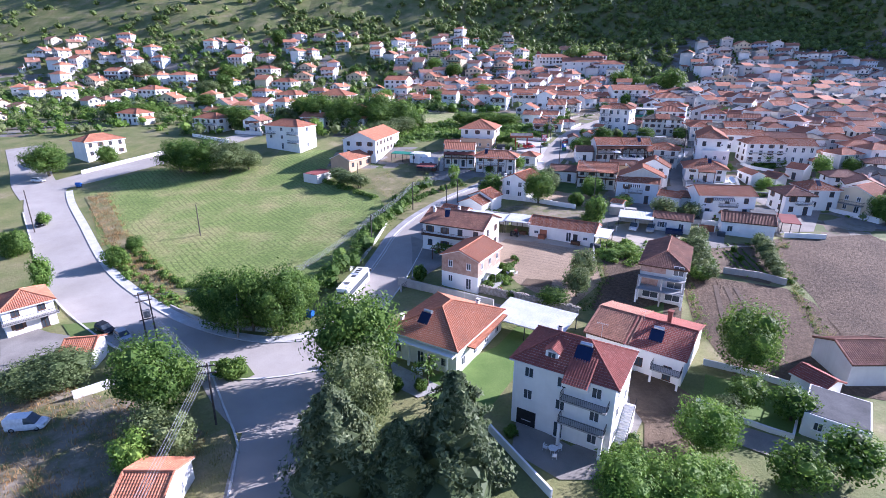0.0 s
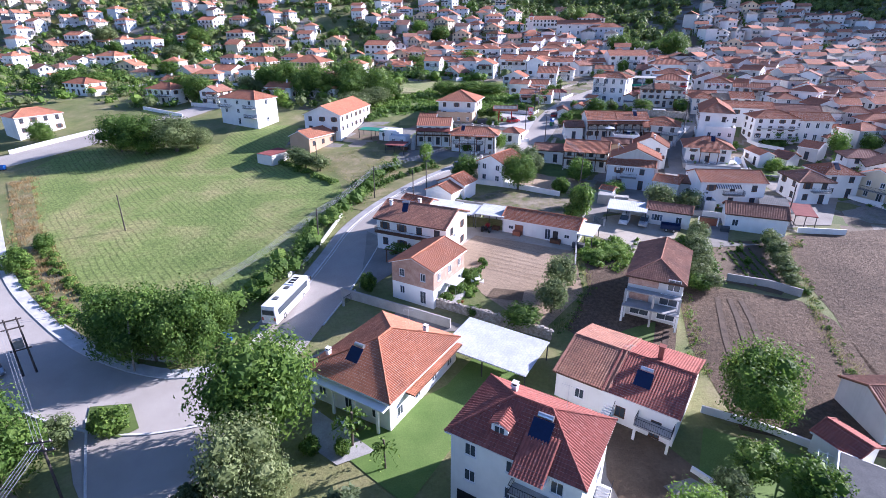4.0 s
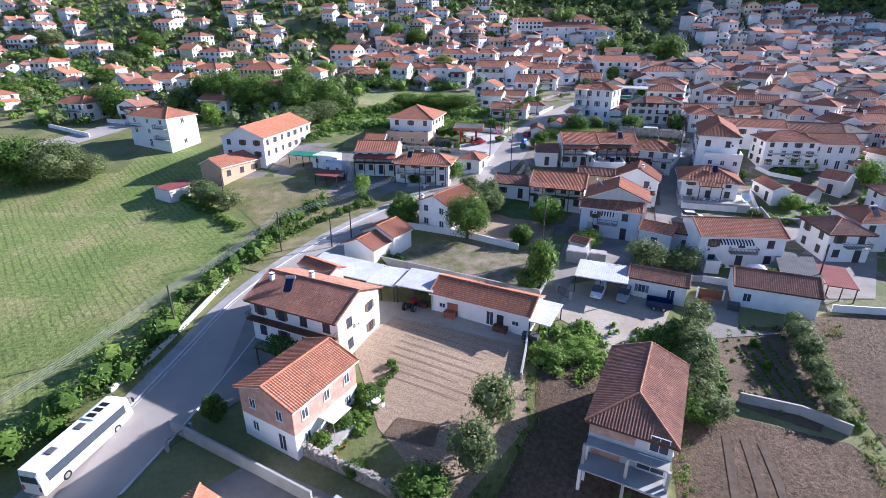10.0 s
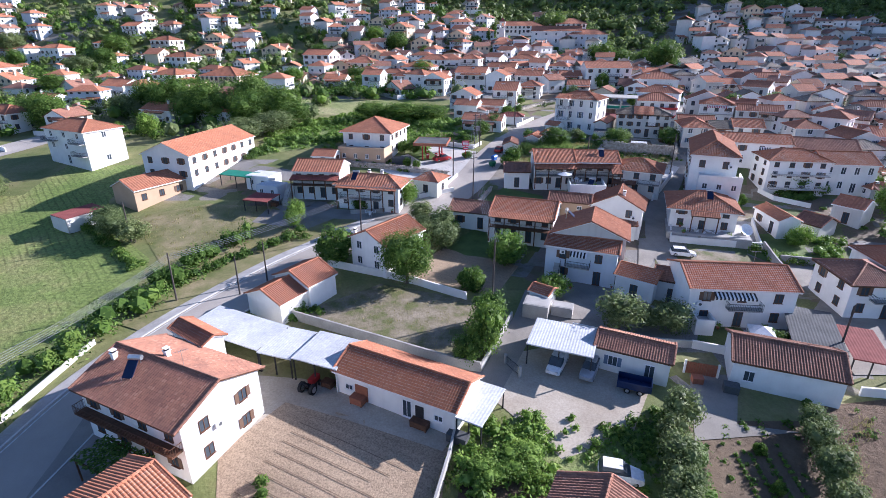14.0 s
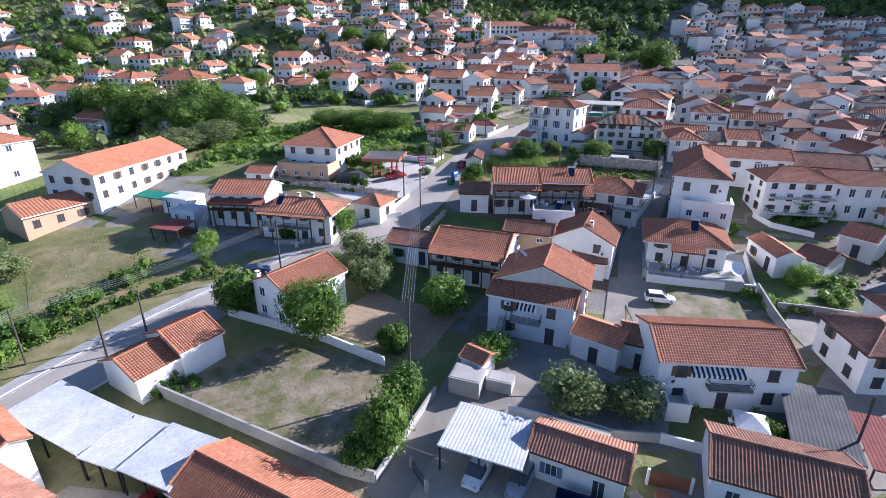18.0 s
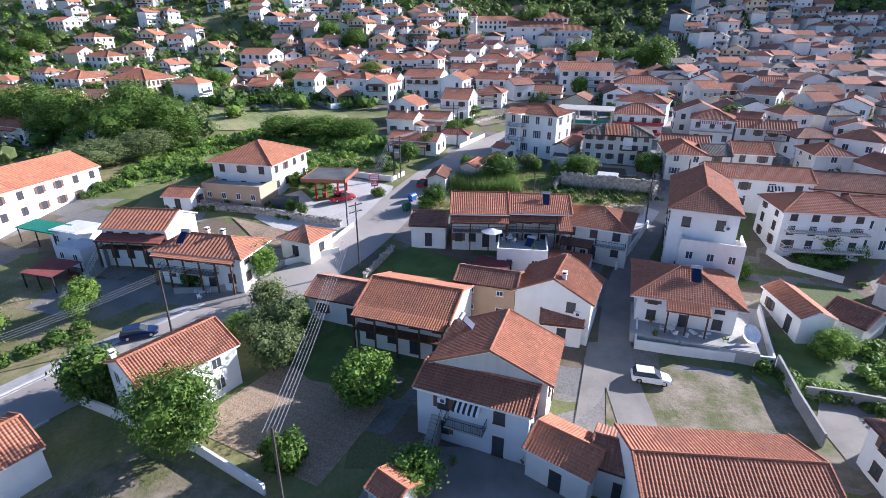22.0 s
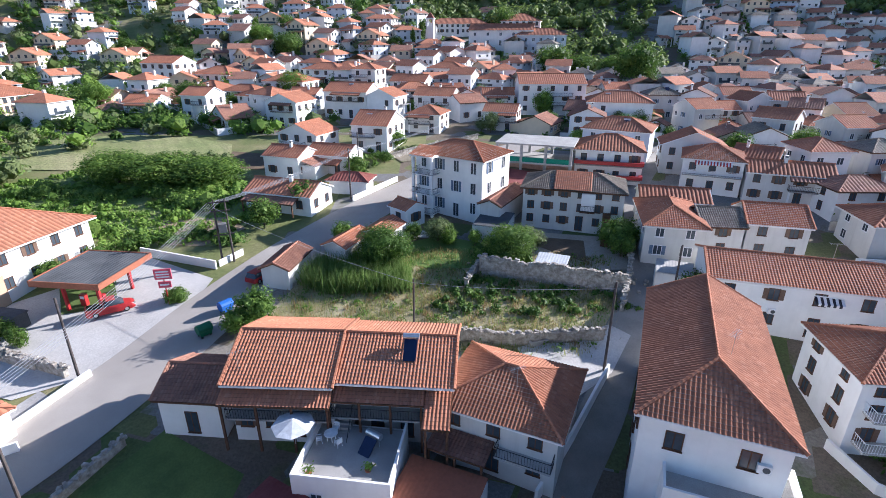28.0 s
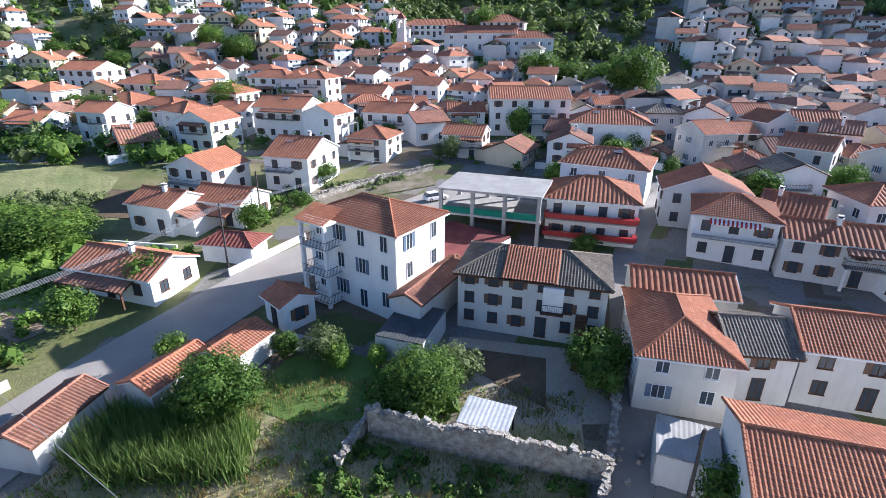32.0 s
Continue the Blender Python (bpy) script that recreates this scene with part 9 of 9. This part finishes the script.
def far_house(g, k, x, y, yaw):
    """A far house in the joined rest of the town: walls, tiled slopes with overhang, windows standing proud."""
    w, d, h, roof, tile, wall = TYPES[k]
    z, a = hill(x, y), radians(yaw)
    c, s = math.cos(a), math.sin(a)
    put = lambda p: (x + p[0] * c - p[1] * s, y + p[0] * s + p[1] * c, z + p[2])
    ws, ts = "wcpo".index(wall), 4 + "obg".index(tile)
    g.box(-w / 2, -d / 2, -3, w / 2, d / 2, h, ws, a, (x, y, z))
    W, D, t = w / 2 + 0.6, d / 2 + 0.6, h + min(w, d) * 0.245
    e = h - 0.12
    if roof == "hip":
        r = max(W - D, 0)
        ridge = ((-r, 0), (r, 0)) if W >= D else ((0, -(D - W)), (0, D - W))
        p, q = (*ridge[0], t), (*ridge[1], t)
        A, B, C, E = (-W, -D, e), (W, -D, e), (W, D, e), (-W, D, e)
        fs = ([A, B, q, p], [B, C, q], [C, E, p, q], [E, A, p]) if W >= D else ([A, B, p], [B, C, q, p], [C, E, q], [E, A, p, q])
    elif roof == "gx":
        p, q = (-W, 0, t), (W, 0, t)
        fs = ([(-W, -D, e), (W, -D, e), q, p], [(W, D, e), (-W, D, e), p, q])
        g.face([put(v) for v in ((w / 2, -d / 2, h), (w / 2, d / 2, h), (w / 2, 0, t - 0.1))], ws)
    else:
        t = h + w * 0.245
        p, q = (0, -D, t), (0, D, t)
        fs = ([(W, -D, e), (W, D, e), q, p], [(-W, D, e), (-W, -D, e), p, q])
        g.face([put(v) for v in ((-w / 2, -d / 2, h), (w / 2, -d / 2, h), (0, -d / 2, t - 0.1))], ws)
    odd = int(abs(x * 11 + y * 7)) % 6
    g.box(w * 0.2, d * 0.08, h, w * 0.2 + 0.7, d * 0.08 + 0.7, t + 0.5, ws, a, (x, y, z))
    if h > 4.5 and odd < 4:
        u0, u1, zb = (-w * 0.45, w * (0.1 + 0.1 * odd), h * 0.5)
        g.box(u0, -d / 2 - 1.3, zb, u1, -d / 2, zb + 0.16, ws, a, (x, y, z))
        g.box(u0, -d / 2 - 1.3, zb + 0.2, u1, -d / 2 - 1.24, zb + 1.0, 7 if odd % 2 else ws, a, (x, y, z))
    if odd in (0, 3, 5):
        v = [put(p) for p in ((-w * 0.1, -d / 2 - 2.4, 2.1), (w / 2, -d / 2 - 2.4, 2.1), (w / 2, -d / 2, 2.9), (-w * 0.1, -d / 2, 2.9))]
        g.face(v, ts), g.face([(p[0], p[1], p[2] - 0.15) for p in v[::-1]], ts)
        g.box(-w * 0.1, -d / 2 - 2.3, -2, -w * 0.1 + 0.3, -d / 2 - 2.0, 2.1, ws, a, (x, y, z))
        g.box(w / 2 - 0.3, -d / 2 - 2.3, -2, w / 2, -d / 2 - 2.0, 2.1, ws, a, (x, y, z))
    for f in fs:
        g.face([put(v) for v in f], ts, [(v[0] + v[2], v[1] + v[2]) for v in f])
        g.face([put((v[0], v[1], v[2] - 0.18)) for v in f[::-1]], ws)
    n = max(2, int(w / 2.7))
    for fl in range(max(1, round(h / 3))):
        for i in range(n):
            u, zz = (i + 0.5 - n / 2) * w / n, 1.1 + fl * 2.9
            g.box(u - 0.5, -d / 2 - 0.05, zz, u + 0.5, -d / 2 - 0.01, zz + 1.25, 7, a, (x, y, z))
        for i in (-0.25, 0.25):
            g.box(w / 2 + 0.01, i * d - 0.45, 1.1 + fl * 2.9, w / 2 + 0.05, i * d + 0.45, 2.35 + fl * 2.9, 7, a, (x, y, z))


g = Geo()
for near, k, x, y, yaw in SITES[185:]:
    far_house(g, k, x, y, yaw)
tagged(g.link("far_houses", [WHITE, CREAM, PALE, OLDW, ORANGE, BROWN, GREY_TILE, GLASS]), "white and cream houses with orange tile roofs covering the slope", "houses", kind="stuff")
rnd = random.Random(9)
NEAR, AWAY = [], []
for x, y in GAPS:
    for i in range(2):
        px, py = x + rnd.uniform(-5, 5), y + rnd.uniform(-5, 5)
        if min((math.dist((px, py), q) for q in TAKEN), default=99) > 5.6 and min(math.dist((px, py), q) for q in ROADS) > 6 and rnd.random() < 0.75:
            r = rnd.uniform(1.3, 3.6)
            if math.dist((px, py), (60, 130)) < 165 and len(NEAR) < 110:
                NEAR.append(tree(rnd.choice(("broad", "dark", "light", "olive", "broad")), px, py, r * rnd.uniform(1.5, 2.3), r))
            else:
                AWAY.append((px, py, r, r * rnd.uniform(1.5, 2.3)))
scatter("town_trees", LEAF, "green trees and shrubs between the far houses", AWAY[::2], 0.5, 70, category="trees")
scatter("town_trees", LEAF_LIGHT, "bright green trees between the far houses", AWAY[1::4], 0.5, 70, category="trees")
scatter("town_trees", LEAF_OLIVE, "grey-green olive trees between the far houses", AWAY[3::4], 0.45, 70, category="trees")

# ---- yards of the town ----
rnd = random.Random(55)
SHRUBS = ([], [], [])
g = Geo()
for near, k, x, y, yaw in SITES:
    w, d = TYPES[k][:2]
    a = radians(yaw)
    c, s = math.cos(a), math.sin(a)
    for i in range(5):
        r, t = (w + d) / 4 + rnd.uniform(1.0, 5.0), rnd.uniform(0, 6.28)
        px, py = x + r * math.cos(t), y + r * math.sin(t)
        if min(math.dist((px, py), q) - z for q, z in zip(TAKEN, SIZE)) > 0.3 and min(math.dist((px, py), q) for q in ROADS) > 5:
            SHRUBS[rnd.randrange(3)].append((px, py, rnd.uniform(0.7, 2.3), rnd.uniform(1.2, 4.6)))
    if rnd.random() < 0.55:
        u, v = w / 2 + rnd.uniform(1.5, 3.0), d / 2 + rnd.uniform(1.5, 3.5)
        if min(math.dist((x + v * s, y - v * c), q) for q in ROADS) > 6:
            g.box(-u, -v - 0.1, -1.5, u, -v + 0.1, 1.0, rnd.randrange(3), a, (x, y, hill(x, y)))
            if rnd.random() < 0.6:
                g.box(u - 0.2, -v + 0.1, -1.5, u, v * 0.6, 1.0, rnd.randrange(3), a, (x, y, hill(x, y)))
tagged(g.link("yard_walls", [WHITE, CONCRETE, OLDW]), "low white and grey walls of the town yards", "walls", kind="stuff")
for spots, mat in zip(SHRUBS, (LEAF, LEAF_LIGHT, LEAF_OLIVE)):
    scatter("garden_shrubs", mat, "garden shrubs and small trees between the houses", spots, 0.42, 26, category="shrubs")

# ---- gardens and thickets of the scattered houses ----
rnd = random.Random(41)
THICKET = ([], [], [])
while sum(map(len, THICKET)) < 1150:
    x, y = rnd.uniform(-290, 30), rnd.uniform(188, 440)
    r = rnd.uniform(1.2, 4.2)
    if x > -20 and y < 250 or inside(COVER["meadow"], x, y) or inside(COVER["crop_field"], x, y) or noise.noise((x / 26, y / 26, 7)) < rnd.uniform(-0.5, 0.25):
        continue
    if min(math.dist((x, y), q) - z for q, z in zip(TAKEN, SIZE)) > r * 0.7 and min(math.dist((x, y), q) for q in ROADS) > 4 + r:
        THICKET[rnd.choice((0, 0, 1, 2, 2))].append((x, y, r, r * rnd.uniform(1.2, 1.9)))
for spots, mat in zip(THICKET, (LEAF, LEAF_LIGHT, LEAF_OLIVE)):
    scatter("thickets", mat, "green thickets and garden trees between scattered houses", spots, 0.5, 60, category="trees")

# ---- woods on the hill ----
rnd = random.Random(31)
spots = []
while len(spots) < 5200:
    x, y = rnd.uniform(-420, 480), rnd.uniform(322, 625)
    edge = 385 if x > 290 else 402 if x > 150 else 398 if x > 50 else 456
    p = 1.0 if y > edge + 20 * noise.noise((x / 40, y / 40, 1)) else 0.0
    if 108 < x < 150 + (y - 322) * 0.2 and 322 < y < 450 and min(math.dist((x, y), q) for q in TAKEN) > 10:
        p = 1.0
    if x < -30:
        p = (0.10 + 0.5 * (noise.noise((x / 60, y / 60, 5)) > 0.12)) * (1.0 if y > 430 else 0.25)
    if 44 < x < 118 and 340 < y < 412 and min(math.dist((x, y), q) for q in ((68, 384), (94, 350), (84, 340))) < 24:
        p = 0.0
    if rnd.random() < p:
        r = rnd.uniform(2.4, 5.0) * (1 + max(0, y - 450) / 700)
        spots.append((x, y, r, r * rnd.uniform(1.3, 2.0)))
for a, b in ((0, 1300), (1300, 2600), (2600, 3900), (3900, 5200)):
    scatter("woods", FOREST, "dense green woods covering the hillside", spots[a:b], 1.0, 22, category="woods")
spots = [(x + rnd.uniform(-6, 6), y + rnd.uniform(-6, 6), 0.8, 0.7) for x, y in GAPS for i in range(3)]
scatter("scrub", LEAF, "low scrub between the houses", [s for s in spots if min(math.dist(s[:2], q) for q in ROADS) > 5], 0.4, 14)
